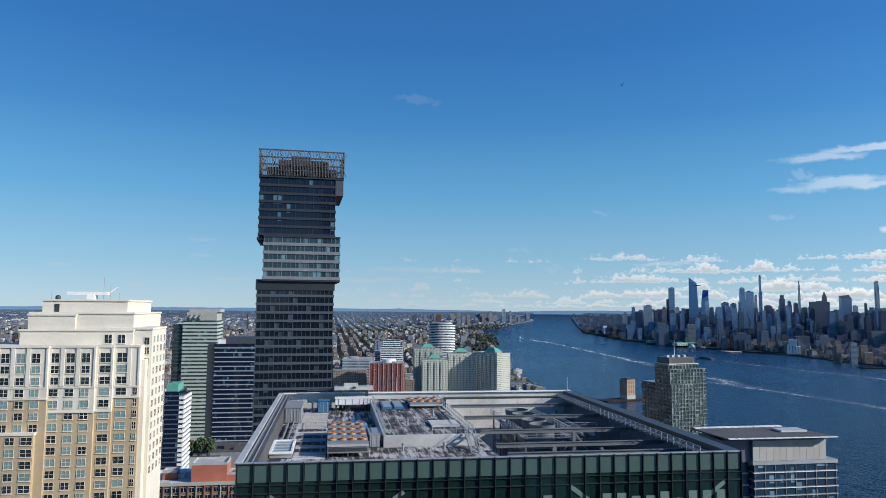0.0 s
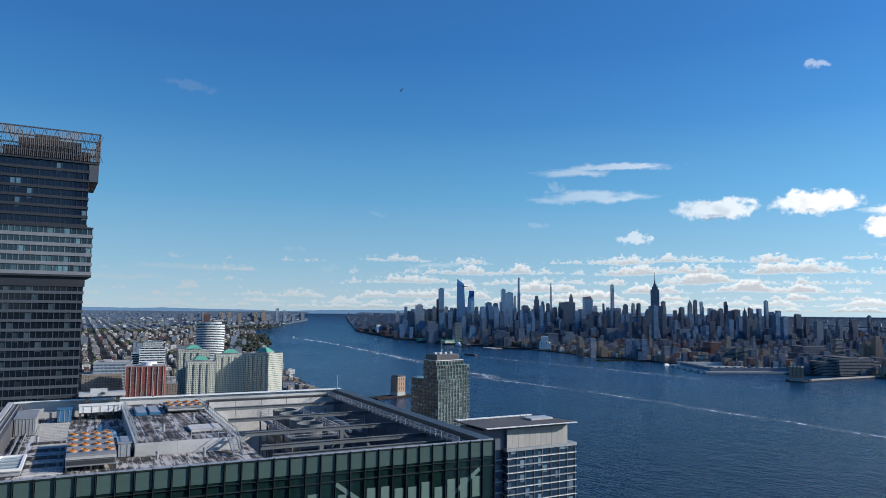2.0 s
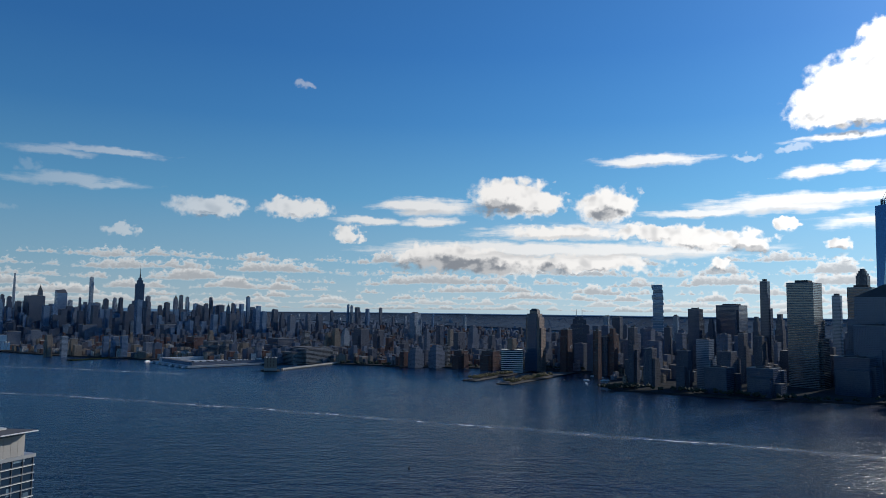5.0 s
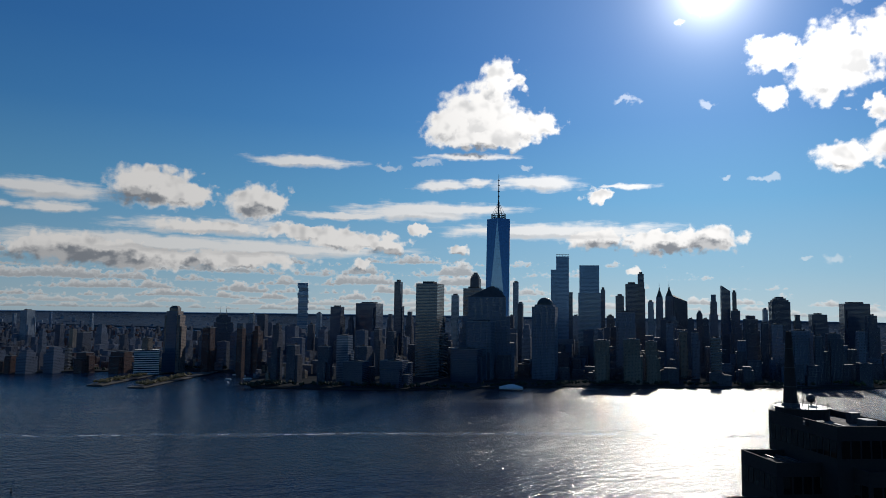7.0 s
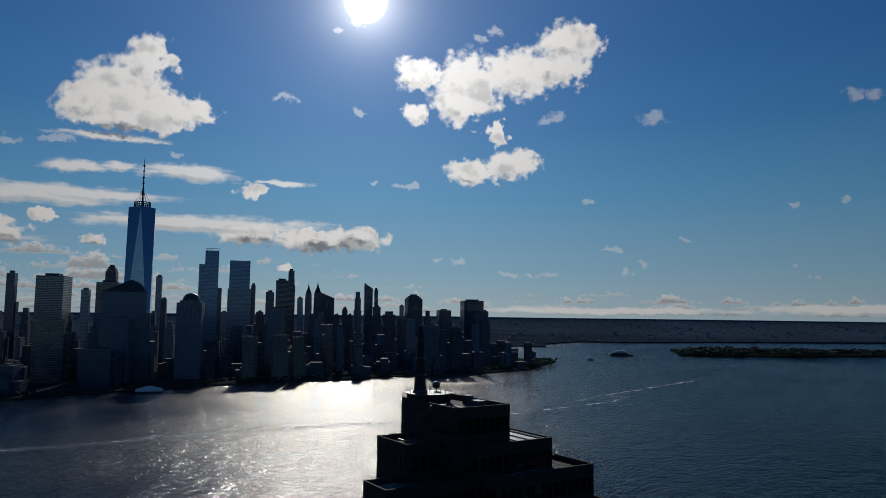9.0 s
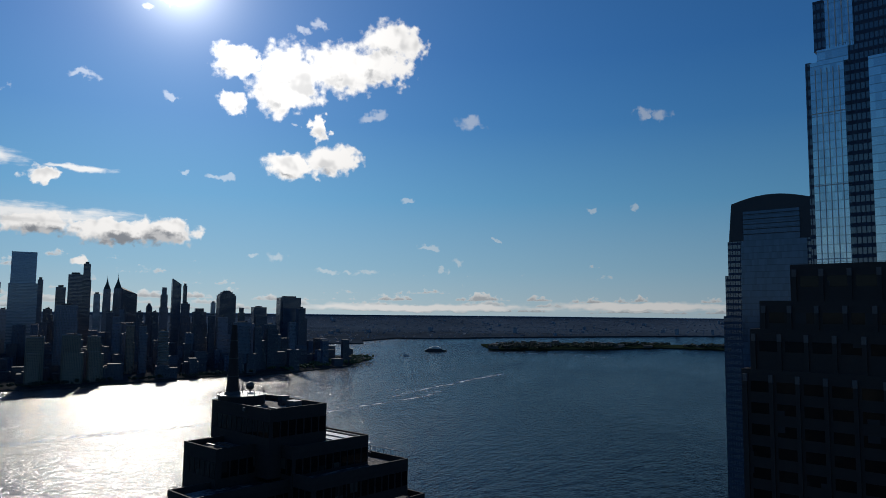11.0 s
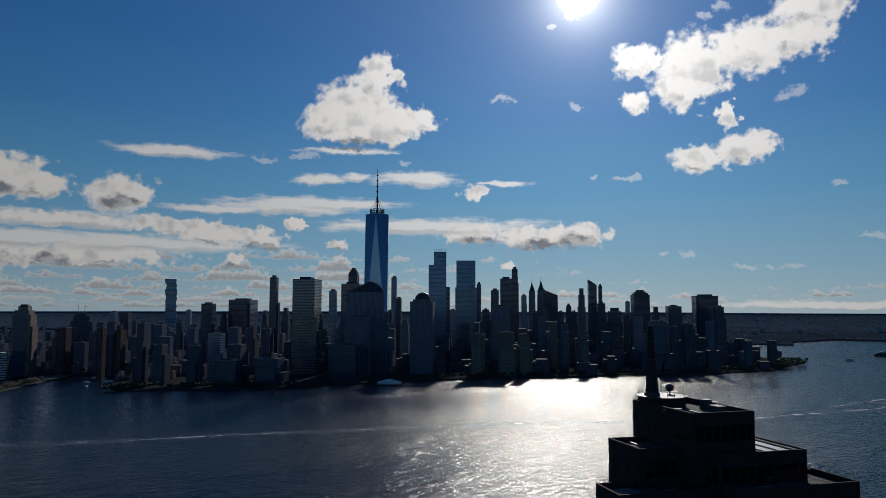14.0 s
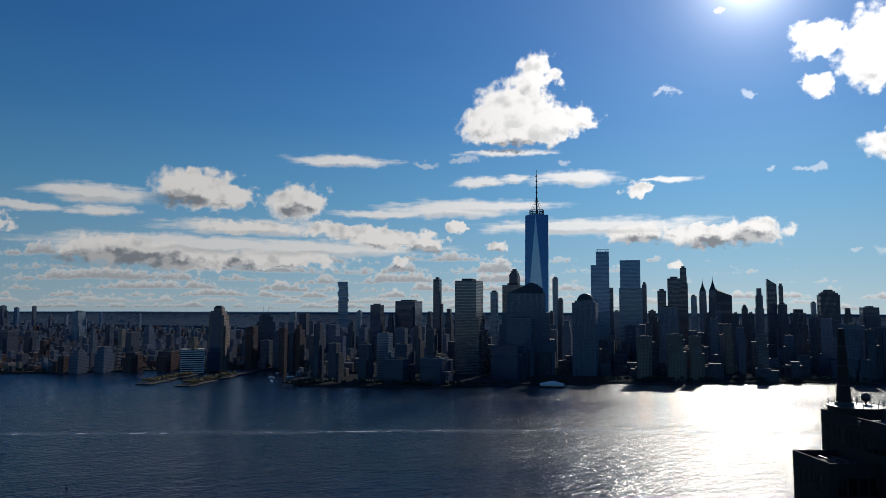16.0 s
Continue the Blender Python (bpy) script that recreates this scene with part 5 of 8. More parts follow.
def fan_bank(u, v, z, cols, rows, du, dv, high, label):
    """Air-cooled chillers: a steel case with a grid of cowled fans on top."""
    t = thing("roof_chiller", on_block(u, v, z), label, "chiller", "chillers on the roof")
    w, d = cols * du, rows * dv
    case = Form().box(0, w, 0, d, 0.55, high)
    case.make("casing", GALV_DULL, t)
    for x in (0.1, w / 2, w - 0.1):
        for y in (0.15, d / 2, d - 0.15):
            Form().box(x - 0.1, x + 0.1, y - 0.1, y + 0.1, 0, 0.55).make("foot", STEEL_DARK, t)
    Form().box(0.15, w - 0.15, -0.06, -0.004, 0.75, high - 0.6).make("coil", STEEL_DARK, t)
    Form().box(0, w, -0.12, -0.004, high - 0.45, high - 0.2).make("front_rail", COPING, t)
    r = min(du, dv) * 0.43
    cowl, blade, hub = Form(), Form(), Form()
    n = 16
    ring = lambda q: [(q * math.cos(6.2832 * i / n), q * math.sin(6.2832 * i / n)) for i in range(n)]
    a, b = ring(r), ring(r * 0.9)
    pts = [(x, y, 0) for x, y in a] + [(x, y, 0.12) for x, y in a] + [(x, y, 0.12) for x, y in b] + [(x, y, 0.05) for x, y in b]
    faces = []
    for i in range(n):
        j = (i + 1) % n
        faces += [(i, j, n + j, n + i), (n + i, n + j, 2 * n + j, 2 * n + i), (2 * n + i, 2 * n + j, 3 * n + j, 3 * n + i)]
    cowl = Form().solid(pts, faces).mesh("cowl", GALV_DULL)
    for i in range(6):
        e = 6.2832 * i / 6
        blade.solid([(0.1 * math.cos(e), 0.1 * math.sin(e), 0.26), (r * .9 * math.cos(e), r * .9 * math.sin(e), 0.3), (r * .9 * math.cos(e + .9), r * .9 * math.sin(e + .9), 0.2), (0.1 * math.cos(e + .9), 0.1 * math.sin(e + .9), 0.22)], [(0, 1, 2, 3)])
    blade.cyl(0, 0, 0.1, 0.27, r * 0.93, r * 0.3, 16)
    blade = blade.mesh("fan_guard", ORANGE)
    hub = Form().cyl(0, 0, 0.02, 0.38, r * 0.16, n=10).mesh("hub", STEEL_DARK)
    for i in range(cols):
        for j in range(rows):
            o = new("fan", cowl)
            o.parent, o.location = t, ((i + 0.5) * du, (j + 0.5) * dv, high + 0.004)
            for nm, me in (("fan_guard", blade), ("hub", hub)):
                c = new(nm, me)
                c.parent = o
    return t


fan_bank(8.4, 13.6, 147.55, 4, 4, 1.2, 3.6, 1.75, "grey rooftop chiller with sixteen orange fans on steel feet")
fan_bank(21.0, 41.5, 149.07, 4, 2, 1.3, 3.4, 0.9, "low grey rooftop chiller with eight orange fans")


def platform():
    t = thing("raised_roof_platform", on_block(15.3, 19.0, 147.55), "raised grey roof platform with stained strip surface", "roof platform")
    w, d, h = 11.6, 36.0, 1.5
    Form().box(0, w, 0, d - 0.7, 0, h).make("body", COPING, t)
    for i in range(9):
        Form().box(0.3 + i * 1.22, 1.44 + i * 1.22, 0.3, d - 1.2, h + 0.004, h + 0.04).make("roof_strip", DECK_DARK if i % 2 else DECK, t)
    for i in range(5):
        Form().box(0.02 + i * 2.3, 2.3 + i * 2.3, -0.05, -0.004, 0.1, h - 0.1).make("front_panel", COPING, t)
    for x, y in ((1.4, 22), (3.2, 22)):
        Form().box(x, x + 1.5, y, y + 7.0, h + 0.05, h + 0.45).make("skylight", BLUE_STEEL, t)
        Form().box(x + 0.12, x + 1.38, y + 0.3, y + 6.7, h + 0.45, h + 0.5).make("skylight_pane", GALV, t)
    Form().box(6.8, 10.6, 5.2, 9.4, h + 0.05, h + 0.32).make("curb", MEMBRANE, t)


platform()


def roof_box(name, u, v, z, w, d, h, mat, label, category, lid=True, ribs=0, stand=0.0):
    t = thing(name, on_block(u, v, z), label, category)
    if stand:
        for x in (0.15, w / 2, w - 0.15):
            for y in (0.3, d - 0.3):
                Form().box(x - 0.12, x + 0.12, y - 0.12, y + 0.12, 0, stand).make("stand_leg", STEEL_DARK, t)
    Form().box(0, w, 0, d, stand + 0.12, h).make("body", mat, t)
    Form().box(-0.06, w + 0.06, -0.06, d + 0.06, stand, stand + 0.118).make("curb", STEEL_DARK, t)
    if lid:
        Form().box(-0.1, w + 0.1, -0.1, d + 0.1, h + 0.003, h + 0.1).make("lid", mat, t)
    for i in range(ribs):
        x = w * (i + 0.5) / ribs
        Form().box(x - 0.04, x + 0.04, -0.05, -0.003, stand + 0.15, h - 0.05).make("rib", GALV, t)
    return t


roof_box("air_handler", 9.4, 50.2, 147.55, 4.6, 2.2, 2.1, WHITE, "long white rooftop air handler on a stand", "air handler", ribs=4, stand=1.0)
roof_box("air_handler", 14.2, 50.2, 147.55, 1.1, 2.2, 2.1, WHITE, "short white rooftop air handler on a stand", "air handler", ribs=1, stand=1.0)
roof_box("plant_cabinet", 1.9, 38.5, 147.55, 2.4, 8.0, 2.3, GALV_DULL, "grey louvred plant cabinet on the roof", "cabinet", ribs=6)
roof_box("plant_cabinet", 6.6, 49.0, 147.55, 1.8, 2.0, 1.9, BLUE_STEEL, "dark blue plant cabinet on the roof", "cabinet", ribs=3)
roof_box("roof_hatch", 1.9, 13.8, 147.55, 2.5, 7.5, 0.5, GALV, "low pale metal roof hatch", "hatch", ribs=0)
t = thing("skylight", on_block(1.9, 13.8, 148.16), "pale blue roof skylight in a white frame", "skylight")
Form().ring(-0.1, 2.6, -0.1, 7.6, 0, 0.22, 0.28).make("frame", WHITE, t)
Form().box(0.2, 2.3, 0.2, 7.3, 0.02, 0.08).make("pane", G_SKY, t)
for i in range(3):
    Form().box(0.2, 2.3, 1.9 + i * 1.8, 1.98 + i * 1.8, 0.085, 0.16).make("glazing_bar", COPING, t)
for i, (u, v) in enumerate(((4.9, 33.0), (9.0, 31.0), (10.4, 33.5), (19.0, 26.0), (23.5, 33.0), (5.6, 52.0), (17.5, 16.4), (22.5, 15.8))):
    t = thing("roof_vent_pipe", on_block(u, v, 149.1 if 15 < u < 27 and v > 19 else 147.6), "short grey vent pipe on the roof", "vent pipe", "vent pipes on the roof")
    Form().cyl(0, 0, 0, 0.7 + 0.15 * (i % 3), 0.14, n=10).make("pipe", GALV, t)
    Form().cyl(0, 0, 0.75 + 0.15 * (i % 3), 0.95 + 0.15 * (i % 3), 0.26, 0.1, 10).make("cap", GALV_DULL, t)
for u, v, n in ((9.2, 33.0, 7), (9.2, 35.2, 7), (9.2, 37.4, 7)):
    t = thing("pipe_run", on_block(u, v, 147.6), "low run of grey pipe on feet", "pipe", "pipe runs behind the chiller")
    Form().bar((0, 0, 0.35), (4.6, 0, 0.35), 0.2).make("pipe", BLUE_STEEL if n % 2 == 0 else GALV_DULL, t)
    for k in range(3):
        Form().box(0.4 + k * 1.8, 0.6 + k * 1.8, -0.12, 0.12, 0, 0.25).make("foot", STEEL_DARK, t)
roof_box("filter_box", 13.6, 19.2, 147.55, 1.3, 4.5, 1.6, GALV, "grey metal filter box", "filter box", ribs=2)
for i in range(5):
    t = thing("paver_walk", on_block(4.6 + i * 0.74, 14, 147.6), "row of pale roof pavers", "pavers", "paver rows on the roof")
    row = Form().box(0, 0.66, 0, 0.66, 0, 0.05).mesh("paver", PAVER)
    for j in range(26):
        o = new("paver", row)
        o.parent, o.location = t, (0, j * 1.3, 0)
# shadows cast across the pavers, laid as four dark strips
for v in (17.0, 21.5, 26.0, 31.0):
    t = thing("roof_strip", on_block(4.4, v, 147.66), "dark strip in place of a cast shadow on the pavers", "roof strip", "dark strips on the roof")
    Form().box(0, 3.7, 0, 1.8, 0, 0.03).make("strip", DECK_DARK, t)
for u, v, d in ((1.3, 22, 16), (2.6, 24, 13), (3.3, 20, 34)):
    t = thing("roof_pipe", on_block(u, v, 147.56), "thin grey pipe on roof blocks", "pipe", "pipes on the roof")
    Form().bar((0, 0, 0.3), (0, d, 0.3), 0.14).make("pipe", GALV, t)
    for j in range(int(d / 3)):
        Form().box(-0.15, 0.15, j * 3 + 0.4, j * 3 + 0.6, 0, 0.23).make("block", STEEL_DARK, t)


def cooling_tower(u, v, label):
    t = thing("cooling_tower", on_block(u, v, 137.4), label, "cooling tower", "round cooling towers")
    Form().box(-2.0, 2.0, -2.0, 2.0, 0.7, 8.6).make("casing", GALV_DULL, t)
    f = Form()
    n = 24
    pts, faces = [], []
    for q, z in ((1.86, 8.62), (1.74, 9.6), (1.9, 11.1), (1.8, 11.1), (1.64, 9.6), (1.7, 8.7)):
        for i in range(n):
            pts.append((q * math.cos(6.2832 * i / n), q * math.sin(6.2832 * i / n), z))
    for k in range(5):
        for i in range(n):
            j = (i + 1) % n
            faces.append((k * n + i, k * n + j, (k + 1) * n + j, (k + 1) * n + i))
    f.solid(pts, faces).make("fan_cowl", GIRDER, t)
    Form().cyl(0, 0, 8.75, 8.8, 1.6, n=24).make("throat", STEEL_DARK, t)
    b = Form()
    for i in range(6):
        b.bar((0, 0, 9.4), (1.5 * math.cos(i * 1.047), 1.5 * math.sin(i * 1.047), 9.4), 0.34, 0.08)
    b.make("fan", STEEL_DARK, t)
    for i in range(5):
        Form().box(-2.06, -2.003, -1.8, 1.8, 1.0 + i * 1.5, 1.9 + i * 1.5).make("louvre", STEEL_DARK, t)
        Form().box(-1.8, 1.8, -2.06, -2.003, 1.0 + i * 1.5, 1.9 + i * 1.5).make("louvre", STEEL_DARK, t)


for v in (29.0, 33.2, 39.0, 43.2):
    cooling_tower(38.8, v, "grey round cooling tower in a row of four" if v < 36 else "grey round cooling tower at the far end of its row")


def service_frame():
    """Steel walkway frame round the cooling towers in the well."""
    t = thing("service_frame", BLOCK, "grey steel walkway frame round the cooling towers", "steel frame")
    us, vs = (35.6, 42.0, 46.4), (26.2, 31.1, 36.0, 41.1, 46.0)
    for u in us:
        for v in vs:
            Form().box(u - 0.1, u + 0.1, v - 0.1, v + 0.1, 138.1, 147.9).make("post", GIRDER, t)
    for z in (143.0, 146.6):
        for v in vs:
            Form().box(us[0], us[-1], v - 0.09, v + 0.09, z, z + 0.2).make("beam", GIRDER, t)
        for u in us:
            Form().box(u - 0.09, u + 0.09, vs[0], vs[-1], z + 0.21, z + 0.4).make("beam", GIRDER, t)
    for a, b in zip(vs, vs[1:]):
        Form().bar((us[0] - 0.12, a, 138.3), (us[0] - 0.12, b, 146.4), 0.12).make("brace", GIRDER, t)
    Form().bar((us[0], vs[0] - 0.12, 138.3), (us[1], vs[0] - 0.12, 146.4), 0.12).make("brace", GIRDER, t)
    for u0, u1, v0, v1 in ((35.2, 36.1, 25.6, 46.6), (41.5, 42.4, 25.6, 46.6), (36.1, 41.5, 25.6, 26.4), (36.1, 41.5, 45.8, 46.6)):
        Form().box(u0, u1, v0, v1, 147.003, 147.07).make("walkway", GALV_DULL, t)
    for u0, v0, u1, v1 in ((35.2, 25.6, 35.2, 46.6), (42.4, 25.6, 42.4, 46.6), (35.2, 25.6, 42.4, 25.6), (35.2, 46.6, 42.4, 46.6), (42.4, 31.0, 47.8, 31.0)):
        for h in (0.45, 0.8, 1.15):
            Form().bar((u0, v0, 147.07 + h), (u1, v1, 147.07 + h), 0.06).make("rail", GALV, t)
        n = max(2, int(math.hypot(u1 - u0, v1 - v0) / 1.5))
        for i in range(n + 1):
            x, y = u0 + (u1 - u0) * i / n, v0 + (v1 - v0) * i / n
            Form().box(x - 0.03, x + 0.03, y - 0.03, y + 0.03, 147.07, 148.25).make("rail_post", GALV, t)
    for x in (44.0, 45.6):
        Form().bar((x, 26.4, 147.3), (x, 45.6, 147.3), 0.35).make("pipe", GALV, t)


service_frame()


def gantry():
    t = thing("steel_stair", on_block(25.6, 14.5, 147.55), "grey steel stair climbing onto the platform", "stair")
    for x in (0, 1.0):
        Form().bar((x, 0, 0.1), (x, 4.3, 1.6), 0.1, 0.25).make("stringer", GALV, t)
        Form().bar((x, 0, 1.1), (x, 4.3, 2.7), 0.07).make("handrail", GALV, t)
        for y in (0, 2.1, 4.3):
            Form().box(x - .04, x + .04, y - .04, y + .04, 0.1 + y * 0.35, 1.2 + y * 0.37).make("post", GALV, t)
    for i in range(8):
        Form().box(0.05, 0.95, 0.3 + i * 0.5, 0.6 + i * 0.5, 0.2 + i * 0.18, 0.24 + i * 0.18).make("tread", GALV, t)


gantry()
t = thing("blue_pump", on_block(12.5, 29.0, 147.55), "blue painted pump with bent pipe", "pump")
Form().ball(0.6, 0.6, 0.9, 0.75).make("casing", BLUE_STEEL, t)
Form().bar((0.6, 0.6, 0.3), (0.6, 5.5, 0.3), 0.5).make("pipe", BLUE_STEEL, t)
Form().bar((-0.6, 4.5, 0.0), (-0.6, 4.5, 1.6), 0.5).make("riser", BLUE_STEEL, t)
Form().box(-0.2, 1.4, -0.2, 1.4, 0, 0.2).make("base", CONCRETE, t)
for u, v, h in ((1.6, 53.0, 3.0), (51.2, 54.2, 2.4), (20.0, 54.5, 2.6)):
    t = thing("roof_mast", on_block(u, v, 150.15 if v > 53.5 else 147.55), "thin steel lightning mast", "mast", "thin masts on the roof")
    Form().cyl(0, 0, 0, h, 0.06, 0.03, 6).make("pole", STEEL, t)
    Form().box(-.15, .15, -.15, .15, 0, 0.06).make("foot", STEEL, t)
# window-cleaning crane and its white housing on the far edge
t = thing("roof_crane", on_block(9.2, 53.4, 148.1), "white roof crane housing with a dark jib", "crane")
for x in (0.9, 5.3):
    Form().box(x, x + 0.5, -0.5, 0.5, -0.55, 2.7).make("base_post", STEEL_DARK, t)
Form().box(0, 6.6, -0.9, 0.9, 2.703, 3.3).make("housing", COPING, t)
Form().box(1.6, 4.0, -0.6, 0.6, 3.303, 3.8).make("upper_housing", COPING, t)
Form().bar((-4.6, 0, 2.7), (0.2, 0, 2.9), 0.5, 0.4).make("jib", STEEL_DARK, t)
Form().cyl(3.4, -0.95, 3.0, 3.3, 0.3, n=12).make("drum", STEEL_DARK, t)

# ---------------------------------------------------------------- near bank: towers round it
DARK_METAL = surface("dark_bronze_metal", (0.024, 0.029, 0.038), 0.6, metal=0.2, grain=0.3, amount=0.2)
SILVER = surface("pale_aluminium", (0.42, 0.44, 0.46), 0.45, metal=0.35, grain=0.3, amount=0.15)
BAND_METAL = surface("weathered_grey_band", (0.060, 0.074, 0.094), 0.6, metal=0.1, grain=0.3, amount=0.2)
SILVER_DIM = surface("dull_aluminium", (0.19, 0.205, 0.225), 0.55, metal=0.2, grain=0.3, amount=0.15)
GREY_METAL = surface("mid_grey_metal", (0.075, 0.082, 0.095), 0.5, metal=0.3, grain=0.3, amount=0.2)


def window_glass(name, dark, light, share, pu=1.5, pv=2.9, rough=0.06, ior=1.9, spec=0.5):
    """Glass where single panes differ: some with blinds, some open to a lit room."""
    mat, k, b = material(name)
    s = k.put("ShaderNodeSeparateXYZ", (k.put("ShaderNodeUVMap").outputs[0],)).outputs
    cell = k.put("ShaderNodeTexWhiteNoise", (k.put("ShaderNodeCombineXYZ", (k.m("FLOOR", k.m("DIVIDE", s[0], pu)), k.m("FLOOR", k.m("DIVIDE", s[1], pv)), 1.7)).outputs[0],)).outputs[0]
    f = k.ramp(cell, 1.0 - share, 1.0)
    mat.node_tree.links.new(k.mix(f, tuple(dark), tuple(light)), b.inputs["Base Color"])
    mat.node_tree.links.new(k.m("ADD", rough, k.m("MULTIPLY", f, 0.3)), b.inputs["Roughness"])
    b.inputs["IOR"].default_value = ior
    b.inputs["Specular IOR Level"].default_value = spec
    return mat


G_NAVY = window_glass("navy_window_glass", (0.007, 0.014, 0.034), (0.08, 0.16, 0.22), 0.10, ior=1.5, spec=0.3)
G_TEAL = window_glass("teal_window_glass", (0.016, 0.036, 0.05), (0.12, 0.24, 0.28), 0.25, ior=1.6, spec=0.4)
G_SMOKE = window_glass("smoke_window_glass", (0.007, 0.013, 0.021), (0.05, 0.08, 0.10), 0.16, ior=1.5, spec=0.3)


def banded_front(t, x0, x1, y0, y1, z0, z1, storey, glass, band, share=0.38, bay=1.5, proud=0.35, fins=True, name="storey"):
    """Storeys of ribbon windows between proud spandrel bands, with mullions; each storey's band, glass and mullions are parts."""
    n = max(1, int(round((z1 - z0) / storey)))
    h = (z1 - z0) / n
    Form().box(x0, x1, y0, y1, z0, z1).make("window_body", glass, t)
    p = proud
    ring = Form().ring(x0 - p, x1 + p, y0 - p, y1 + p, 0, h * share, p - 0.004)
    ring = ring.mesh("spandrel_band", band)
    post = Form()
    if fins:
        for i in range(int((x1 - x0) / bay) + 1):
            x = x0 + i * bay
            q = 0.09 if i % 4 == 0 else 0.05
            post.box(x - q, x + q, y0 - 0.14, y0 - 0.003, h * share + 0.003, h - 0.003)
        for i in range(int((y1 - y0) / bay) + 1):
            y = y0 + i * bay
            for xx in ((x0 - 0.14, x0 - 0.003), (x1 + 0.003, x1 + 0.14)):
                post.box(xx[0], xx[1], y - 0.07, y + 0.07, h * share + 0.003, h - 0.003)
        post = post.mesh("mullion_grid", band)
    for i in range(n):
        o = new("spandrel_band", ring)
        o.parent, o.location = t, (0, 0, z0 + i * h)
        if fins:
            o = tagged(new("mullion_grid", post), kind="stuff")
            o.parent, o.location = t, (0, 0, z0 + i * h)


def shifted_tower():
    t = thing("shifted_box_tower", pose(-62.4, 237.0, 0, 0, 0, 11.5), "tall dark tower of shifted boxes with a lattice crown", "tower")
    banded_front(t, 0, 25.4, 0, 24, 100, 174.0, 2.87, G_SMOKE, BAND_METAL, 0.3)
    Form().box(0.5, 25, 0.5, 23.5, 3, 100).make("lower_body", F_DARK, t)
    Form().box(-0.5, 25.9, -0.4, 24, 170.6, 174.15).make("joint_band", DARK_METAL, t)
    banded_front(t, 1.9, 27.2, -0.9, 24, 174.2, 188.6, 2.88, G_TEAL, SILVER_DIM, 0.36)
    Form().box(1.6, 27.5, -1.3, 24, 188.6, 189.1).make("ledge", DARK_METAL, t)
    Form().box(1.6, 27.6, -1.3, 24, 173.6, 174.19).make("soffit", DARK_METAL, t)
    banded_front(t, 0, 25.4, 0, 24, 189.1, 209.0, 2.84, G_NAVY, DARK_METAL, 0.3)
    Form().box(-0.6, 25.6, -0.5, 24, 187.6, 188.59).make("soffit", DARK_METAL, t)
    Form().box(25.5, 28.2, -0.3, 24, 203.6, 209.2).make("side_box", GREY_METAL, t)
    Form().box(-0.5, 28.3, -0.6, 24.4, 209.2, 209.9).make("crown_base", DARK_METAL, t)
    # lattice crown round the plant
    Form().box(2, 26, 3, 21, 209.9, 213.4).make("plant_floor", DARK_METAL, t)
    Form().box(6, 23, 4, 20, 213.4, 216.4).make("plant_room", DARK_METAL, t)
    Form().box(10, 17, 5, 12, 216.003, 218.0).make("plant_room_upper", GREY_METAL, t)
    crown = surface("brownish_crown_steel", (0.15, 0.135, 0.125), 0.5, metal=0.3, grain=0.3, amount=0.2)
    fin = Form().box(-0.11, 0.11, -0.45, 0.1, 0, 8.9).mesh("crown_fin", crown)
    thin_fin = Form().box(-0.06, 0.06, -0.3, 0.05, 0, 8.7).mesh("crown_fin", crown)
    for i in range(55):
        for y in (-0.5, 24.3):
            o = new("crown_fin", thin_fin if i % 2 else fin)
            o.parent, o.location = t, (-0.4 + i * 0.5315, y, 209.9)
    side = Form().box(-0.1, 0.1, -0.11, 0.11, 0, 8.9).mesh("crown_fin", crown)
    for i in range(30):
        for x in (-0.45, 28.25):
            o = new("crown_fin", side)
            o.parent, o.location = t, (x, 0.4 + i * 0.8, 209.9)
    for z in (211.8, 213.6, 216.2, 218.75):
        r = Form()
        for a, b in (((-0.5, -0.6), (28.3, -0.6)), ((28.3, -0.6), (28.3, 24.4)), ((28.3, 24.4), (-0.5, 24.4)), ((-0.5, 24.4), (-0.5, -0.6))):
            r.bar((*a, z), (*b, z), 0.3 if z < 215 else 0.4)
        r.make("crown_rail", GREY_METAL, t)
    for i in range(9):
        Form().bar((i * 3.3 + 2.8, 0.2, 210), (i * 3.3 - 0.3, 0.2, 218.5), 0.16).make("crown_brace", GREY_METAL, t)
        Form().bar((i * 3.3 - 0.3, -0.35, 210), (i * 3.3 + 2.8, -0.35, 218.5), 0.12).make("crown_brace", GREY_METAL, t)
        Form().bar((i * 3.3 - 0.3, 24.1, 210), (i * 3.3 + 2.8, 24.1, 218.5), 0.12).make("crown_brace", GREY_METAL, t)
    Form().cyl(21, 8, 216, 221, 0.1, 0.04, 6).make("mast", WHITE, t)


shifted_tower()

CREAM = surface("cream_precast_panel", (0.66, 0.615, 0.52), 0.85, grain=0.25, amount=0.1, stain=0.14)
TANBRICK = surface("tan_brick", (0.46, 0.362, 0.23), 0.9, grain=0.5, amount=0.22, stain=0.16)
W_FRAME = surface("cream_window_frame", (0.60, 0.56, 0.47), 0.7, grain=0.6, amount=0.1)
W_GLASS = surface("window_glass_dark", (0.02, 0.03, 0.035), 0.06, amount=0.9, bump=0, ior=1.8)
W_TEAL = surface("window_glass_with_pale_blind", (0.19, 0.30, 0.29), 0.2, amount=0.5, bump=0, ior=1.7)


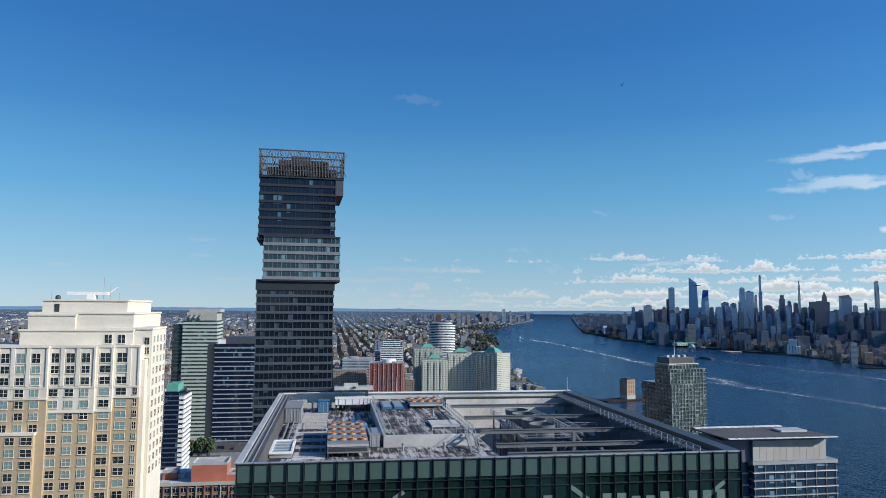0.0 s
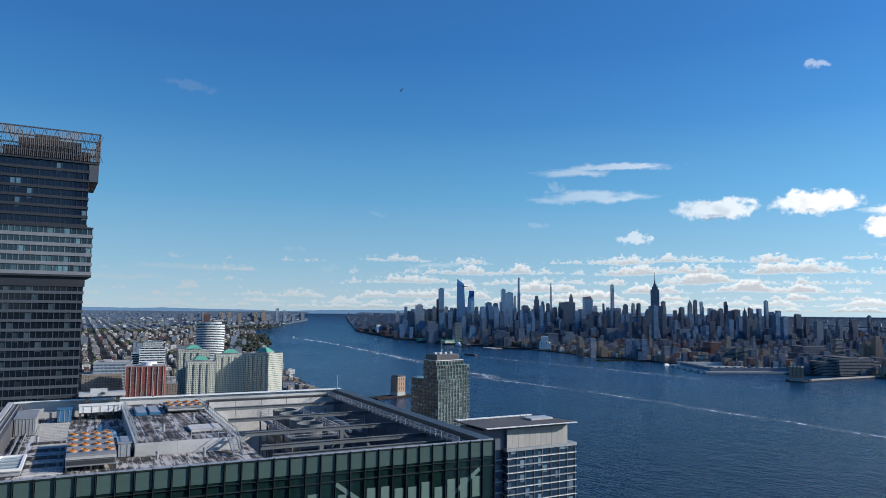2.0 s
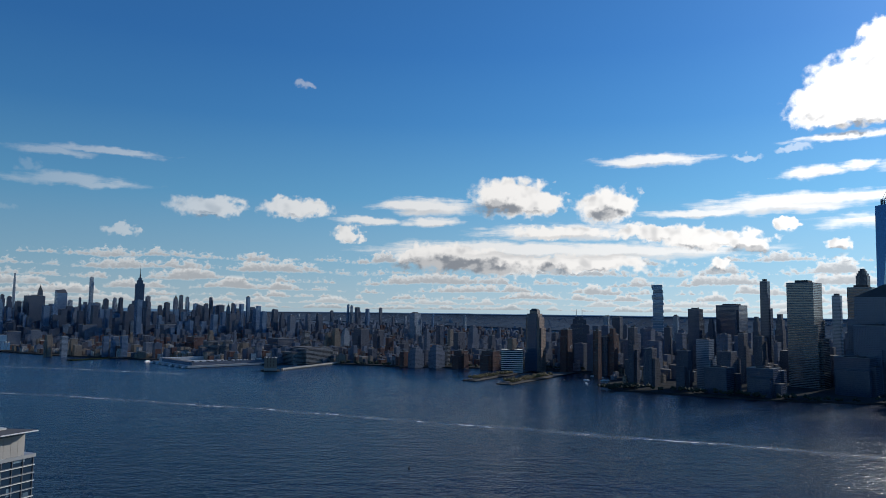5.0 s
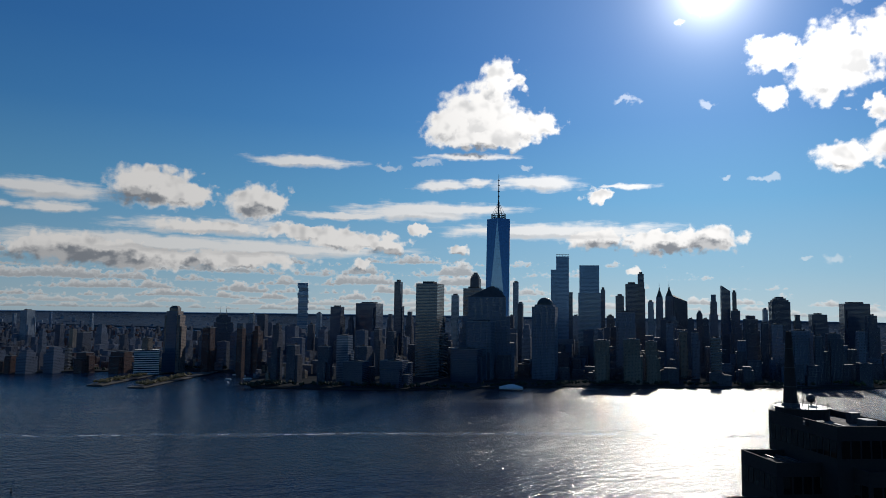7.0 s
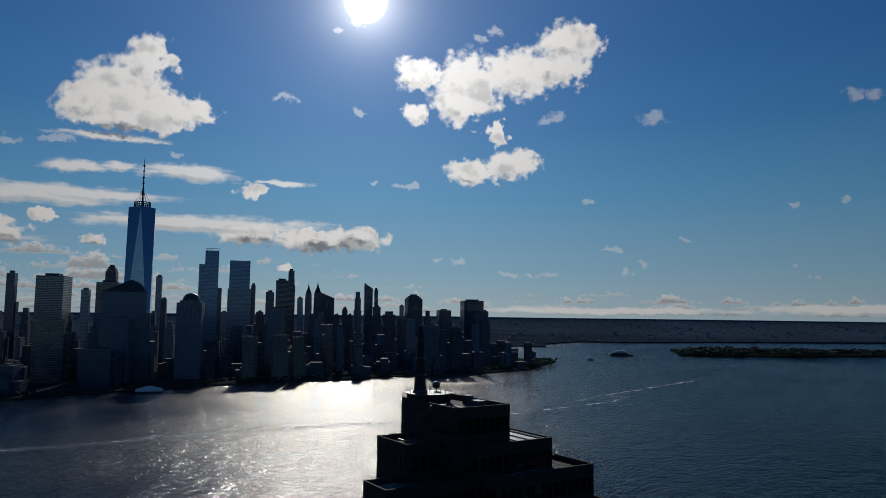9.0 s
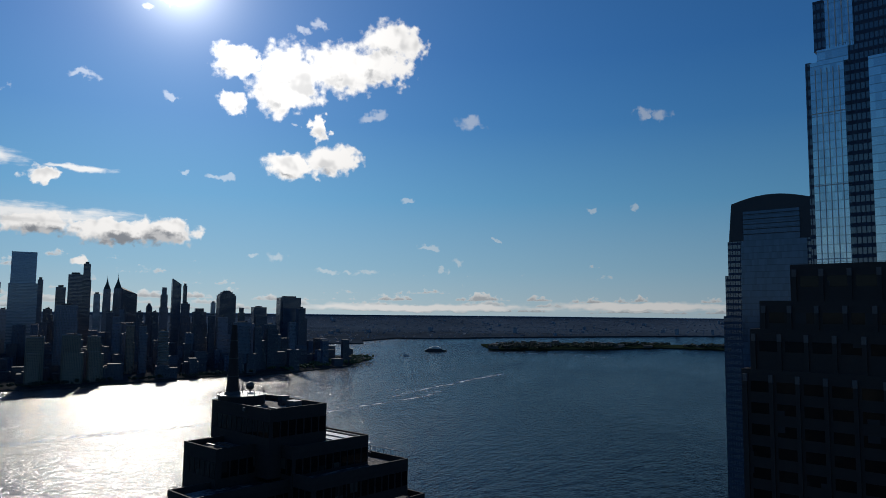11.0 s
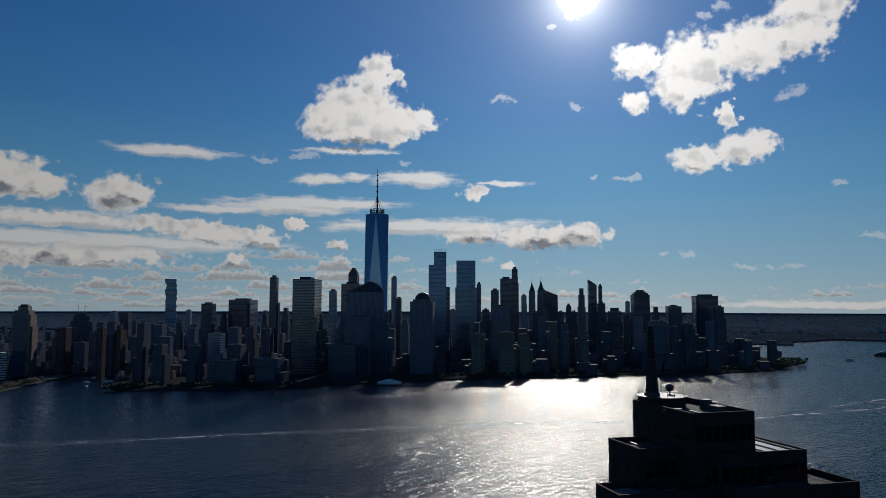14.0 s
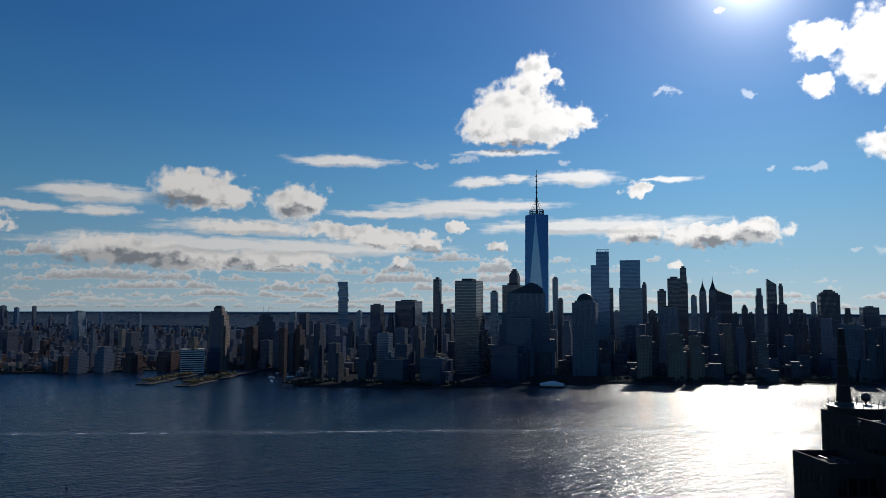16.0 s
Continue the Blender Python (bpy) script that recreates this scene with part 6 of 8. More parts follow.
def cream_tower():
    """Stepped apartment tower: cream top storeys over tan brick, with single windows. Local x runs to the left along the front."""
    t = thing("cream_apartment_tower", pose(-66.0, 156.7, 0, 0, 0, 8.7), "cream and tan stepped apartment tower with many windows", "apartment tower")
    st, top, split = 2.455, 155.8, 145.0
    bays = ((-5.9, -0.5, -0.3), (-9.3, -5.9, -1.0), (-18.6, -9.3, -1.7), (-48.0, -18.6, -2.4))
    columns = (((-4.2, 2.2), (-1.3, 0.9)), ((-7.5, 2.2),), ((-17.55, 1.9), (-14.35, 1.75), (-11.25, 1.75)), ((-21.0, 1.75), (-24.02, 1.75), (-27.07, 1.75), (-30.1, 1.75), (-33.2, 1.75)))
    for i, (a, b, y) in enumerate(bays):
        low = split - (2.9 if i in (1, 2) else 0)
        Form().box(a, b, y, 12, 3, low).make("brick_bay", TANBRICK, t)
        Form().box(a, b, y - 0.12, 12, low, top).make("cream_bay", CREAM, t)
        Form().box(a - 0.1, b + 0.12, y - 0.35, 12, top, top + 0.45).make("cornice", CREAM, t)
        Form().box(a, b + 0.1, y - 0.26, y - 0.124, low - 0.2, low + 0.2).make("string_course", CREAM, t)
        Form().box(a, b + 0.1, y - 0.26, y - 0.124, top - 8.6, top - 8.3).make("string_course", CREAM, t)
    Form().box(-48, -20.4, -3.5, -2.404, 3, 137.6).make("brick_bay", TANBRICK, t)
    Form().box(-48, -20.2, -3.7, -2.404, 137.6, 138.1).make("cornice", CREAM, t)
    Form().box(-0.5, 0.3, 0.6, 12, 3, 153.0).make("corner_bay", CREAM, t)
    # wing behind, lit from the river side
    Form().box(-9.0, 1.0, 3.0, 16.0, 3, 159.6).make("cream_wing", CREAM, t)
    Form().box(-9.2, 1.2, 2.7, 16.2, 159.6, 160.0).make("cornice", CREAM, t)
    # stepped roof
    for x0, x1, y0, y1, z0, z1 in ((-26.6, -3.0, 2.5, 30, 156.25, 159.2), (-25.3, -3.4, 4.0, 29, 159.2, 163.0), (-23.6, -5.4, 6.0, 27, 163.0, 165.9), (-25.4, -15.6, 3.4, 14, 159.2, 162.6)):
        Form().box(x0, x1, y0, y1, z0 + 0.003, z1).make("roof_block", CREAM, t)
        Form().box(x0 - 0.25, x1 + 0.25, y0 - 0.25, y1 + 0.25, z1, z1 + 0.4).make("cornice", CREAM, t)
    Form().box(-21.0, -20.0, 5.9, 5.996, 163.4, 165.2).make("roof_door", STEEL_DARK, t)
    Form().box(-20, -11, 10, 11.5, 167.4, 168.1).make("window_cleaning_jib", WHITE, t)
    Form().box(-15.5, -13.8, 9.5, 12, 166.3, 167.397).make("crane_base", WHITE, t)
    Form().bar((-11, 10.7, 167.8), (-9.0, 10.7, 169.2), 0.3).make("crane_arm", WHITE, t)
    for x, h in ((-12.5, 5.5), (-11.0, 3.6), (-24, 2.0), (-9, 1.6)):
        Form().cyl(x, 12, 166.3, 166.3 + h, 0.07, 0.04, 6).make("aerial", STEEL, t)
    Form().ball(-21.5, 9.0, 166.7, 0.6).make("vent_cowl", STEEL_DARK, t)
    # windows
    rnd = random.Random(11)
    made = {}

    def win(x, y, z, w, h=1.6, side=False):
        """One window: a thin frame, its pane, a middle bar and a sill."""
        key = (w, h, side)
        if key not in made:
            turn = (lambda p: (-p[1] + 0.0, p[0], p[2])) if side else (lambda p: p)

            def shape(f):
                f.v = [turn(p) for p in f.v]
                return f

            fr = Form().ring(-w / 2, w / 2, 0, h, 0, 0.1, 0.06)
            fr.v = [turn((px, -pz, py)) for px, py, pz in fr.v]
            gl = shape(Form().box(-w / 2 + 0.06, w / 2 - 0.06, -0.04, 0.0, 0.06, h - 0.06))
            bar = shape(Form().box(-0.035, 0.035, -0.09, -0.042, 0.06, h - 0.06))
            rail = shape(Form().box(-w / 2 + 0.06, w / 2 - 0.06, -0.085, -0.042, h * 0.5 - 0.025, h * 0.5 + 0.025))
            sill = shape(Form().box(-w / 2 - 0.12, w / 2 + 0.12, -0.16, 0.0, -0.14, -0.004))
            made[key] = (fr.mesh("window", W_FRAME), gl.mesh("pane", W_GLASS), gl.mesh("pane", W_TEAL), bar.mesh("mullion", W_FRAME), rail.mesh("meeting_rail", W_FRAME), sill.mesh("sill", CREAM))
        fr, g1, g2, bar, rail, sill = made[key]
        o = new("window", fr)
        o.parent, o.location = t, (x, y, z)
        for nm, me in (("pane", g2 if rnd.random() < 0.4 else g1), ("mullion", bar), ("meeting_rail", rail), ("sill", sill)):
            c = new(nm, me)
            c.parent = o

    for k in range(13):
        h = 2.1 if k == 0 else 1.6
        z = 153.62 - k * st - h / 2
        for i, (a, b, y) in enumerate(bays):
            yy = y - 0.124 if z > split - (2.9 if i in (1, 2) else 0) - 0.9 else y - 0.004
            for x, w in columns[i]:
                if i == 0 and w < 1 and k < 3:
                    continue
                if i == 3 and z < 136.6:
                    continue
                win(x, yy, z, w, h)
        if z < 136.6:
            for x, w in ((-21.7, 2.3), (-24.95, 1.8), (-28.2, 1.8), (-31.4, 1.8)):
                win(x, -3.504, z, w, h)
        for j in range(4):
            win(1.004, 4.8 + j * 3.2, z + 4.0, 1.5, 1.6, True)
        if k < 4:
            win(-0.1, 2.996, z + 3.6, 1.2, 1.7)
    for x in (-8.2, -5.4):
        win(x, 2.496, 156.5, 1.6, 2.0)
    # cream piers between the windows of the top storeys
    for i, (a, b, y) in enumerate(bays):
        xs = sorted(x for x, _ in columns[i])
        for p, q in zip([a - (xs[0] - a)] + xs, xs + [b + (b - xs[-1])]):
            x = (p + q) / 2
            Form().box(max(a, x - 0.4), min(b, x + 0.4), y - 0.3, y - 0.124, 147.6, 155.7).make("pier", CREAM, t)


cream_tower()


def balcony_glass_tower():
    """Residential tower at the water: shaded glass side, sunlit side with slabs and posts."""
    t = thing("glass_apartment_tower", pose(182.9, 564.4, 0, 0, 0, 22.0), "green glass apartment tower with white balcony slabs", "apartment tower")
    G = window_glass("pale_green_window_glass", (0.02, 0.04, 0.036), (0.16, 0.22, 0.20), 0.35, 3.0, 3.0, 0.06, 1.7)
    SLAB_PALE = surface("pale_blue_grey_slab", (0.17, 0.21, 0.23), 0.6, grain=0.3, amount=0.15)
    G_RAIL = surface("pale_green_glass_rail", (0.04, 0.075, 0.08), 0.15, grain=0.2, amount=0.3, bump=0)
    blocks = ((0, 27, 0, 36, 3, 105.5), (0.6, 36, 1.5, 20, 3, 117.0), (0.6, 30, 3, 20, 117.0, 121.0))
    for x0, x1, y0, y1, z0, z1 in blocks:
        Form().box(x0, x1, y0, y1, z0 + 0.003, z1).make("glass_body", G, t)
        n = int((z1 - z0) / 3.0)
        slab = Form().box(x0 - 0.25, x1 + 0.7, y0 - 0.7, y1 + 0.2, 0, 0.3).mesh("floor_slab", SLAB_PALE)
        glass_rail = Form().box(x0 + 0.1, x1 + 0.6, y0 - 0.66, y0 - 0.6, 0.31, 1.3).mesh("balcony_rail", G_RAIL)
        side_rail = Form().box(x0 - 0.22, x0 - 0.16, y0, y1, 0.31, 1.0).mesh("balcony_rail", G_RAIL)
        for i in range(n + 1):
            if z0 + i * 3.0 > 60:
                o = new("floor_slab", slab)
                o.parent, o.location = t, (0, 0, z0 + i * 3.0)
                if i < n:
                    for me in (glass_rail, side_rail):
                        o = new("balcony_rail", me)
                        o.parent, o.location = t, (0, 0, z0 + i * 3.0)
        for i in range(int((x1 + 1) / 3.3)):
            Form().box(i * 3.3 + 0.2, i * 3.3 + 0.36, y0 - 0.75, y0 - 0.003, max(z0, 60), z1).make("post", SILVER, t)
        for i in range(int((y1 - y0) / 4)):
            Form().box(x0 - 0.3, x0 - 0.003, y0 + i * 4, y0 + i * 4 + 0.15, max(z0, 60), z1).make("mullion", GREY_METAL, t)
    Form().box(0.2, 30.5, 2.4, 20.6, 121.0, 121.6).make("roof_slab", COPING, t)
    Form().box(2, 27, 4, 19, 121.6, 126.4).make("penthouse", GREY_METAL, t)
    Form().box(5, 26, 3.9, 3.996, 122.2, 125.8).make("penthouse_window", STEEL_DARK, t)
    Form().cyl(14, 12, 126.4, 140, 0.25, 0.1, 8).make("mast", WHITE, t)
    for x in (4, 9, 15, 21):
        Form().box(x, x + 2.4, 9, 12, 126.403, 128.0).make("roof_unit", GALV, t)


balcony_glass_tower()


def wing_roof_office():
    """Office block beside the glass block: ribbon windows, a pale upper storey and a thin winged roof."""
    t = thing("winged_roof_office", pose(83.3, 191.0, 0, 0, 0, 10.0), "blue banded office block under a thin white winged roof", "office building")
    banded_front(t, 0.3, 25.0, 0, 22, 66, 123.8, 2.05, G_OFFICE, SILVER_DIM, 0.13, 1.6, 0.22, False)
    for i in range(28):
        Form().box(0.0, 25.3, -0.32, -0.224, 66.3 + i * 2.05, 66.48 + i * 2.05).make("white_rail", WHITE if i % 2 else SILVER, t)
    for i in range(9):
        Form().box(0.4 + i * 3.05, 0.52 + i * 3.05, -0.22, -0.004, 66.1, 123.7).make("mullion", SILVER_DIM, t)
    Form().box(0.5, 24.8, 0.3, 21.5, 3, 66).make("lower_body", F_DARK, t)
    Form().box(-5.0, -0.1, 2.0, 20, 3, 124.4).make("side_wing", F_DARK, t)
    for i in range(13):
        Form().box(-5.2, -0.1, 1.7, 1.996, 84 + i * 3.1, 84.25 + i * 3.1).make("side_band", SILVER, t)
    Form().box(-0.1, 25.4, -0.35, 22, 123.8, 124.7).make("ledge", GALV, t)
    m = 2.0
    pan = Form().box(0.03, m - 0.03, -0.1, 0.0, 0, 5.3).mesh("upper_panel", CONCRETE)
    for i in range(11):
        o = new("upper_panel", pan)
        o.parent, o.location = t, (0.2 + i * m, 0.2, 124.75)
    Form().box(0.1, 22.2, 0.21, 12, 124.7, 130.6).make("upper_storey", WELL, t)
    Form().box(-8.0, 0.096, 1.0, 13, 124.4, 130.2).make("upper_side", WELL, t)
    z = lambda x: 130.95
    o = [(-8.5, -1.2), (24.0, -2.2), (19.5, 13.4), (-9.5, 15.0)]
    n = [(x, y, z(x)) for x, y in o] + [(x, y, z(x) + 0.35) for x, y in o]
    Form().solid(n, [(0, 3, 2, 1), (4, 5, 6, 7), (0, 1, 5, 4), (1, 2, 6, 5), (2, 3, 7, 6), (3, 0, 4, 7)]).make("wing_roof", ROOF_DARK, t)
    for k in range(12):
        x = -8.0 + k * 2.66
        q = [(x, -2.2 - k * 0.06), (x + 2.45, -2.25 - k * 0.06), (x + 2.3, -0.6), (x + 0.2, -0.6)]
        n = [(a, b, z(a) + (0.36 if b > 0 else 0.1)) for a, b in q] + [(a, b, z(a) + (0.5 if b > 0 else 0.28)) for a, b in q]
        Form().solid(n, [(0, 3, 2, 1), (4, 5, 6, 7), (0, 1, 5, 4), (1, 2, 6, 5), (2, 3, 7, 6), (3, 0, 4, 7)]).make("sunshade_blade", WHITE, t)
    for k in range(12):
        x = -8.8 + k * 2.3
        Form().box(x, x + 2.0, 13.2, 14.8, z(x) + 0.4, z(x) + 0.6).make("sunshade_blade", WHITE, t)
    Form().box(12, 20, 4.5, 9, z(16) + 0.4, z(16) + 0.9).make("roof_curb", COPING, t)


G_OFFICE = window_glass("bright_office_glass", (0.015, 0.035, 0.065), (0.16, 0.25, 0.32), 0.16, 1.6, 2.05, 0.05, 1.8)
wing_roof_office()


VENT_BRICK = surface("pinkish_brown_brick", (0.33, 0.235, 0.175), 0.9, grain=0.4, amount=0.25, stain=0.25)


def vent_house(x, y, yaw, w, d, h, label, pier):
    t = thing("tunnel_vent_house", pose(x, y, 0, 0, 0, yaw), label, "vent building", "vent houses in the river")
    Form().box(-w / 2, w / 2, -d / 2, d / 2, 2.4, 9).make("stone_base", CONCRETE, t)
    Form().box(-w / 2 + .3, w / 2 - .3, -d / 2 + .3, d / 2 - .3, 9, h).make("brick_shaft", VENT_BRICK, t)
    for i in range(3):
        for j in range(3):
            Form().box(-w / 4 * (i - 1) - 1.2, -w / 4 * (i - 1) + 1.2, -d / 2 + .2, -d / 2 + .296, 13 + j * 8.5, 18.5 + j * 8.5).make("louvre", RUST, t)
    Form().box(-w / 2, w / 2, -d / 2, d / 2, h, h + 1.2).make("cornice", CONCRETE, t)
    for i in range(4):
        for j in range(3):
            Form().box(-w / 2 + 1 + i * w / 4.4, -w / 2 + 4.5 + i * w / 4.4, -d / 2 + 1 + j * d / 3.3, -d / 2 + 5 + j * d / 3.3, h + 1.2, h + 4).make("stack", STEEL_DARK, t)
    p = thing("stone_pier", pose(x, y, 0, 0, 0, yaw), "low dark stone pier under the vent house", "pier")
    Form().box(-pier[0], pier[1], -d * 0.75, d * 0.75, -3, 2.4).make("deck", LAND, p)
    for i in range(int((pier[0] + pier[1]) / 4)):
        Form().cyl(-pier[0] + 2 + i * 4, -d * 0.75 - 0.8, -3, 3.2, 0.6, n=8).make("fender_pile", RUST, p)


vent_house(341, 1299, 28, 20, 20, 36, "tan brick tunnel vent house standing in the river", (62, 26))
vent_house(1344, 1353, -45, 33, 30, 34, "pale brick tunnel vent house off the far bank", (24, 24))
t = thing("causeway", pose(1355, 1335, 0, 0, 0, 8.5), "long low white walkway from bank to vent house", "causeway")
Form().box(14, 300, -4, 4, 3.0, 4.0).make("deck", CONCRETE, t)
for i in range(30):
    Form().box(16 + i * 9.4, 17.5 + i * 9.4, -3.5, 3.5, -3, 3.0).make("pier_leg", CONCRETE, t)
    Form().box(16 + i * 9.4, 24 + i * 9.4, -3.2, 3.2, 4.003, 6.2).make("roof_bay", CONCRETE, t)

# ---------------------------------------------------------------- near bank: dark towers against the sun
BRONZE = surface("dark_granite_cladding", (0.042, 0.038, 0.038), 0.8, grain=0.3, amount=0.3, spec=0.15)
G_BRONZE = window_glass("bronze_window_glass", (0.008, 0.009, 0.010), (0.05, 0.055, 0.05), 0.12, 1.5, 3.9, 0.08, 1.5, 0.3)


def rim(t, x0, x1, y0, y1, z, mat, h=1.0):
    Form().ring(x0, x1, y0, y1, z + 0.003, z + h, 0.3).make("parapet", mat, t)


def stepped_tower():
    """Dark stepped office tower with a drum, a thick mast and a radar ball; local x runs away from the eye."""
    t = thing("stepped_dark_tower", pose(102.7, -47.9, 0, 0, 0, 8.7), "dark stepped office tower with a drum and mast on top", "office tower")
    tiers = ((0, 17, -11.5, -0.45, 139, 148.6), (-2.9, 15, -18.3, -2.8, 136, 143), (3.5, 13.2, -8, 6.4, 136, 143), (-7.5, 12, -23.3, -3.0, 134, 139), (-2, 5.1, -8, 13.0, 133, 138), (-9, 4.6, -26, 12.8, 3, 133.0))
    for x0, x1, y0, y1, z0, z1 in tiers:
        Form().box(x0, x1, y0, y1, z0 + 0.003, z1).make("tier", BRONZE, t)
        Form().box(x0 + .6, x1 - .6, y0 + .6, y1 - .6, z1 + 0.003, z1 + 0.1).make("roof_deck", DECK_DARK, t)
        rim(t, x0, x1, y0, y1, z1, BRONZE)
        for x, nx in ((x0, -1),):
            k = int((y1 - y0) / 1.5)
            for i in range(k):
                if z1 - z0 > 3:
                    Form().box(x - 0.05, x - 0.003, y0 + 0.2 + i * 1.5, y0 + 1.4 + i * 1.5, z1 - 3.4, z1 - 1.0).make("window", G_BRONZE, t)
        k = int((x1 - x0) / 1.5)
        for i in range(k):
            if z1 - z0 > 3:
                Form().box(x0 + 0.2 + i * 1.5, x0 + 1.4 + i * 1.5, y1 + 0.003, y1 + 0.05, z1 - 3.4, z1 - 1.0).make("window", G_BRONZE, t)
                Form().box(x0 + 0.2 + i * 1.5, x0 + 1.4 + i * 1.5, y0 - 0.05, y0 - 0.003, z1 - 3.4, z1 - 1.0).make("window", G_BRONZE, t)
    Form().cyl(14.2, -4.4, 148.703, 150.3, 3.9, n=32).make("drum", BRONZE, t)
    Form().cyl(14.2, -4.4, 150.303, 150.48, 4.1, n=32).make("drum_rim", STEEL_DARK, t)
    for i in range(20):
        b = 6.2832 * i / 20
        Form().cyl(14.2 + 3.8 * math.cos(b), -4.4 + 3.8 * math.sin(b), 150.483, 151.3, 0.04, n=6).make("drum_rail_post", STEEL_DARK, t)
    Form().cyl(14.6, -2.8, 150.483, 162.3, 1.12, 0.42, 16).make("mast", BRONZE, t)
    Form().cyl(14.6, -2.8, 150.484, 151.0, 1.4, 1.25, 16).make("mast_foot", STEEL_DARK, t)
    for z in (153.5, 156.5, 159.5):
        Form().cyl(14.6, -2.8, z, z + 0.15, 1.14 - (z - 150.5) * 0.056, n=16).make("mast_collar", STEEL_DARK, t)
    Form().cyl(15.6, -6.9, 150.483, 150.9, 0.12, n=8).make("radar_stand", STEEL_DARK, t)
    Form().ball(15.6, -6.9, 151.55, 0.72, n=18, m=12).make("radar_ball", STEEL_DARK, t)
    Form().cyl(15.0, -5.0, 150.483, 153.4, 0.06, 0.03, 6).make("aerial", STEEL_DARK, t)
    Form().cyl(14.4, -4.0, 150.483, 152.6, 0.05, 0.03, 6).make("aerial", STEEL_DARK, t)
    # roof clutter: ducts, hatches and rails on the terraces
    for x, y, w, d, h in ((4, -9.5, 2.2, 1.6, 1.1), (8, -9.8, 1.4, 1.4, 1.6), (2.2, -4.0, 3.0, 0.5, 0.5), (6.5, -3.2, 0.6, 3.2, 0.6)):
        Form().box(x, x + w, y, y + d, 148.71, 148.7 + h).make("roof_unit", GREY_METAL, t)
    for y in (-17.6, -14.6, -12.0):
        Form().box(-2.2, 8.4, y, y + 0.25, 143.62, 143.8).make("glazing_bar", STEEL, t)
    for i in range(9):
        Form().box(-7.0 + i * 1.7, -6.95 + i * 1.7, -22.9, -22.85, 140.0, 141.0).make("terrace_rail_post", STEEL, t)
    Form().bar((-7.0, -22.88, 141.0), (7.0, -22.88, 141.0), 0.08).make("terrace_rail", STEEL, t)
    Form().box(10.5, 11.0, -10.8, -10.4, 148.7, 150.0).make("roof_vent", STEEL_DARK, t)
    Form().box(-2.4, 8.0, -16.8, -11.4, 143.1, 143.6).make("glass_roof", GALV, t)
    Form().box(3, 6, -21.4, -19.5, 139.1, 141.4).make("roof_unit", GREY_METAL, t)
    Form().bar((0, -21.5, 140.2), (9, -21.5, 140.2), 0.12).make("roof_rail", STEEL, t)
    for y in (2.0, 3.6, 5.2):
        Form().bar((6.0, y, 143.5), (11, y, 143.5), 0.25).make("roof_pipe", STEEL_DARK, t)


stepped_tower()


def curved_top_tower():
    t = thing("curved_top_tower", pose(233.0, -431.2, 0, 0, 0, 8.7), "dark glass tower narrowing to a gently curved top", "office tower")
    G = glass_sheet("dim_blue_tower_glass", (0.075, 0.12, 0.19), 0.6, 0.1, 4.0, 1.5)
    D = surface("dark_frame_panels", (0.03, 0.035, 0.045), 0.45, grain=0.1)
    steps = ((4.5, 3, 164), (3.2, 164, 190), (1.5, 190, 212))
    for e, z0, z1 in steps:
        Form().box(-64 - e, e, -40 - e, e * 0.6, z0 + 0.003, z1).make("shaft", F_DARK, t)
        Form().box(-46, -7, e * 0.6 + 0.004, e * 0.6 + 0.4, z0 + 0.01, z1).make("glass_bay", G, t)
    n = 12
    front = [(-62 + 61 * i / n, 236.5 + 4.6 * math.sin(math.pi * min(1, 1.25 * (n - i) / n)) ** 0.9) for i in range(n + 1)]
    pts = [(-64, 0, 212), (1.0, 0, 212)] + [(x, 0, z) for x, z in reversed(front)]
    back = [(x, -38, z) for x, _, z in pts]
    m = len(pts)
    Form().solid(pts + back, [tuple(reversed(range(m))), tuple(range(m, 2 * m))] + [(i, (i + 1) % m, m + (i + 1) % m, m + i) for i in range(m)]).make("curved_head", D, t)
    Form().box(-42, -8.5, 0.004, 0.4, 212.01, 231).make("glass_bay", G, t)
    for i in range(5):
        Form().box(-42, -8.5, 0.404, 0.7, 216 + i * 3.2, 216.5 + i * 3.2).make("louvre", D, t)
    Form().box(-62, -52, 0.004, 0.4, 190, 226).make("glass_bay", G, t)
    Form().cyl(-48, -12, 240.5, 249, 0.25, 0.1, 6).make("mast", STEEL_DARK, t)


curved_top_tower()


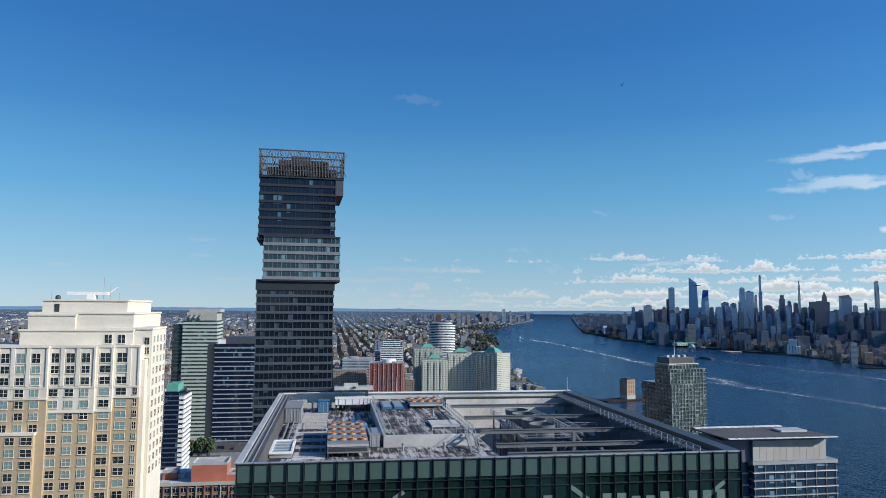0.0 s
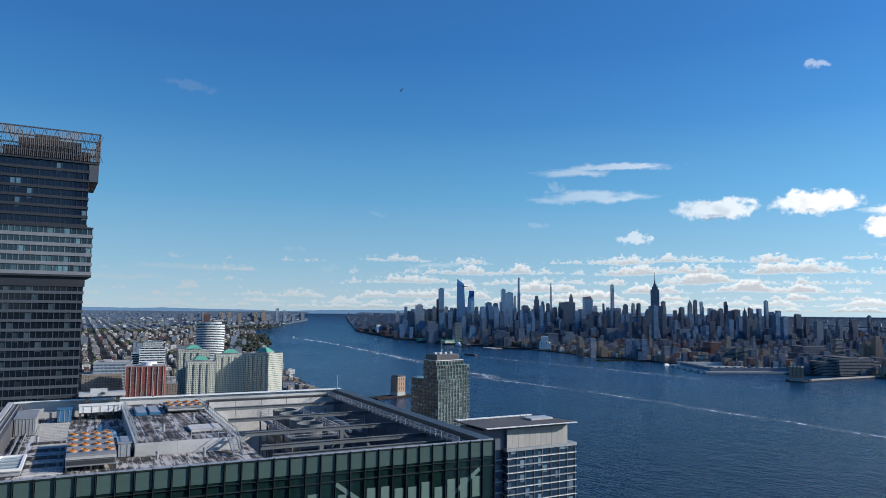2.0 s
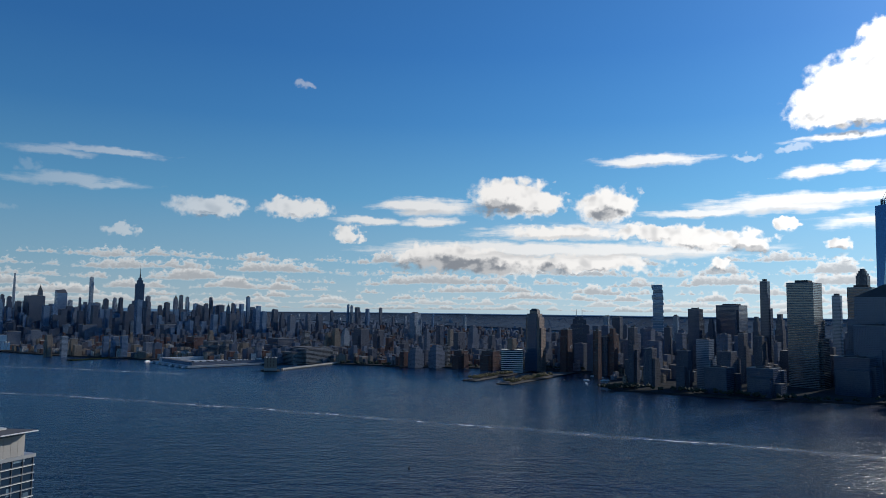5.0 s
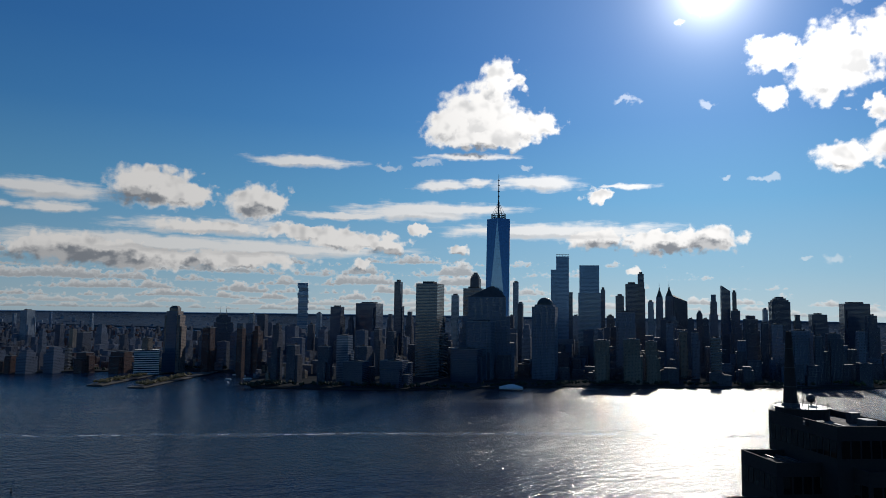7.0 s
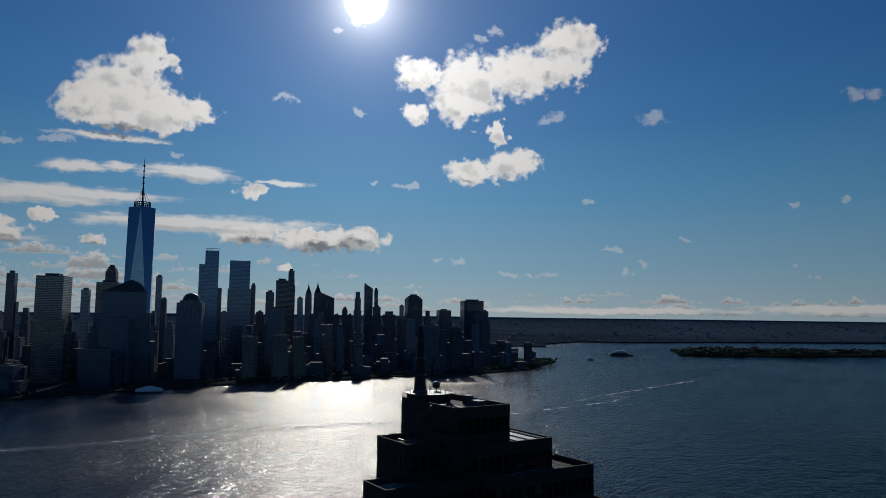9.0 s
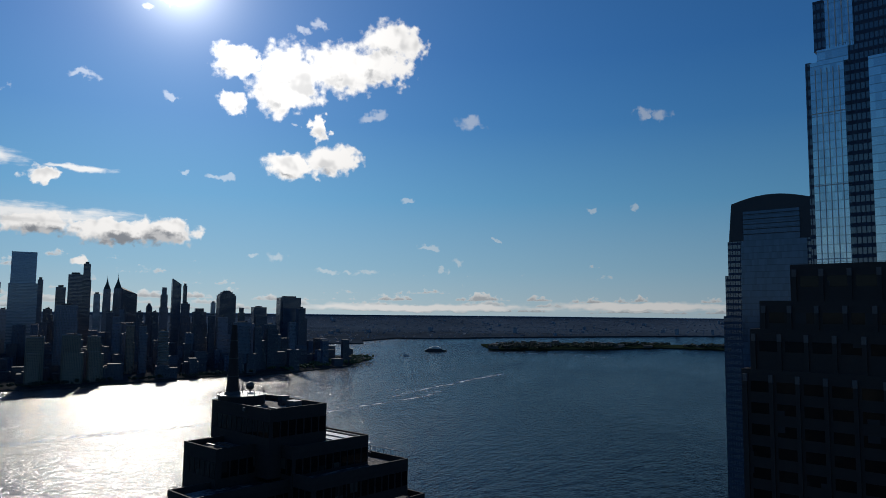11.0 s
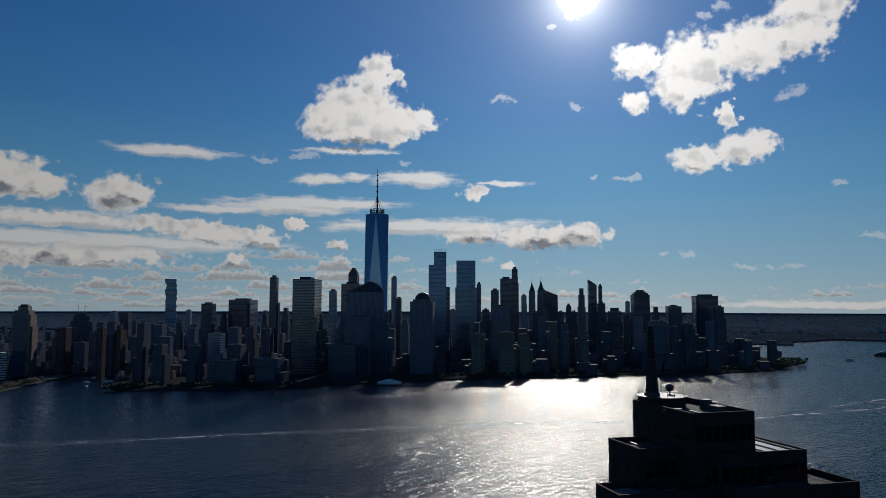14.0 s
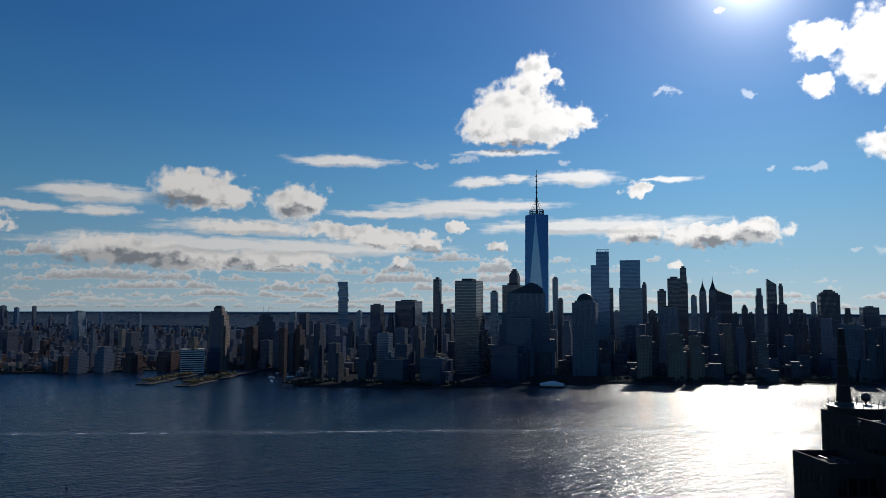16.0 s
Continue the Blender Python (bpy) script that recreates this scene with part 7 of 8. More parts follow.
def finned_tower():
    t = thing("finned_glass_tower", pose(115.8, -276.8, 0, 0, 0, 8.7), "tall blue glass tower with white vertical fins", "tower")
    G = glass_sheet("clear_blue_tower_glass", (0.80, 0.88, 0.93), 0.9, 0.04, 3.3, 2.3)
    D = F_DARK
    Form().box(-11.6, 0, -22, 0, 3, 262.5).make("shaft", G, t)
    Form().box(0.004, 2.2, -24, -2.0, 3, 263.5).make("east_shaft", D, t)
    Form().box(-34, -11.6, -26, -4.5, 3, 268).make("west_shaft", D, t)
    Form().box(-26, -19, -4.49, -3.8, 3, 262).make("blue_bay", G, t)
    Form().box(-12.4, -1.6, -21, -4.0, 262.5, 268.5).make("setback", G, t)
    Form().box(-14.0, -4.2, -20, -6.5, 268.5, 296).make("upper_shaft", G, t)
    Form().box(-4.196, -0.4, -22, -5.5, 268.5, 289).make("upper_east", D, t)
    Form().box(-34, -14.004, -25, -7.0, 268.0, 296).make("upper_west", D, t)
    for i in range(5):
        x = -10.0 + i * 2.05
        Form().box(x - 0.11, x + 0.11, 0.004, 0.42, 150, 259.5).make("fin", WHITE, t)
    for i in range(4):
        x = -12.6 + i * 2.3
        Form().box(x - 0.14, x + 0.14, -6.496, -6.0, 268.5, 296).make("fin", WHITE, t)
    for z in (186, 214, 242):
        Form().box(-11.6, 0, 0.004, 0.2, z, z + 0.35).make("string", WHITE, t)
    f = Form()
    for i in range(8):
        f.box(-15 + i * 0.8, -14.9 + i * 0.8, -4.2, -4.1, 268, 269.4)
    f.bar((-15.2, -4.15, 269.4), (-9.2, -4.15, 269.4), 0.1)
    f.make("terrace_rail", STEEL_DARK, t)


finned_tower()


def pier_tower():
    """Brown stone office tower with stepped corners and pale pier heads, close by in shade."""
    t = thing("brown_stone_tower", pose(66.3, -123.4, 0, 0, 0, 8.7), "brown stone office tower with pale pier heads, in shade", "office tower")
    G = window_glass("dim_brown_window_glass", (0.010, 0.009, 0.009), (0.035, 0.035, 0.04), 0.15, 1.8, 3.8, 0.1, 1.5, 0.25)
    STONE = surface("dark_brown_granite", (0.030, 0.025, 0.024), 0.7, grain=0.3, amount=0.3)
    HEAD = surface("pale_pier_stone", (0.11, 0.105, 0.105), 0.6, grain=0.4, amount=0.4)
    tiers = ((0.0, 0.0, 3, 154.4), (-1.4, -0.8, 154.4, 161.6), (-3.0, -1.6, 161.6, 166.7), (-8.0, -3.0, 166.7, 173.2))
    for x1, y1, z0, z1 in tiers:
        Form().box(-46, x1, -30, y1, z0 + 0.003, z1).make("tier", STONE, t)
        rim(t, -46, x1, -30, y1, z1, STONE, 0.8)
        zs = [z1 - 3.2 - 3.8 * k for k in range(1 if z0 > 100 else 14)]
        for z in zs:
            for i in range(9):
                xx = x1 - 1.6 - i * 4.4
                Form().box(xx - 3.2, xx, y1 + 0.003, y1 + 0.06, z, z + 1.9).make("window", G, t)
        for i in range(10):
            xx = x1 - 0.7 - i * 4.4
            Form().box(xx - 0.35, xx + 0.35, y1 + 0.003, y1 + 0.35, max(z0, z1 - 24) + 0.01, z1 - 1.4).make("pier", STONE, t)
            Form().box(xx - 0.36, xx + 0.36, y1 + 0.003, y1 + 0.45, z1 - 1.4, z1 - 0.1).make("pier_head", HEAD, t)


pier_tower()

# ---------------------------------------------------------------- near bank: town behind the glass block
def simple_block(name, label, x, y, yaw, w, d, h, mat, z0=3.0, roof=ROOF_GREY, group="", plant=2, category="building"):
    t = thing(name, pose(x, y, 0, 0, 0, yaw), label, category, group)
    Form().box(0, w, 0, d, z0, h).make("wall_body", mat, t)
    Form().box(0.5, w - 0.5, 0.5, d - 0.5, h + 0.004, h + 0.2).make("roof", roof, t)
    rnd = random.Random(int(x * 3 + y))
    for i in range(plant):
        px, py = rnd.uniform(0.1, 0.6) * w, rnd.uniform(0.1, 0.6) * d
        Form().box(px, px + w * 0.22, py, py + d * 0.25, h + 0.2, h + rnd.uniform(2, 4)).make("roof_plant", roof, t)
    f = Form().ring(0, w, 0, d, h + 0.003, h + 1.1, 0.4)
    f.make("parapet", roof if mat is not F_BRICK else CONCRETE, t)
    return t


PALE_GREEN = surface("pale_green_spandrel", (0.36, 0.42, 0.37), 0.6, grain=0.1)
G_GREEN = window_glass("green_ribbon_glass", (0.03, 0.045, 0.045), (0.12, 0.15, 0.14), 0.2, 3.0, 3.9)

t = thing("ribbon_office_tower", pose(-268.0, 731.0, 0, 0, 0, 9), "pale green office tower with ribbon windows", "office tower")
banded_front(t, 0, 34.0, 0, 40, 30, 150.0, 3.75, G_GREEN, PALE_GREEN, 0.55, 3.0, 0.3, False)
banded_front(t, -10.5, -0.4, 2, 40, 30, 146.0, 3.75, G_GREEN, STEEL_DARK, 0.35, 3.0, 0.2, False)
Form().box(3, 33, 3, 36, 150, 158.6).make("upper_body", CONCRETE, t)
Form().box(5, 36, 4, 34, 158.6, 162.0).make("plant_room", CONCRETE, t)
for i in range(3):
    Form().bar((5 + i * 5.0, 1.5, 152.0), (8.5 + i * 5.0, 1.5, 156.5), 0.9).make("roof_scoop", COPING, t)
    Form().box(4.6 + i * 5.0, 6.0 + i * 5.0, 0.8, 2.4, 150.1, 152.4).make("scoop_base", STEEL_DARK, t)
for i in range(8):
    Form().box(3.2 + i * 3.7, 3.35 + i * 3.7, 2.85, 2.996, 150.2, 158.4).make("panel_joint", CONCRETE, t)
Form().box(0, 34, 0, 40, 3, 30).make("base", CONCRETE, t)

t = thing("blue_ribbon_office", pose(-195.0, 609.5, 0, 0, 0, 9), "dark blue office block with white sunshade lines", "office building")
banded_front(t, 0, 44.0, 0, 30, 42, 132.6, 3.9, G_NAVY, SILVER, 0.2, 3.0, 0.6, False)
Form().box(-6.5, -0.6, 0.5, 30, 30, 132.0).make("dark_end", STEEL_DARK, t)
Form().box(8, 44, 6, 26, 132.6, 138.5).make("plant_screen", GREY_METAL, t)
Form().box(1.5, 7.5, 4, 18, 132.6, 136).make("roof_plant", WHITE, t)
Form().box(-6, 44, 0, 30, 3, 42).make("base", CONCRETE, t)

t = thing("white_striped_apartments", pose(-172.5, 469.0, 0, 0, 0, 9), "white banded apartment block with blue glass", "apartment building")
# shade put into colour: left side's bands dark, right side's white as lit
banded_front(t, -9.4, -0.3, 0, 26, 20, 108.5, 3.1, G_NAVY, WELL, 0.25, 3.0, 0.3, False)
banded_front(t, 0.3, 2.0, 2, 26, 20, 106.5, 3.1, G_TEAL, WHITE, 0.55, 3.0, 0.8, False)
Form().box(-9, -2, 4, 22, 108.6, 113.0).make("green_penthouse", COPPER, t)
Form().box(-9, 2, 0, 26, 3, 20).make("base", CONCRETE, t)

F_BROWNSTONE = facade("brown_brick_wall", (0.24, 0.165, 0.115), (0.02, 0.025, 0.03), 3.6, 3.1, 0.5, 0.62)
RED_BRICK = surface("red_brick", (0.34, 0.115, 0.075), 0.9, grain=0.4, amount=0.25, stain=0.2)
simple_block("parking_deck", "grey concrete parking deck with a flat top", -196, 566, 9, 52, 44, 49, GALV_DULL, roof=ROOF_DARK, plant=3)
simple_block("brick_apartments", "brown brick apartment house with bay windows", -125, 305, 9, 44, 26, 88.5, F_BROWNSTONE, roof=MEMBRANE)
t = thing("brick_house_front", pose(-125, 305, 0, 0, 0, 9), "brown brick house front with pale framed windows", "house front")
frame_mesh = Form().box(0, 2.3, -0.14, -0.004, 0, 2.1).mesh("window_frame", CONCRETE)
pane_mesh = Form().box(0.14, 2.16, -0.18, -0.142, 0.14, 1.96).mesh("pane", G_SMOKE)
bar_mesh = Form().box(1.11, 1.19, -0.22, -0.182, 0.14, 1.96).mesh("glazing_bar", WHITE)
for i in range(13):
    Form().box(0.3 + i * 3.35, 0.62 + i * 3.35, -0.5, -0.004, 70, 88.3).make("brick_pier", RED_BRICK if i % 3 else CONCRETE, t)
    for j in range(6):
        fr = new("window_frame", frame_mesh)
        fr.parent, fr.location = t, (0.85 + i * 3.35, 0, 85.4 - j * 3.1)
        for nm, me in (("pane", pane_mesh), ("glazing_bar", bar_mesh)):
            o = new(nm, me)
            o.parent = fr
Form().box(0, 44, -0.62, -0.004, 88.31, 89.7).make("cornice", CONCRETE, t)
for x, y, w, d, h in ((3, 8, 6, 6, 3.0), (30, 7, 5, 6, 2.6)):
    simple_block("roof_stair_house", "small red brick stair house on the flat roof", -125 + x, 305 + y + 2, 9, w, d, 88.8 + h, RED_BRICK, z0=88.8, roof=COPING, plant=0, group="stair houses on the brick house roof")
t = simple_block("brick_stair_tower", "red brick stair tower on a grey roof", -108, 311, 9, 15, 12, 96, RED_BRICK, z0=88.8, roof=COPING, plant=0)
for x, y, w, d, h in ((-120, 318, 6, 5, 1.8), (-98, 322, 5, 4, 2.2), (-92, 326, 4, 3, 1.5)):
    t = thing("roof_unit", pose(x, y, 88.72, 0, 0, 9), "white boxy rooftop unit", "air handler", "units on the brick house roof")
    Form().box(0, w, 0, d, 0, h).make("body", WHITE, t)
    Form().box(0.3, w - 0.3, 0.3, d - 0.3, h + 0.003, h + 0.25).make("grille", GALV, t)

# the newer riverside quarter
F_REDBAY = facade("deep_red_bay_wall", (0.27, 0.075, 0.06), (0.03, 0.045, 0.06), 2.5, 2.9, 0.5, 0.5)
t = simple_block("red_apartment_tower", "red brick apartment tower with pale bay columns", -96.6, 945, 0, 45.5, 30, 90.5, F_REDBAY)
for i in range(8):
    Form().box(i * 6.2 + 0.3, i * 6.2 + 1.1, -0.6, -0.004, 6, 90.4).make("pale_column", CONCRETE, t)
Form().cyl(26, 12, 90.8, 95.5, 10, 9, 20).make("white_drum", WHITE, t)
t = thing("white_glass_tower", pose(-99.8, 1045.2, 0, 0, 0, 3), "white and glass apartment tower with stepped top", "apartment tower")
banded_front(t, 10, 42.5, 0, 26, 60, 108, 3.1, G_TEAL, WHITE, 0.45, 3.2, 0.3, True)
banded_front(t, 14, 38, 2, 24, 108.2, 116.5, 3.1, G_TEAL, WHITE, 0.45, 3.2, 0.3, True)
banded_front(t, 0, 9.6, 3, 24, 60, 100, 3.1, G_NAVY, SILVER, 0.4, 3.2, 0.3, True)
Form().box(0, 42, 0.4, 26, 3, 60).make("base", F_PALE, t)
F_CREAM = facade("cream_tower_wall", (0.46, 0.475, 0.41), (0.03, 0.045, 0.045), 2.4, 2.9, 0.46, 0.5)


def copper_top(x, y, w, d, h, label, yaw=5):
    t = simple_block("copper_roofed_tower", label, x, y, yaw, w, d, h, F_CREAM, group="riverside towers with green caps", plant=0)
    c, e = w / 2, d / 2
    a = w * 0.24
    Form().box(c - a - 1, c + a + 1, e - 7, e + 7, h + 0.21, h + 2.6).make("cap_base", F_CREAM, t)
    Form().loft([(c - a - 1.5, e - 8), (c + a + 1.5, e - 8), (c + a + 1.5, e + 8), (c - a - 1.5, e + 8)], h + 2.6, [(c - a * .45, e - 3), (c + a * .45, e - 3), (c + a * .45, e + 3), (c - a * .45, e + 3)], h + 8.5).make("copper_cap", COPPER, t)
    for i in range(int(w / 9.6)):
        Form().box(i * 9.6 + 0.6, i * 9.6 + 5.2, -1.1, -0.004, 10, h - 3).make("bay_front", F_CREAM, t)
    return t


CORNER = (87.5, 1114.6)
copper_top(-45.5, 1179, 47, 30, 95.5, "tall cream tower under a green copper cap")
copper_top(-30.5, 1119.5, 41, 26, 82.2, "lower cream tower under a green copper cap")
copper_top(11.0, 1150, 44.5, 28, 90.5, "broad cream tower under a green copper cap")
copper_top(CORNER[0] - 49 * math.cos(radians(50)), CORNER[1] + 49 * math.sin(radians(50)), 49, 30, 93.2, "cream corner tower under a green copper cap at the water", -50)
t = thing("oval_glass_tower", pose(1.0, 1350, 0), "oval pale glass tower with white floor bands", "apartment tower")
ov = [(24.5 * math.cos(6.2832 * i / 40), 17 * math.sin(6.2832 * i / 40)) for i in range(40)]
Form().slab(ov, 3, 134).make("glass_drum", G_TEAL, t)
band = Form().slab([(x * 1.02, y * 1.02) for x, y in ov], 0, 1.3).mesh("floor_band", WHITE)
for i in range(40):
    o = new("floor_band", band)
    o.parent, o.location = t, (0, 0, 12 + i * 3.05)
Form().slab([(x * 0.8, y * 0.8) for x, y in ov], 134.1, 137).make("roof_ring", SILVER, t)
simple_block("green_glass_school", "low wide building with green glass bands", -138.5, 990, 3, 44, 40, 92, F_PALE)
simple_block("tan_office_block", "tan stone office block with a stepped roof", -150, 985, 3, 46, 26, 78, F_TAN)
simple_block("tan_mid_rise", "slim tan mid-rise between towers", -54.7, 998.5, 3, 17, 20, 63.5, F_TAN)

# ---------------------------------------------------------------- landmark towers across the river
def block_tower(name, label, az_x, az_y, yaw, boxes, category="skyscraper"):
    t = thing(name, far_pose(az_x, az_y, yaw), label, category)
    for nm, x0, x1, y0, y1, z0, z1, mat in boxes:
        Form().box(x0, x1, y0, y1, z0 + 0.003, z1).make(nm, mat, t)
    return t


# local x runs along the view to the right, y away from the eye
def seen_pose(x, y):
    return -math.degrees(math.atan2(x, y))


t = block_tower("stepped_glass_tower", "stepped blue glass tower with an open top frame", 2153, -239, seen_pose(2153, -239),
                (("shaft", -19, 19, -20, 20, 3, 338, F_BLUE), ("shoulder", -35, -19, -18, 18, 3, 298, F_BLUE), ("side_wing", 19, 30, -18, 18, 3, 230, F_DARK), ("podium", -35, 30, -25, -20, 3, 90, F_STONE)))
f = Form()
for i in range(9):
    f.box(-19 + i * 4.7, -18.4 + i * 4.7, -20, -19.4, 338, 344)
f.bar((-19, -19.7, 344), (19, -19.7, 344), 1.0)
f.make("top_frame", STEEL_DARK, t)
block_tower("plain_glass_tower", "sheer pale blue glass tower with a slim upper half", 2157, -321, seen_pose(2157, -321),
            (("shaft", -30, 28.5, -22, 22, 229, 312, F_BLUE), ("lower_shaft", -33.5, 33.5, -24, 22, 3, 229, F_PALE)))
t = thing("jenga_tower", far_pose(2383, 620, seen_pose(2383, 620)), "slim glass tower of loosely stacked shifted floors", "skyscraper")
rnd = random.Random(3)
for i in range(30):
    z = 3 + i * 8.5
    loose = max(0.0, (i - 12) / 18.0) * 2.6 + 0.5
    a, b = rnd.uniform(-1, 1) * loose, rnd.uniform(-1, 1) * loose
    Form().box(-17 + a, 17 + b, -17 + rnd.uniform(-1, 1) * loose, 17, z + 0.5, z + 8.5).make("floor_block", F_BLUE if i % 3 else F_PALE, t)
    Form().box(-18 + a, 18 + b, -18.4, 18, z, z + 0.497).make("slab_edge", WHITE, t)
t = block_tower("pyramid_topped_tower", "dark stepped tower under a pyramid roof", 1810, -8, seen_pose(1810, -8),
                (("shaft", -48, 48, -25, 30, 3, 205, F_STONE), ("shoulder", -62, 58, -30, 30, 3, 157, F_STONE), ("base", -66, 70, -36, 30, 3, 90, F_GREY)))
Form().loft([(-46, -25), (48, -25), (48, 30), (-46, 30)], 205.003, [(10, -4), (18, -4), (18, 4), (10, 4)], 233).make("pyramid_roof", ROOF_DARK, t)
t = block_tower("two_tone_tower", "tall tower half blue glass and half pink stone", 1783, 797, seen_pose(1783, 797) - 22,
                (("stone_shaft", -21, 19, -18, 18, 3, 148, F_PINK), ("glass_front", -16, 11, -18.8, -18.004, 3, 158, F_NAVY), ("shoulder", -17, 14, -17.9, 15, 148, 158, F_PINK), ("crown_step", -12, 10, -12, 10, 158, 166, F_PINK),
                 ("stone_wing", 19.004, 23, -14, 18, 3, 120, F_PINK), ("glass_base", -22, 12, -20.5, -18.81, 3, 52, F_NAVY)))
Form().loft([(-12, -12), (10, -12), (10, 10), (-12, 10)], 166.003, [(-7, -7), (5, -7), (5, 5), (-7, 5)], 172).make("hipped_roof", ROOF_DARK, t)
t = thing("striped_blue_office", far_pose(1711, 833, seen_pose(1711, 833)), "low office with bright white and blue stripes", "office building")
banded_front(t, -28, 28, -20, 20, 3, 62, 5.4, G_NAVY, WHITE, 0.5, 6.0, 0.6, False)
t = block_tower("brown_setback_tower", "brown brick setback tower with two masts", 1968, 738, seen_pose(1968, 738),
                (("base", -32, 32, -25, 25, 3, 100, F_BROWN), ("middle", -27, 25, -20, 20, 100, 128, F_BROWN), ("upper", -21, 18, -15, 15, 128, 143, F_BROWN), ("crown", -15, 10, -10, 10, 143, 150, F_BROWN)))
for x in (-10, 6):
    Form().cyl(x, 0, 150, 173, 0.8, 0.4, 8).make("mast", STEEL, t)
t = thing("wedge_glass_tower", far_pose(1610, 4480, seen_pose(1610, 4480)), "blue glass tower with a slanted crown and jutting deck", "skyscraper")
Form().solid([(-34, -25, 3), (34, -25, 3), (34, 25, 3), (-34, 25, 3), (-31, -22, 352), (17, -22, 326), (17, 22, 336), (-31, 22, 372)], [(0, 3, 2, 1), (4, 5, 6, 7), (0, 1, 5, 4), (1, 2, 6, 5), (2, 3, 7, 6), (3, 0, 4, 7)]).make("wedge", WTC_GLASS, t)
Form().solid([(6, -26, 316), (42, -28, 318), (42, -14, 318), (6, -8, 316), (6, -26, 324), (42, -28, 320), (42, -14, 320), (6, -8, 324)], [(0, 3, 2, 1), (4, 5, 6, 7), (0, 1, 5, 4), (1, 2, 6, 5), (2, 3, 7, 6), (3, 0, 4, 7)]).make("deck", STEEL_DARK, t)
t = thing("folded_glass_tower", far_pose(1612, 4312, seen_pose(1612, 4312)), "bright blue folded glass tower with a cut top", "skyscraper")
Form().solid([(-30, -25, 3), (28, -25, 3), (28, 25, 3), (-30, 25, 3), (-16, -22, 232), (24, -22, 252), (24, 22, 286), (-8, 22, 288)], [(0, 3, 2, 1), (4, 5, 6, 7), (0, 1, 5, 4), (1, 2, 6, 5), (2, 3, 7, 6), (3, 0, 4, 7)]).make("fold", WTC_GLASS, t)
# the sunlit face, its brightness put in as a sheet of paler glass
Form().box(4, 26, -27, -24, 3, 220).make("bright_face", WTC_GLASS_PALE, t)
t = block_tower("spired_setback_tower", "grey stone setback tower ending in a tall spire", 2998, 4274, seen_pose(2998, 4274),
                (("base", -62, 62, -30, 30, 3, 110, F_GREY), ("shoulder", -45, 45, -28, 28, 110, 200, F_GREY), ("shaft", -30, 30, -22, 22, 200, 318, F_GREY), ("crown", -20, 20, -16, 16, 318, 340, F_STONE), ("upper_crown", -12, 12, -10, 10, 340, 356, F_STONE)))
Form().cyl(0, 0, 356, 382, 6, 4.0, 12).make("drum", STEEL_DARK, t)
Form().cyl(0, 0, 382, 443, 2.2, 0.8, 8).make("spire", STEEL_DARK, t)
t = thing("sail_shaped_office", far_pose(1320, 2645, seen_pose(1320, 2645)), "low white glass office of curved sail forms", "office building")
for i in range(5):
    x = -24 + i * 9.6
    Form().loft([(x, -16), (x + 9.4, -16), (x + 9.4, 16), (x, 16)], 3, [(x + 1.5, -8), (x + 8.6, -12), (x + 8.6, 12), (x + 1.5, 10)], 30 + (5 - i) * 1.5).make("sail_bay", WHITE, t)
Form().box(-17, 12, -9, 9, 34, 56).make("upper_mass", WHITE, t)

# ---------------------------------------------------------------- low town, trees, piers and boats
def inside(poly, x, y):
    hit = False
    j = len(poly) - 1
    for i in range(len(poly)):
        (xi, yi), (xj, yj) = poly[i], poly[j]
        if (yi > y) != (yj > y) and x < (xj - xi) * (y - yi) / (yj - yi) + xi:
            hit = not hit
        j = i
    return hit


def town(name, poly, grid, count, az, reach, low, high, mat, label, seed, size=(9, 26), keep=None, base=3.0, rows=True):
    """Small houses too many to count, on street lines, as one object."""
    rnd = random.Random(seed)
    f = Form()
    g = radians(grid)
    ca, sa = math.cos(g), math.sin(g)
    made = tries = 0
    while made < count and tries < count * 8:
        tries += 1
        a = radians(rnd.uniform(*az))
        r = reach[0] * (reach[1] / reach[0]) ** rnd.random()
        x, y = r * math.sin(a), r * math.cos(a)
        if rows:
            p, q = x * ca + y * sa, -x * sa + y * ca
            step = 75.0 if r < 4500 else 130.0
            p = round(p / step) * step + rnd.choice((-1, 1)) * step * 0.27
            x, y = p * ca - q * sa, p * sa + q * ca
        if not inside(poly, x, y) or not inside(poly, x + 22 * (1 if x < 0 else -1), y) or (keep and not keep(x, y, r)):
            continue
        s = drawn_in(math.hypot(x, y))
        o = far_place(x, y, base + rise(r))
        far = 1.0 + max(0.0, (r - 4500) / 7000)
        w, d = rnd.uniform(*size) * far * s / 2, rnd.uniform(*size) * far * s / 2
        h = (low + (high - low) * rnd.random() ** 2.2) * s
        c = [(o.x + px * ca - py * sa, o.y + px * sa + py * ca) for px, py in ((-w, -d), (w, -d), (w, d), (-w, d))]
        f.slab(c, o.z - 1, o.z + h)
        if rnd.random() < 0.35:
            q = 0.35
            c = [(o.x + px * ca - py * sa, o.y + px * sa + py * ca) for px, py in ((-w * q, -d * q), (w * q, -d * q), (w * q, d * q), (-w * q, d * q))]
            f.slab(c, o.z + h, o.z + h + 3.0 * s)
        made += 1
    ob = f.make(name, mat)
    return tagged(ob, label, "buildings", kind="stuff")


def clear_front(x, y, r):
    return r > 420 and not (-330 < x < -130 and 440 < y < 800) and not (-160 < x < 130 and 920 < y < 1400) and not (-150 < x < -60 and y < 350)


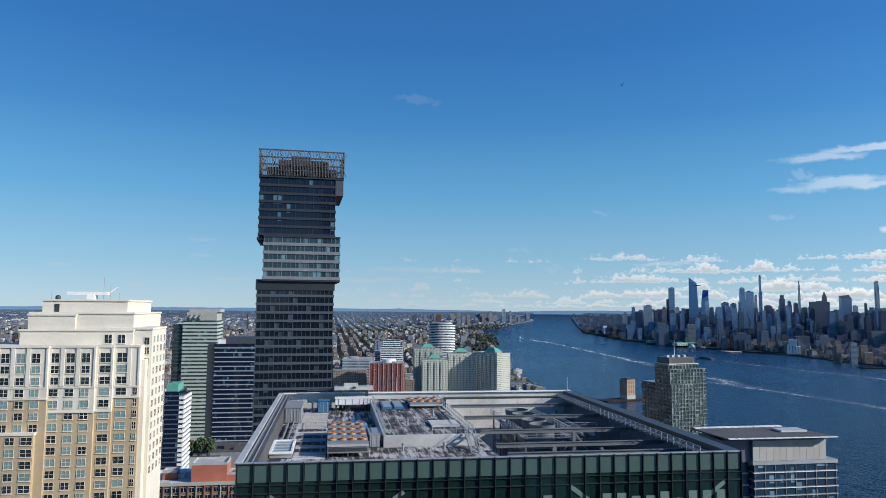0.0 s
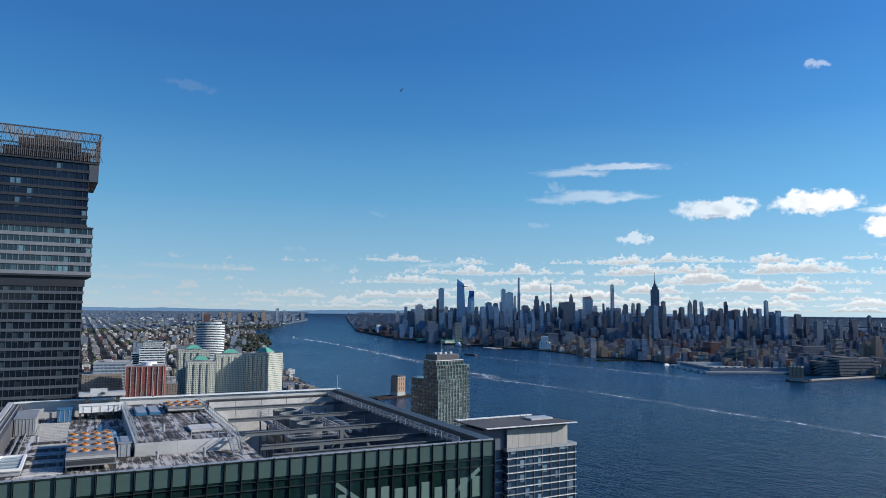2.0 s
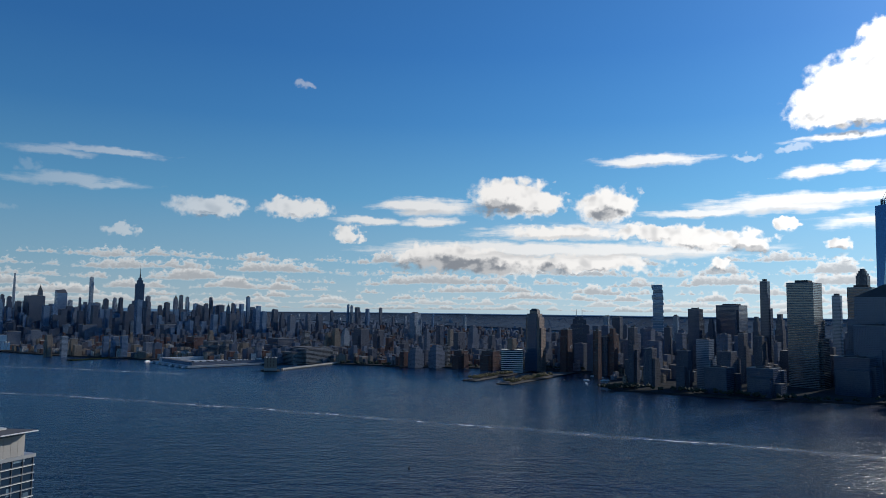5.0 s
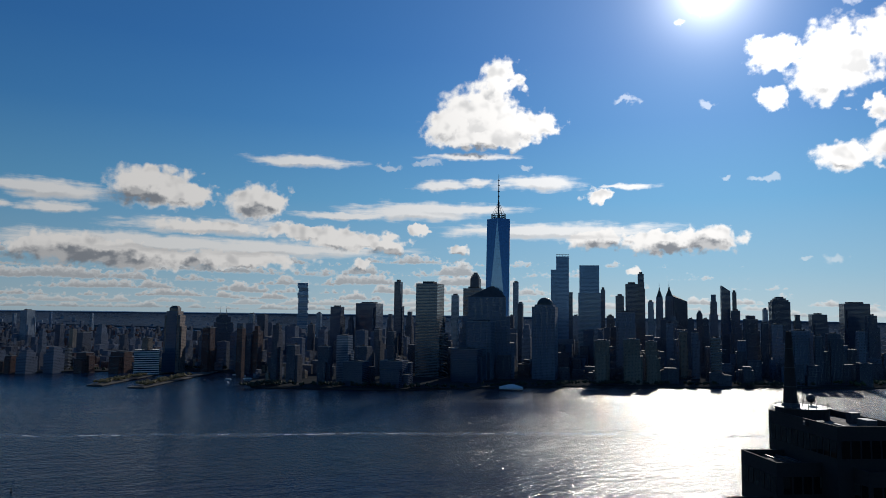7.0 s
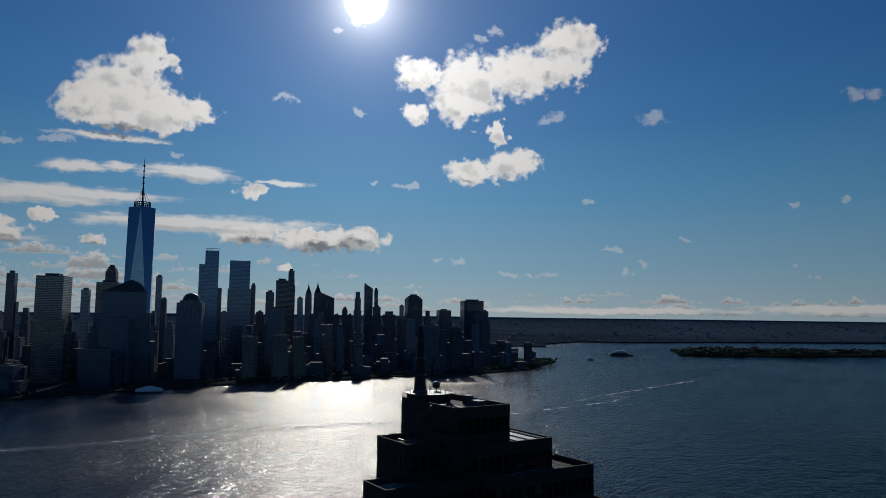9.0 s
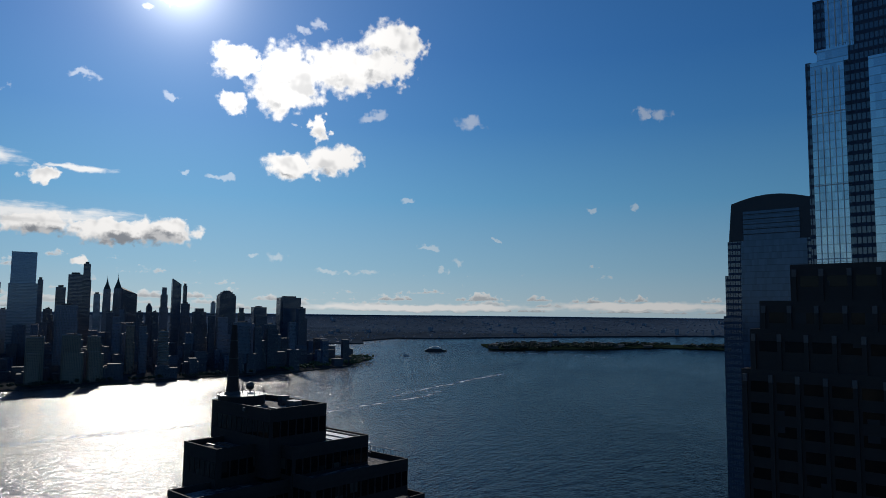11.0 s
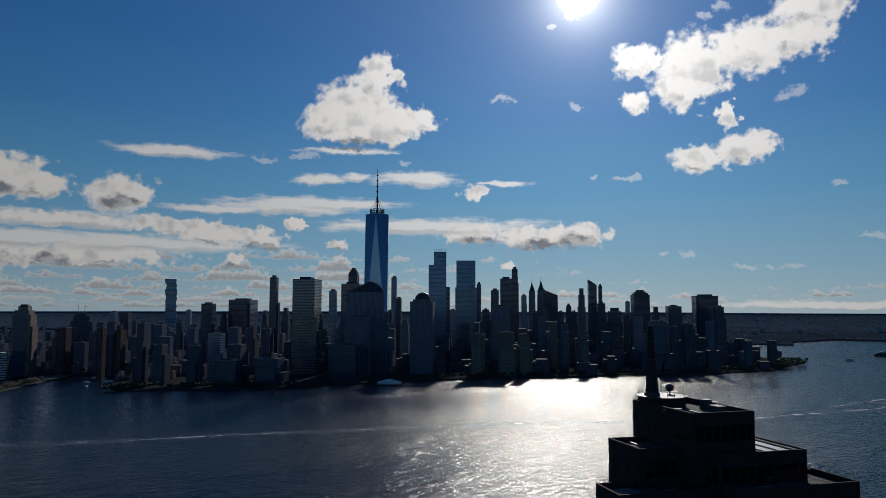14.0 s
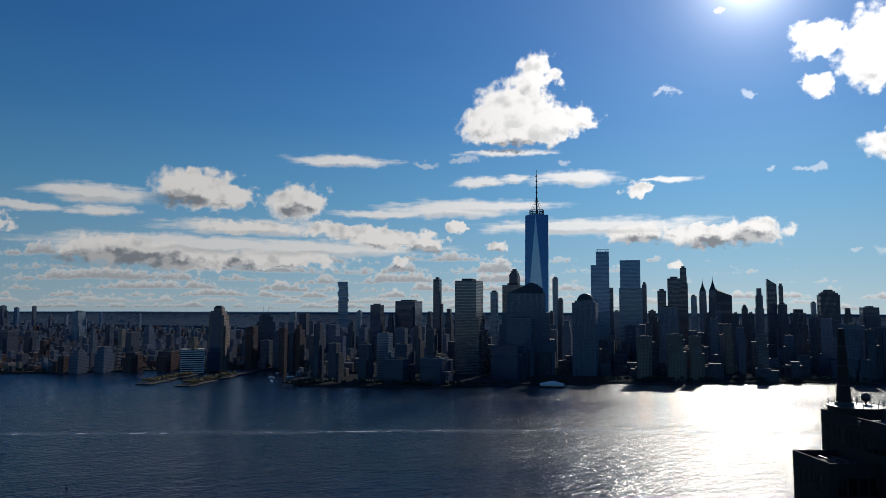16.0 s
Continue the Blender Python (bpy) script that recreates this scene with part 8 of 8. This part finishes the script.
town("low_town_houses", JERSEY, 9, 3000, (-42, 7), (430, 4200), 8, 15, F_BRICK, "brick row houses of the near town", 21, (6, 13), clear_front)
town("low_town_houses", JERSEY, 9, 2600, (-42, 7), (450, 6200), 8, 18, F_TAN, "tan low houses of the near town", 22, (7, 15), clear_front)
town("low_town_houses", JERSEY, 9, 2600, (-42, 7.5), (600, 9500), 7, 18, F_WHITE, "white flat-roofed houses of the near town", 23, (7, 20), clear_front)
town("low_town_houses", JERSEY, 9, 2400, (-42, 7.5), (600, 9500), 8, 22, F_PALEROOF, "grey flat-roofed houses of the near town", 26, (8, 22), clear_front)
town("mid_rise_blocks", JERSEY, 9, 130, (-42, 6), (1200, 8000), 22, 50, F_STONE, "grey mid-rise blocks over the low town", 24, (14, 28), clear_front)
town("mid_rise_blocks", JERSEY, 9, 30, (-2, 7.3), (6500, 10500), 30, 85, F_STONE, "pale high-rise blocks on the river bluff", 27, (18, 30))
town("low_town_houses", JERSEY, 9, 1500, (-42, 8), (4500, 16000), 7, 18, F_STONE, "hazy far houses on the ridge", 25, (10, 26))
town("warehouse_roofs", JERSEY, 20, 60, (-42, -22), (5500, 12000), 8, 12, F_WHITE, "white flat warehouse roofs by the far marshes", 28, (30, 90))
town("shore_blocks", MANHATTAN, -12, 200, (24, 52), (1700, 3400), 12, 40, F_TAN, "sunlit tan blocks along the far bank", 38, (12, 26), lambda x, y, r: not inside(MANHATTAN, x - 330, y + 60))
town("shore_blocks", MANHATTAN, -12, 110, (24, 50), (1700, 3400), 10, 34, F_WHITE, "white blocks along the far bank", 39, (10, 26), lambda x, y, r: not inside(MANHATTAN, x - 330, y + 60))
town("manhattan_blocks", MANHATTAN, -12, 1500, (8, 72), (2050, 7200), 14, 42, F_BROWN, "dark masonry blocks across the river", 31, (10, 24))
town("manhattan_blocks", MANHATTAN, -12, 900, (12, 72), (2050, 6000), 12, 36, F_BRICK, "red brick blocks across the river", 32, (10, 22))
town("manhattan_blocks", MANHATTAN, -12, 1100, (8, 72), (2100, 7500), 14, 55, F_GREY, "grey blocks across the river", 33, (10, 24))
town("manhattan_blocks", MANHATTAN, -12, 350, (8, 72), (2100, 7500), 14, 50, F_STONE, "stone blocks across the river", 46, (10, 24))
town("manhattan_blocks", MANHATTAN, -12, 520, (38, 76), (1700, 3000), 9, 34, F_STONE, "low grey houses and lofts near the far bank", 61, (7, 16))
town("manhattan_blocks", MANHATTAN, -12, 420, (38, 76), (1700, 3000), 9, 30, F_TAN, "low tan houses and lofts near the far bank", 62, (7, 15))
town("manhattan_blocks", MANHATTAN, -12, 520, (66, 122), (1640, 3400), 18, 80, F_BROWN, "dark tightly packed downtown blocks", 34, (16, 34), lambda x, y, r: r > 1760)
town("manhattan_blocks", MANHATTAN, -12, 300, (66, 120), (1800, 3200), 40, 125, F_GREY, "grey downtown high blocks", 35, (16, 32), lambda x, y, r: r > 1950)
town("manhattan_blocks", MANHATTAN, -12, 380, (16, 44), (3600, 7200), 50, 165, F_DARK, "dark glass midtown high blocks", 36, (18, 36))
town("manhattan_blocks", MANHATTAN, -12, 260, (14, 44), (3600, 7200), 50, 190, F_BLUE, "blue glass midtown high blocks", 37, (16, 32))
town("manhattan_blocks", MANHATTAN, -12, 420, (9, 19), (5500, 14000), 12, 60, F_GREY, "grey uptown blocks along the river", 47, (12, 26))
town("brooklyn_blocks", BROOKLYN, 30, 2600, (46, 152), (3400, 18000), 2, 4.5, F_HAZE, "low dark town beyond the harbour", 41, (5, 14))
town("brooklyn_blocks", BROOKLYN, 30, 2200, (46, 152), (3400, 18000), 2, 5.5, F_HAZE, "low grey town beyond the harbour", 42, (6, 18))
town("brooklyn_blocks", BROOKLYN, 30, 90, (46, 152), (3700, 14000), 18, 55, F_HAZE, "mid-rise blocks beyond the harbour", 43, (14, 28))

town("island_blocks", GOVERNORS, 25, 46, (133, 154), (3150, 3900), 8, 16, F_PINK, "low brick and stone buildings on the harbour island", 48, (16, 40), base=4.0)

LEAF = surface("tree_leaves", (0.05, 0.075, 0.025), 0.8, grain=0.4, amount=0.6, stain=0.5, bump=0.4)
LEAF_AUTUMN = surface("autumn_leaves", (0.14, 0.10, 0.03), 0.8, grain=0.4, amount=0.6, stain=0.5, bump=0.4)
LEAF_DARK = surface("dark_tree_leaves", (0.025, 0.035, 0.018), 0.85, grain=0.3, amount=0.6, stain=0.5, bump=0.4)
# distance haze put into the leaf colour, pale and bluish
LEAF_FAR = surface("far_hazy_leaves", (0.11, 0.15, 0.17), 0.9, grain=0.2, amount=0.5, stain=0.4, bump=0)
BARK = surface("tree_bark", (0.09, 0.07, 0.05), 0.9, grain=1.5)


def clump(f, x, y, z, r, rnd):
    """Uneven small lump of leaves."""
    n = 6
    pts = [(x + rnd.uniform(-.2, .2) * r, y + rnd.uniform(-.2, .2) * r, z - r * rnd.uniform(.5, .8))]
    for lift, q in ((-0.25, 0.85), (0.4, 0.7)):
        for i in range(n):
            b = 6.2832 * (i + rnd.uniform(-.3, .3)) / n
            k = q * r * rnd.uniform(0.65, 1.2)
            pts.append((x + k * math.cos(b), y + k * math.sin(b), z + lift * r * rnd.uniform(.6, 1.3)))
    pts.append((x, y, z + r * rnd.uniform(.7, 1.05)))
    fc = [(0, 1 + (i + 1) % n, 1 + i) for i in range(n)]
    fc += [(1 + i, 1 + (i + 1) % n, 1 + n + (i + 1) % n, 1 + n + i) for i in range(n)]
    fc += [(1 + n + i, 1 + n + (i + 1) % n, 1 + 2 * n) for i in range(n)]
    f.solid(pts, fc)


def woods(name, spots, mat, label, seed, high=(9, 15), base=3.0):
    """Far trees as one object; spots: (x, y, spread x, spread y, turn, count)."""
    rnd = random.Random(seed)
    f = Form()
    for x0, y0, sx, sy, turn, count in spots:
        c, s = math.cos(radians(turn)), math.sin(radians(turn))
        for _ in range(count):
            p, q = rnd.uniform(-sx, sx), rnd.uniform(-sy, sy)
            x, y = x0 + p * c - q * s, y0 + p * s + q * c
            k = drawn_in(math.hypot(x, y))
            o = far_place(x, y, base + rise(math.hypot(x, y)))
            h = rnd.uniform(*high) * k
            for _ in range(4):
                clump(f, o.x + rnd.uniform(-.28, .28) * h, o.y + rnd.uniform(-.28, .28) * h, o.z + h * rnd.uniform(.4, .75), h * rnd.uniform(.22, .34), rnd)
    return tagged(f.make(name, mat), label, "trees", kind="stuff")


woods("shore_trees", ((1490, 470, 45, 25, -30, 60), (1500, 330, 18, 120, 0, 60), (1500, 120, 15, 90, 8, 40), (1590, -90, 14, 100, 18, 46), (1650, -300, 12, 130, 6, 50), (1690, -620, 14, 160, 8, 60),
                      (1850, 800, 16, 120, 10, 40), (1740, 1080, 12, 120, 12, 40), (1640, 1270, 12, 80, 20, 26)), LEAF_DARK, "dark trees along the far bank", 51, (8, 14))
woods("point_trees", ((1790, -960, 40, 110, 25, 90), (1930, -1180, 70, 110, 40, 120), (2040, -1310, 40, 50, 40, 40)), LEAF, "park trees at the tip of the far bank", 52, (9, 16))
woods("island_trees", ((2250, -2330, 120, 130, 30, 120), (2150, -2700, 120, 200, 10, 180), (2120, -3050, 90, 130, 5, 90), (2450, -2500, 120, 120, 20, 60), (1820, -3200, 110, 110, 10, 110), (1650, -3250, 60, 90, 10, 50)), LEAF_DARK, "trees covering the harbour island", 53, (12, 20), 4.0)
woods("pier_trees", ((1560, 814, 100, 13, 0, 130), (1560, 712, 120, 14, 0, 190)), LEAF_AUTUMN, "autumn trees on the piers", 54, (6, 10))
woods("town_trees", tuple((x, y, 60, 130, 9, 80) for x, y in ((-200, 1000), (-90, 1250), (-300, 1150), (-420, 900), (-600, 1300), (-330, 1500), (-150, 1700), (-700, 2000), (-250, 2100), (-500, 2600), (40, 1900), (-60, 2500), (-900, 3000), (-300, 3300), (60, 3300), (-700, 3900)))
      + tuple((x, y, 240, 160, 9, 130) for x, y in ((-1200, 4600), (-500, 4800), (-2200, 5200), (-100, 5600), (-1600, 6400), (-600, 6900), (100, 7200), (-3000, 6600))), LEAF, "green street trees among the low houses", 55, (8, 15))
woods("bluff_trees", ((150, 2780, 60, 260, -4, 110), (200, 3500, 70, 500, -3, 120), (330, 5400, 150, 700, -10, 120)), LEAF_DARK, "wooded bluff above the near bank", 56, (14, 26))
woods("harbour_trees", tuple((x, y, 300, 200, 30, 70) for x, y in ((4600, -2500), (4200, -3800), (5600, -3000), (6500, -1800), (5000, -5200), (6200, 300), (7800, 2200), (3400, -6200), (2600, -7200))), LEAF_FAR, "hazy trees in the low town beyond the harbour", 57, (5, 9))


def tree(x, y, z, h, mat, label, seed):
    rnd = random.Random(seed)
    t = thing("street_tree", pose(x, y, z, 0, 0, rnd.uniform(0, 360)), label, "tree", "street trees")
    tr = Form().cyl(0, 0, 0, h * 0.5, h * 0.035, h * 0.018, 8)
    for i in range(5):
        b = i * 1.3 + rnd.random()
        tr.bar((0, 0, h * (0.3 + 0.05 * i)), (h * 0.24 * math.cos(b), h * 0.24 * math.sin(b), h * (0.5 + 0.06 * i)), h * 0.02)
    tr.make("trunk", BARK, t)
    cr = Form()
    for i in range(46):
        b, q = rnd.uniform(0, 6.28), h * 0.32 * rnd.random() ** 0.5
        clump(cr, q * math.cos(b), q * math.sin(b), h * rnd.uniform(0.38, 0.95) * (1 - 0.35 * (q / (h * 0.32)) ** 2 * rnd.random()), h * rnd.uniform(0.06, 0.11), rnd)
    cr.make("crown", mat, t)


t = thing("planted_podium", pose(-207, 559, 0, 0, 0, 9), "dark paved podium carrying a clump of trees", "podium")
Form().box(0, 34, 0, 22, 3, 46.7).make("wall_body", CONCRETE, t)
Form().box(0.3, 33.7, 0.3, 21.7, 46.7 + 0.004, 46.7 + 0.1).make("paving", ASPHALT, t)
rnd = random.Random(8)
for i in range(14):
    tree(-194 + rnd.uniform(-9, 11), 568 + rnd.uniform(-3, 7), 46.7 + 0.1, rnd.uniform(10, 15), LEAF if i % 4 else LEAF_AUTUMN, "green street tree between the blocks", 100 + i)

# piers
PIER_DECK = surface("weathered_pier_planks", (0.075, 0.07, 0.064), 0.9, grain=0.1, amount=0.5, stain=0.4)


def pier(name, x0, y0, x1, y1, wide, label, mat=None, high=2.6):
    yaw = math.degrees(math.atan2(y1 - y0, x1 - x0))
    n = math.hypot(x1 - x0, y1 - y0)
    t = thing(name, pose(x0, y0, 0, 0, 0, yaw), label, "pier", "piers")
    Form().box(0, n, -wide / 2, wide / 2, 0.9, high).make("deck", mat or PIER_DECK, t)
    leg = Form().cyl(0, 0, -3, 0.9, 0.8, n=8).mesh("pile", RUST)
    for i in range(int(n / 14)):
        for s in (-1, 1):
            o = new("pile", leg)
            o.parent, o.location = t, (5 + i * 14, s * (wide / 2 - 1.2), 0)
    return t


pier("park_pier", 1445, 814, 1790, 822, 34, "park pier with trees and a pavilion")
pier("park_pier", 1424, 714, 1830, 708, 36, "park pier with trees at its end")
pier("parking_pier", 1290, 1690, 1640, 1600, 240, "large square pier with a white roof and boats", COPING, 6.0)
pier("shed_pier", 1046, 3198, 1270, 3235, 60, "pier under a pale green shed")
pier("shed_pier", 985, 3420, 1230, 3470, 50, "pier under a green shed")
pier("finger_pier", 1215, 2050, 1420, 2068, 30, "flat green pier with a landing stage", PARK)
pier("ship_pier", 985, 4700, 1250, 4760, 60, "low concrete pier beside a ship")
pier("gravel_pier", 1120, 2790, 1290, 2840, 60, "pale sandy pier with flat top", PAVER)
t = thing("pier_shed", far_pose(1160, 3215, 9), "long pale green pier shed with dark doors", "shed", "pier sheds")
Form().box(-105, 110, -24, 24, 2.6, 16).make("wall_body", facade("pier_shed_wall", (0.45, 0.52, 0.42), (0.05, 0.07, 0.06), 9.0, 6.5, 0.7, 0.5), t)
Form().box(-106, 111, -25, 25, 16, 17).make("roof", COPPER, t)
t = thing("pier_shed", far_pose(1110, 3445, 10), "long green roofed pier shed", "shed", "pier sheds")
Form().box(-110, 115, -20, 20, 2.6, 14).make("wall_body", COPPER, t)
Form().box(-111, 116, -21, 21, 14, 15).make("roof", COPPER, t)
t = thing("pier_building", pose(1465, 1645, 6, 0, 0, -14.4), "white two-storey ring building on the square pier", "building")
for a, b, c, d in ((-165, 165, -110, -90), (-165, 165, 90, 110), (-165, -145, -90, 90), (145, 165, -90, 90)):
    Form().box(a, b, c, d, 0.0, 9).make("wing", F_STONE if c < 0 else COPING, t)
rnd = random.Random(12)
for i in range(46):
    Form().box(-160 + i * 7, -156 + i * 7, -109 + rnd.uniform(0, 12), -104 + rnd.uniform(0, 12), 9.0, 10.5 + rnd.random()).make("roof_car_row", WHITE if i % 3 else STEEL_DARK, t)

t = thing("white_tent", far_pose(1530, -60, seen_pose(1530, -60)), "low white peaked tent on the far bank", "tent")
Form().loft([(-26, -10), (26, -10), (26, 10), (-26, 10)], 6.5, [(-4, -1), (4, -1), (4, 1), (-4, 1)], 13.0).make("tent_roof", WHITE, t)
Form().box(-25, 25, -9.5, 9.5, 3.0, 6.497).make("tent_wall", WHITE, t)

# boats
HULL_DARK = surface("dark_hull_paint", (0.03, 0.035, 0.045), 0.5)


def boat(name, x, y, yaw, n, wide, h, hull, label, category, decks=2, group=""):
    t = thing(name, far_pose(x, y, yaw), label, category, group)
    a = n / 2
    b = wide / 2
    Form().slab([(-a, -b * .8), (a * .7, -b), (a, 0), (a * .7, b), (-a, b * .8)], -0.8, h * 0.4).make("hull", hull, t)
    for i in range(decks):
        q = 0.8 - 0.22 * i
        Form().box(-a * q, a * q * 0.75, -b * .75, b * .75, h * 0.4 + i * h * 0.28 + 0.003, h * 0.4 + (i + 1) * h * 0.28).make("deckhouse", WHITE if hull is not HULL_DARK or i else hull, t)
    Form().cyl(-a * 0.1, 0, h * 0.4, h * 1.4, max(0.12, n * 0.006), n=6).make("mast", STEEL_DARK, t)
    return t


boat("ferry", 2296, -1848, 235, 92, 20, 17, HULL_DARK, "dark double-ended harbour ferry under way", "ferry", 3)
boat("barge", 893, 2384, 104, 78, 18, 9, HULL_DARK, "dark barge pushed up the river", "barge", 1)
boat("speedboat", 440, 3968, 96, 30, 8, 6, WHITE, "white fast boat with a long wake", "boat", 2)
boat("tour_boat", 2111, -1561, 200, 26, 8, 8, WHITE, "small white harbour boat", "boat", 2)
boat("museum_ship", 1085, 3060, 95, 60, 10, 12, WHITE, "white ship moored at the far bank", "ship", 3)
boat("museum_ship", 1110, 2990, 95, 46, 9, 12, RUST, "red-hulled ship moored at the far bank", "ship", 2)
boat("cruise_ship", 1130, 4880, 80, 260, 34, 40, WHITE, "white cruise ship at a far pier", "ship", 3)
for i, (x, y) in enumerate(((1600, 640), (1640, 600), (1660, 560), (1700, 640), (1720, 590), (1560, 570), (1690, 540), (1750, 620))):
    boat("moored_boat", x, y, 40 + i * 33, 14 + i % 3 * 4, 4.5, 4, WHITE if i % 3 else HULL_DARK, "small boat moored in the basin", "boat", 1, "boats in the basin")
for i in range(7):
    boat("moored_boat", 1262 + i * 11, 1590 + i * 42, 190, 24, 6, 6, WHITE, "white tour boat moored at the square pier", "boat", 2, "boats at the square pier")
for x, y in ((1000, -1400), (620, 420), (480, -900)):
    t = thing("channel_buoy", pose(x, y, 0), "small dark channel buoy", "buoy", "channel buoys")
    Form().cyl(0, 0, -0.5, 1.2, 1.1, 1.1, 10).make("float", HULL_DARK, t)
    Form().cyl(0, 0, 1.2, 4.0, 0.5, 0.15, 8).make("tower", HULL_DARK, t)


def wake_foam(name="wake_foam_streaks", strong=1.0):
    mat, k, b = material(name)
    t = mat.node_tree
    p = k.put("ShaderNodeNewGeometry").outputs["Position"]
    s = k.put("ShaderNodeSeparateXYZ", (k.put("ShaderNodeUVMap").outputs[0],)).outputs
    shift = k.m("MULTIPLY", k.m("SUBTRACT", k.noise(p, 0.008, 3.0, 0.6), 0.5), 0.9)
    across = k.m("ABSOLUTE", k.m("ADD", k.m("SUBTRACT", s[1], 0.5), shift))
    edge = k.m("ADD", k.m("MULTIPLY", k.ramp(across, 0.12, 0.0), 0.5), k.m("MULTIPLY", k.ramp(across, 0.48, 0.1), 0.42))
    n = k.noise(k.vm("MULTIPLY", p, (1.0, 0.35, 1.0)), 0.11, 6.0, 0.68, dist=0.5)
    patch = k.noise(p, 0.014, 4.0, 0.6)
    rim = k.ramp(k.m("ABSOLUTE", k.m("SUBTRACT", s[1], 0.5)), 0.5, 0.36)
    a = k.m("MULTIPLY", k.m("MULTIPLY", k.m("MULTIPLY", edge, rim), k.ramp(n, 0.36, 0.68, 0.12, 1.0)), k.ramp(patch, 0.36, 0.64, 0.22, 0.9))
    t.links.new(k.m("MULTIPLY", a, strong, clamp=True), b.inputs["Alpha"])
    b.inputs["Base Color"].default_value = (0.5, 0.57, 0.62, 1)
    b.inputs["Roughness"].default_value = 0.7
    return mat


WAKE = wake_foam()
WAKE_FRESH = wake_foam("fresh_wake_foam", 1.6)


def wake(label, line, w0, w1, foam=WAKE):
    pts = [Vector((x, y, 0)) for x, y in line]
    path = []
    for a, b in zip(pts, pts[1:]):
        n = max(2, int((b - a).length / 60))
        path += [a.lerp(b, i / n) for i in range(n)]
    path.append(pts[-1])
    verts, faces, uv = [], [], []
    for i, p in enumerate(path):
        q = path[min(i + 1, len(path) - 1)] - path[max(i - 1, 0)]
        side = Vector((-q.y, q.x, 0)).normalized() * (w0 + (w1 - w0) * i / len(path)) / 2
        for s in (-1, 1):
            c = p + side * s
            verts.append(far_place(c.x, c.y, 0.12))
            uv.append((i, (s + 1) / 2))
    for i in range(len(path) - 1):
        faces.append((2 * i, 2 * i + 2, 2 * i + 3, 2 * i + 1))
    me = bpy.data.meshes.new("wake")
    me.from_pydata(verts, [], faces)
    lay = me.uv_layers.new(name="UVMap")
    for l in me.loops:
        lay.data[l.index].uv = uv[l.vertex_index]
    me.materials.append(foam)
    return tagged(new("wake", me), label, "wake", "wakes on the water", "structure")


wake("white fading boat wake along the middle of the river", [(440, 3950), (534, 3358), (592, 2656), (622, 2175), (640, 1850), (660, 1500)], 60, 80, WAKE_FRESH)
wake("long broken line of foam along the river", [(615, 1638), (743, 1268), (842, 822), (928, 300), (985, -34), (1000, -160), (1010, -420)], 40, 44)
wake("pale wake behind the barge", [(905, 2340), (960, 2080), (1079, 1718), (1150, 1450)], 30, 60)
wake("crooked foam line on the open water", [(960, -420), (1024, -608), (1100, -859), (1140, -935), (1185, -900), (1232, -871)], 26, 30, WAKE_FRESH)
wake("crooked foam line on the open water", [(1130, -800), (1250, -1050), (1375, -1339)], 30, 40, WAKE_FRESH)
wake("pale wake behind the ferry", [(2260, -1880), (2120, -2050), (1900, -2150), (1650, -2150)], 22, 30, WAKE_FRESH)

# small unclear flying object crossing the sky, given a helicopter's form
t = thing("helicopter", pose(181, 695, 392, 0, 0, 100) @ Matrix.Scale(0.62, 4), "small dark flying object in the blue sky", "helicopter")
Form().ball(0, 0, 0, 1.3, 1.1).make("cabin", HULL_DARK, t)
Form().bar((0, 0, 0.3), (-6.5, 0, 0.8), 0.5).make("tail_boom", HULL_DARK, t)
Form().box(-6.9, -6.2, -0.1, 0.1, 0.4, 2.2).make("tail_fin", HULL_DARK, t)
r = Form()
for i in range(4):
    r.bar((0, 0, 1.7), (5.2 * math.cos(i * 1.5708 + 0.4), 5.2 * math.sin(i * 1.5708 + 0.4), 1.75), 0.3, 0.06)
r.cyl(0, 0, 0.9, 1.75, 0.15, n=8)
r.make("rotor", STEEL_DARK, t)
for s in (-1, 1):
    Form().bar((-1.6, s * 1.0, -1.7), (1.8, s * 1.0, -1.7), 0.12).make("skid", STEEL_DARK, t)
    Form().bar((0, s * 0.6, -0.6), (0, s * 1.0, -1.7), 0.1).make("skid_strut", STEEL_DARK, t)
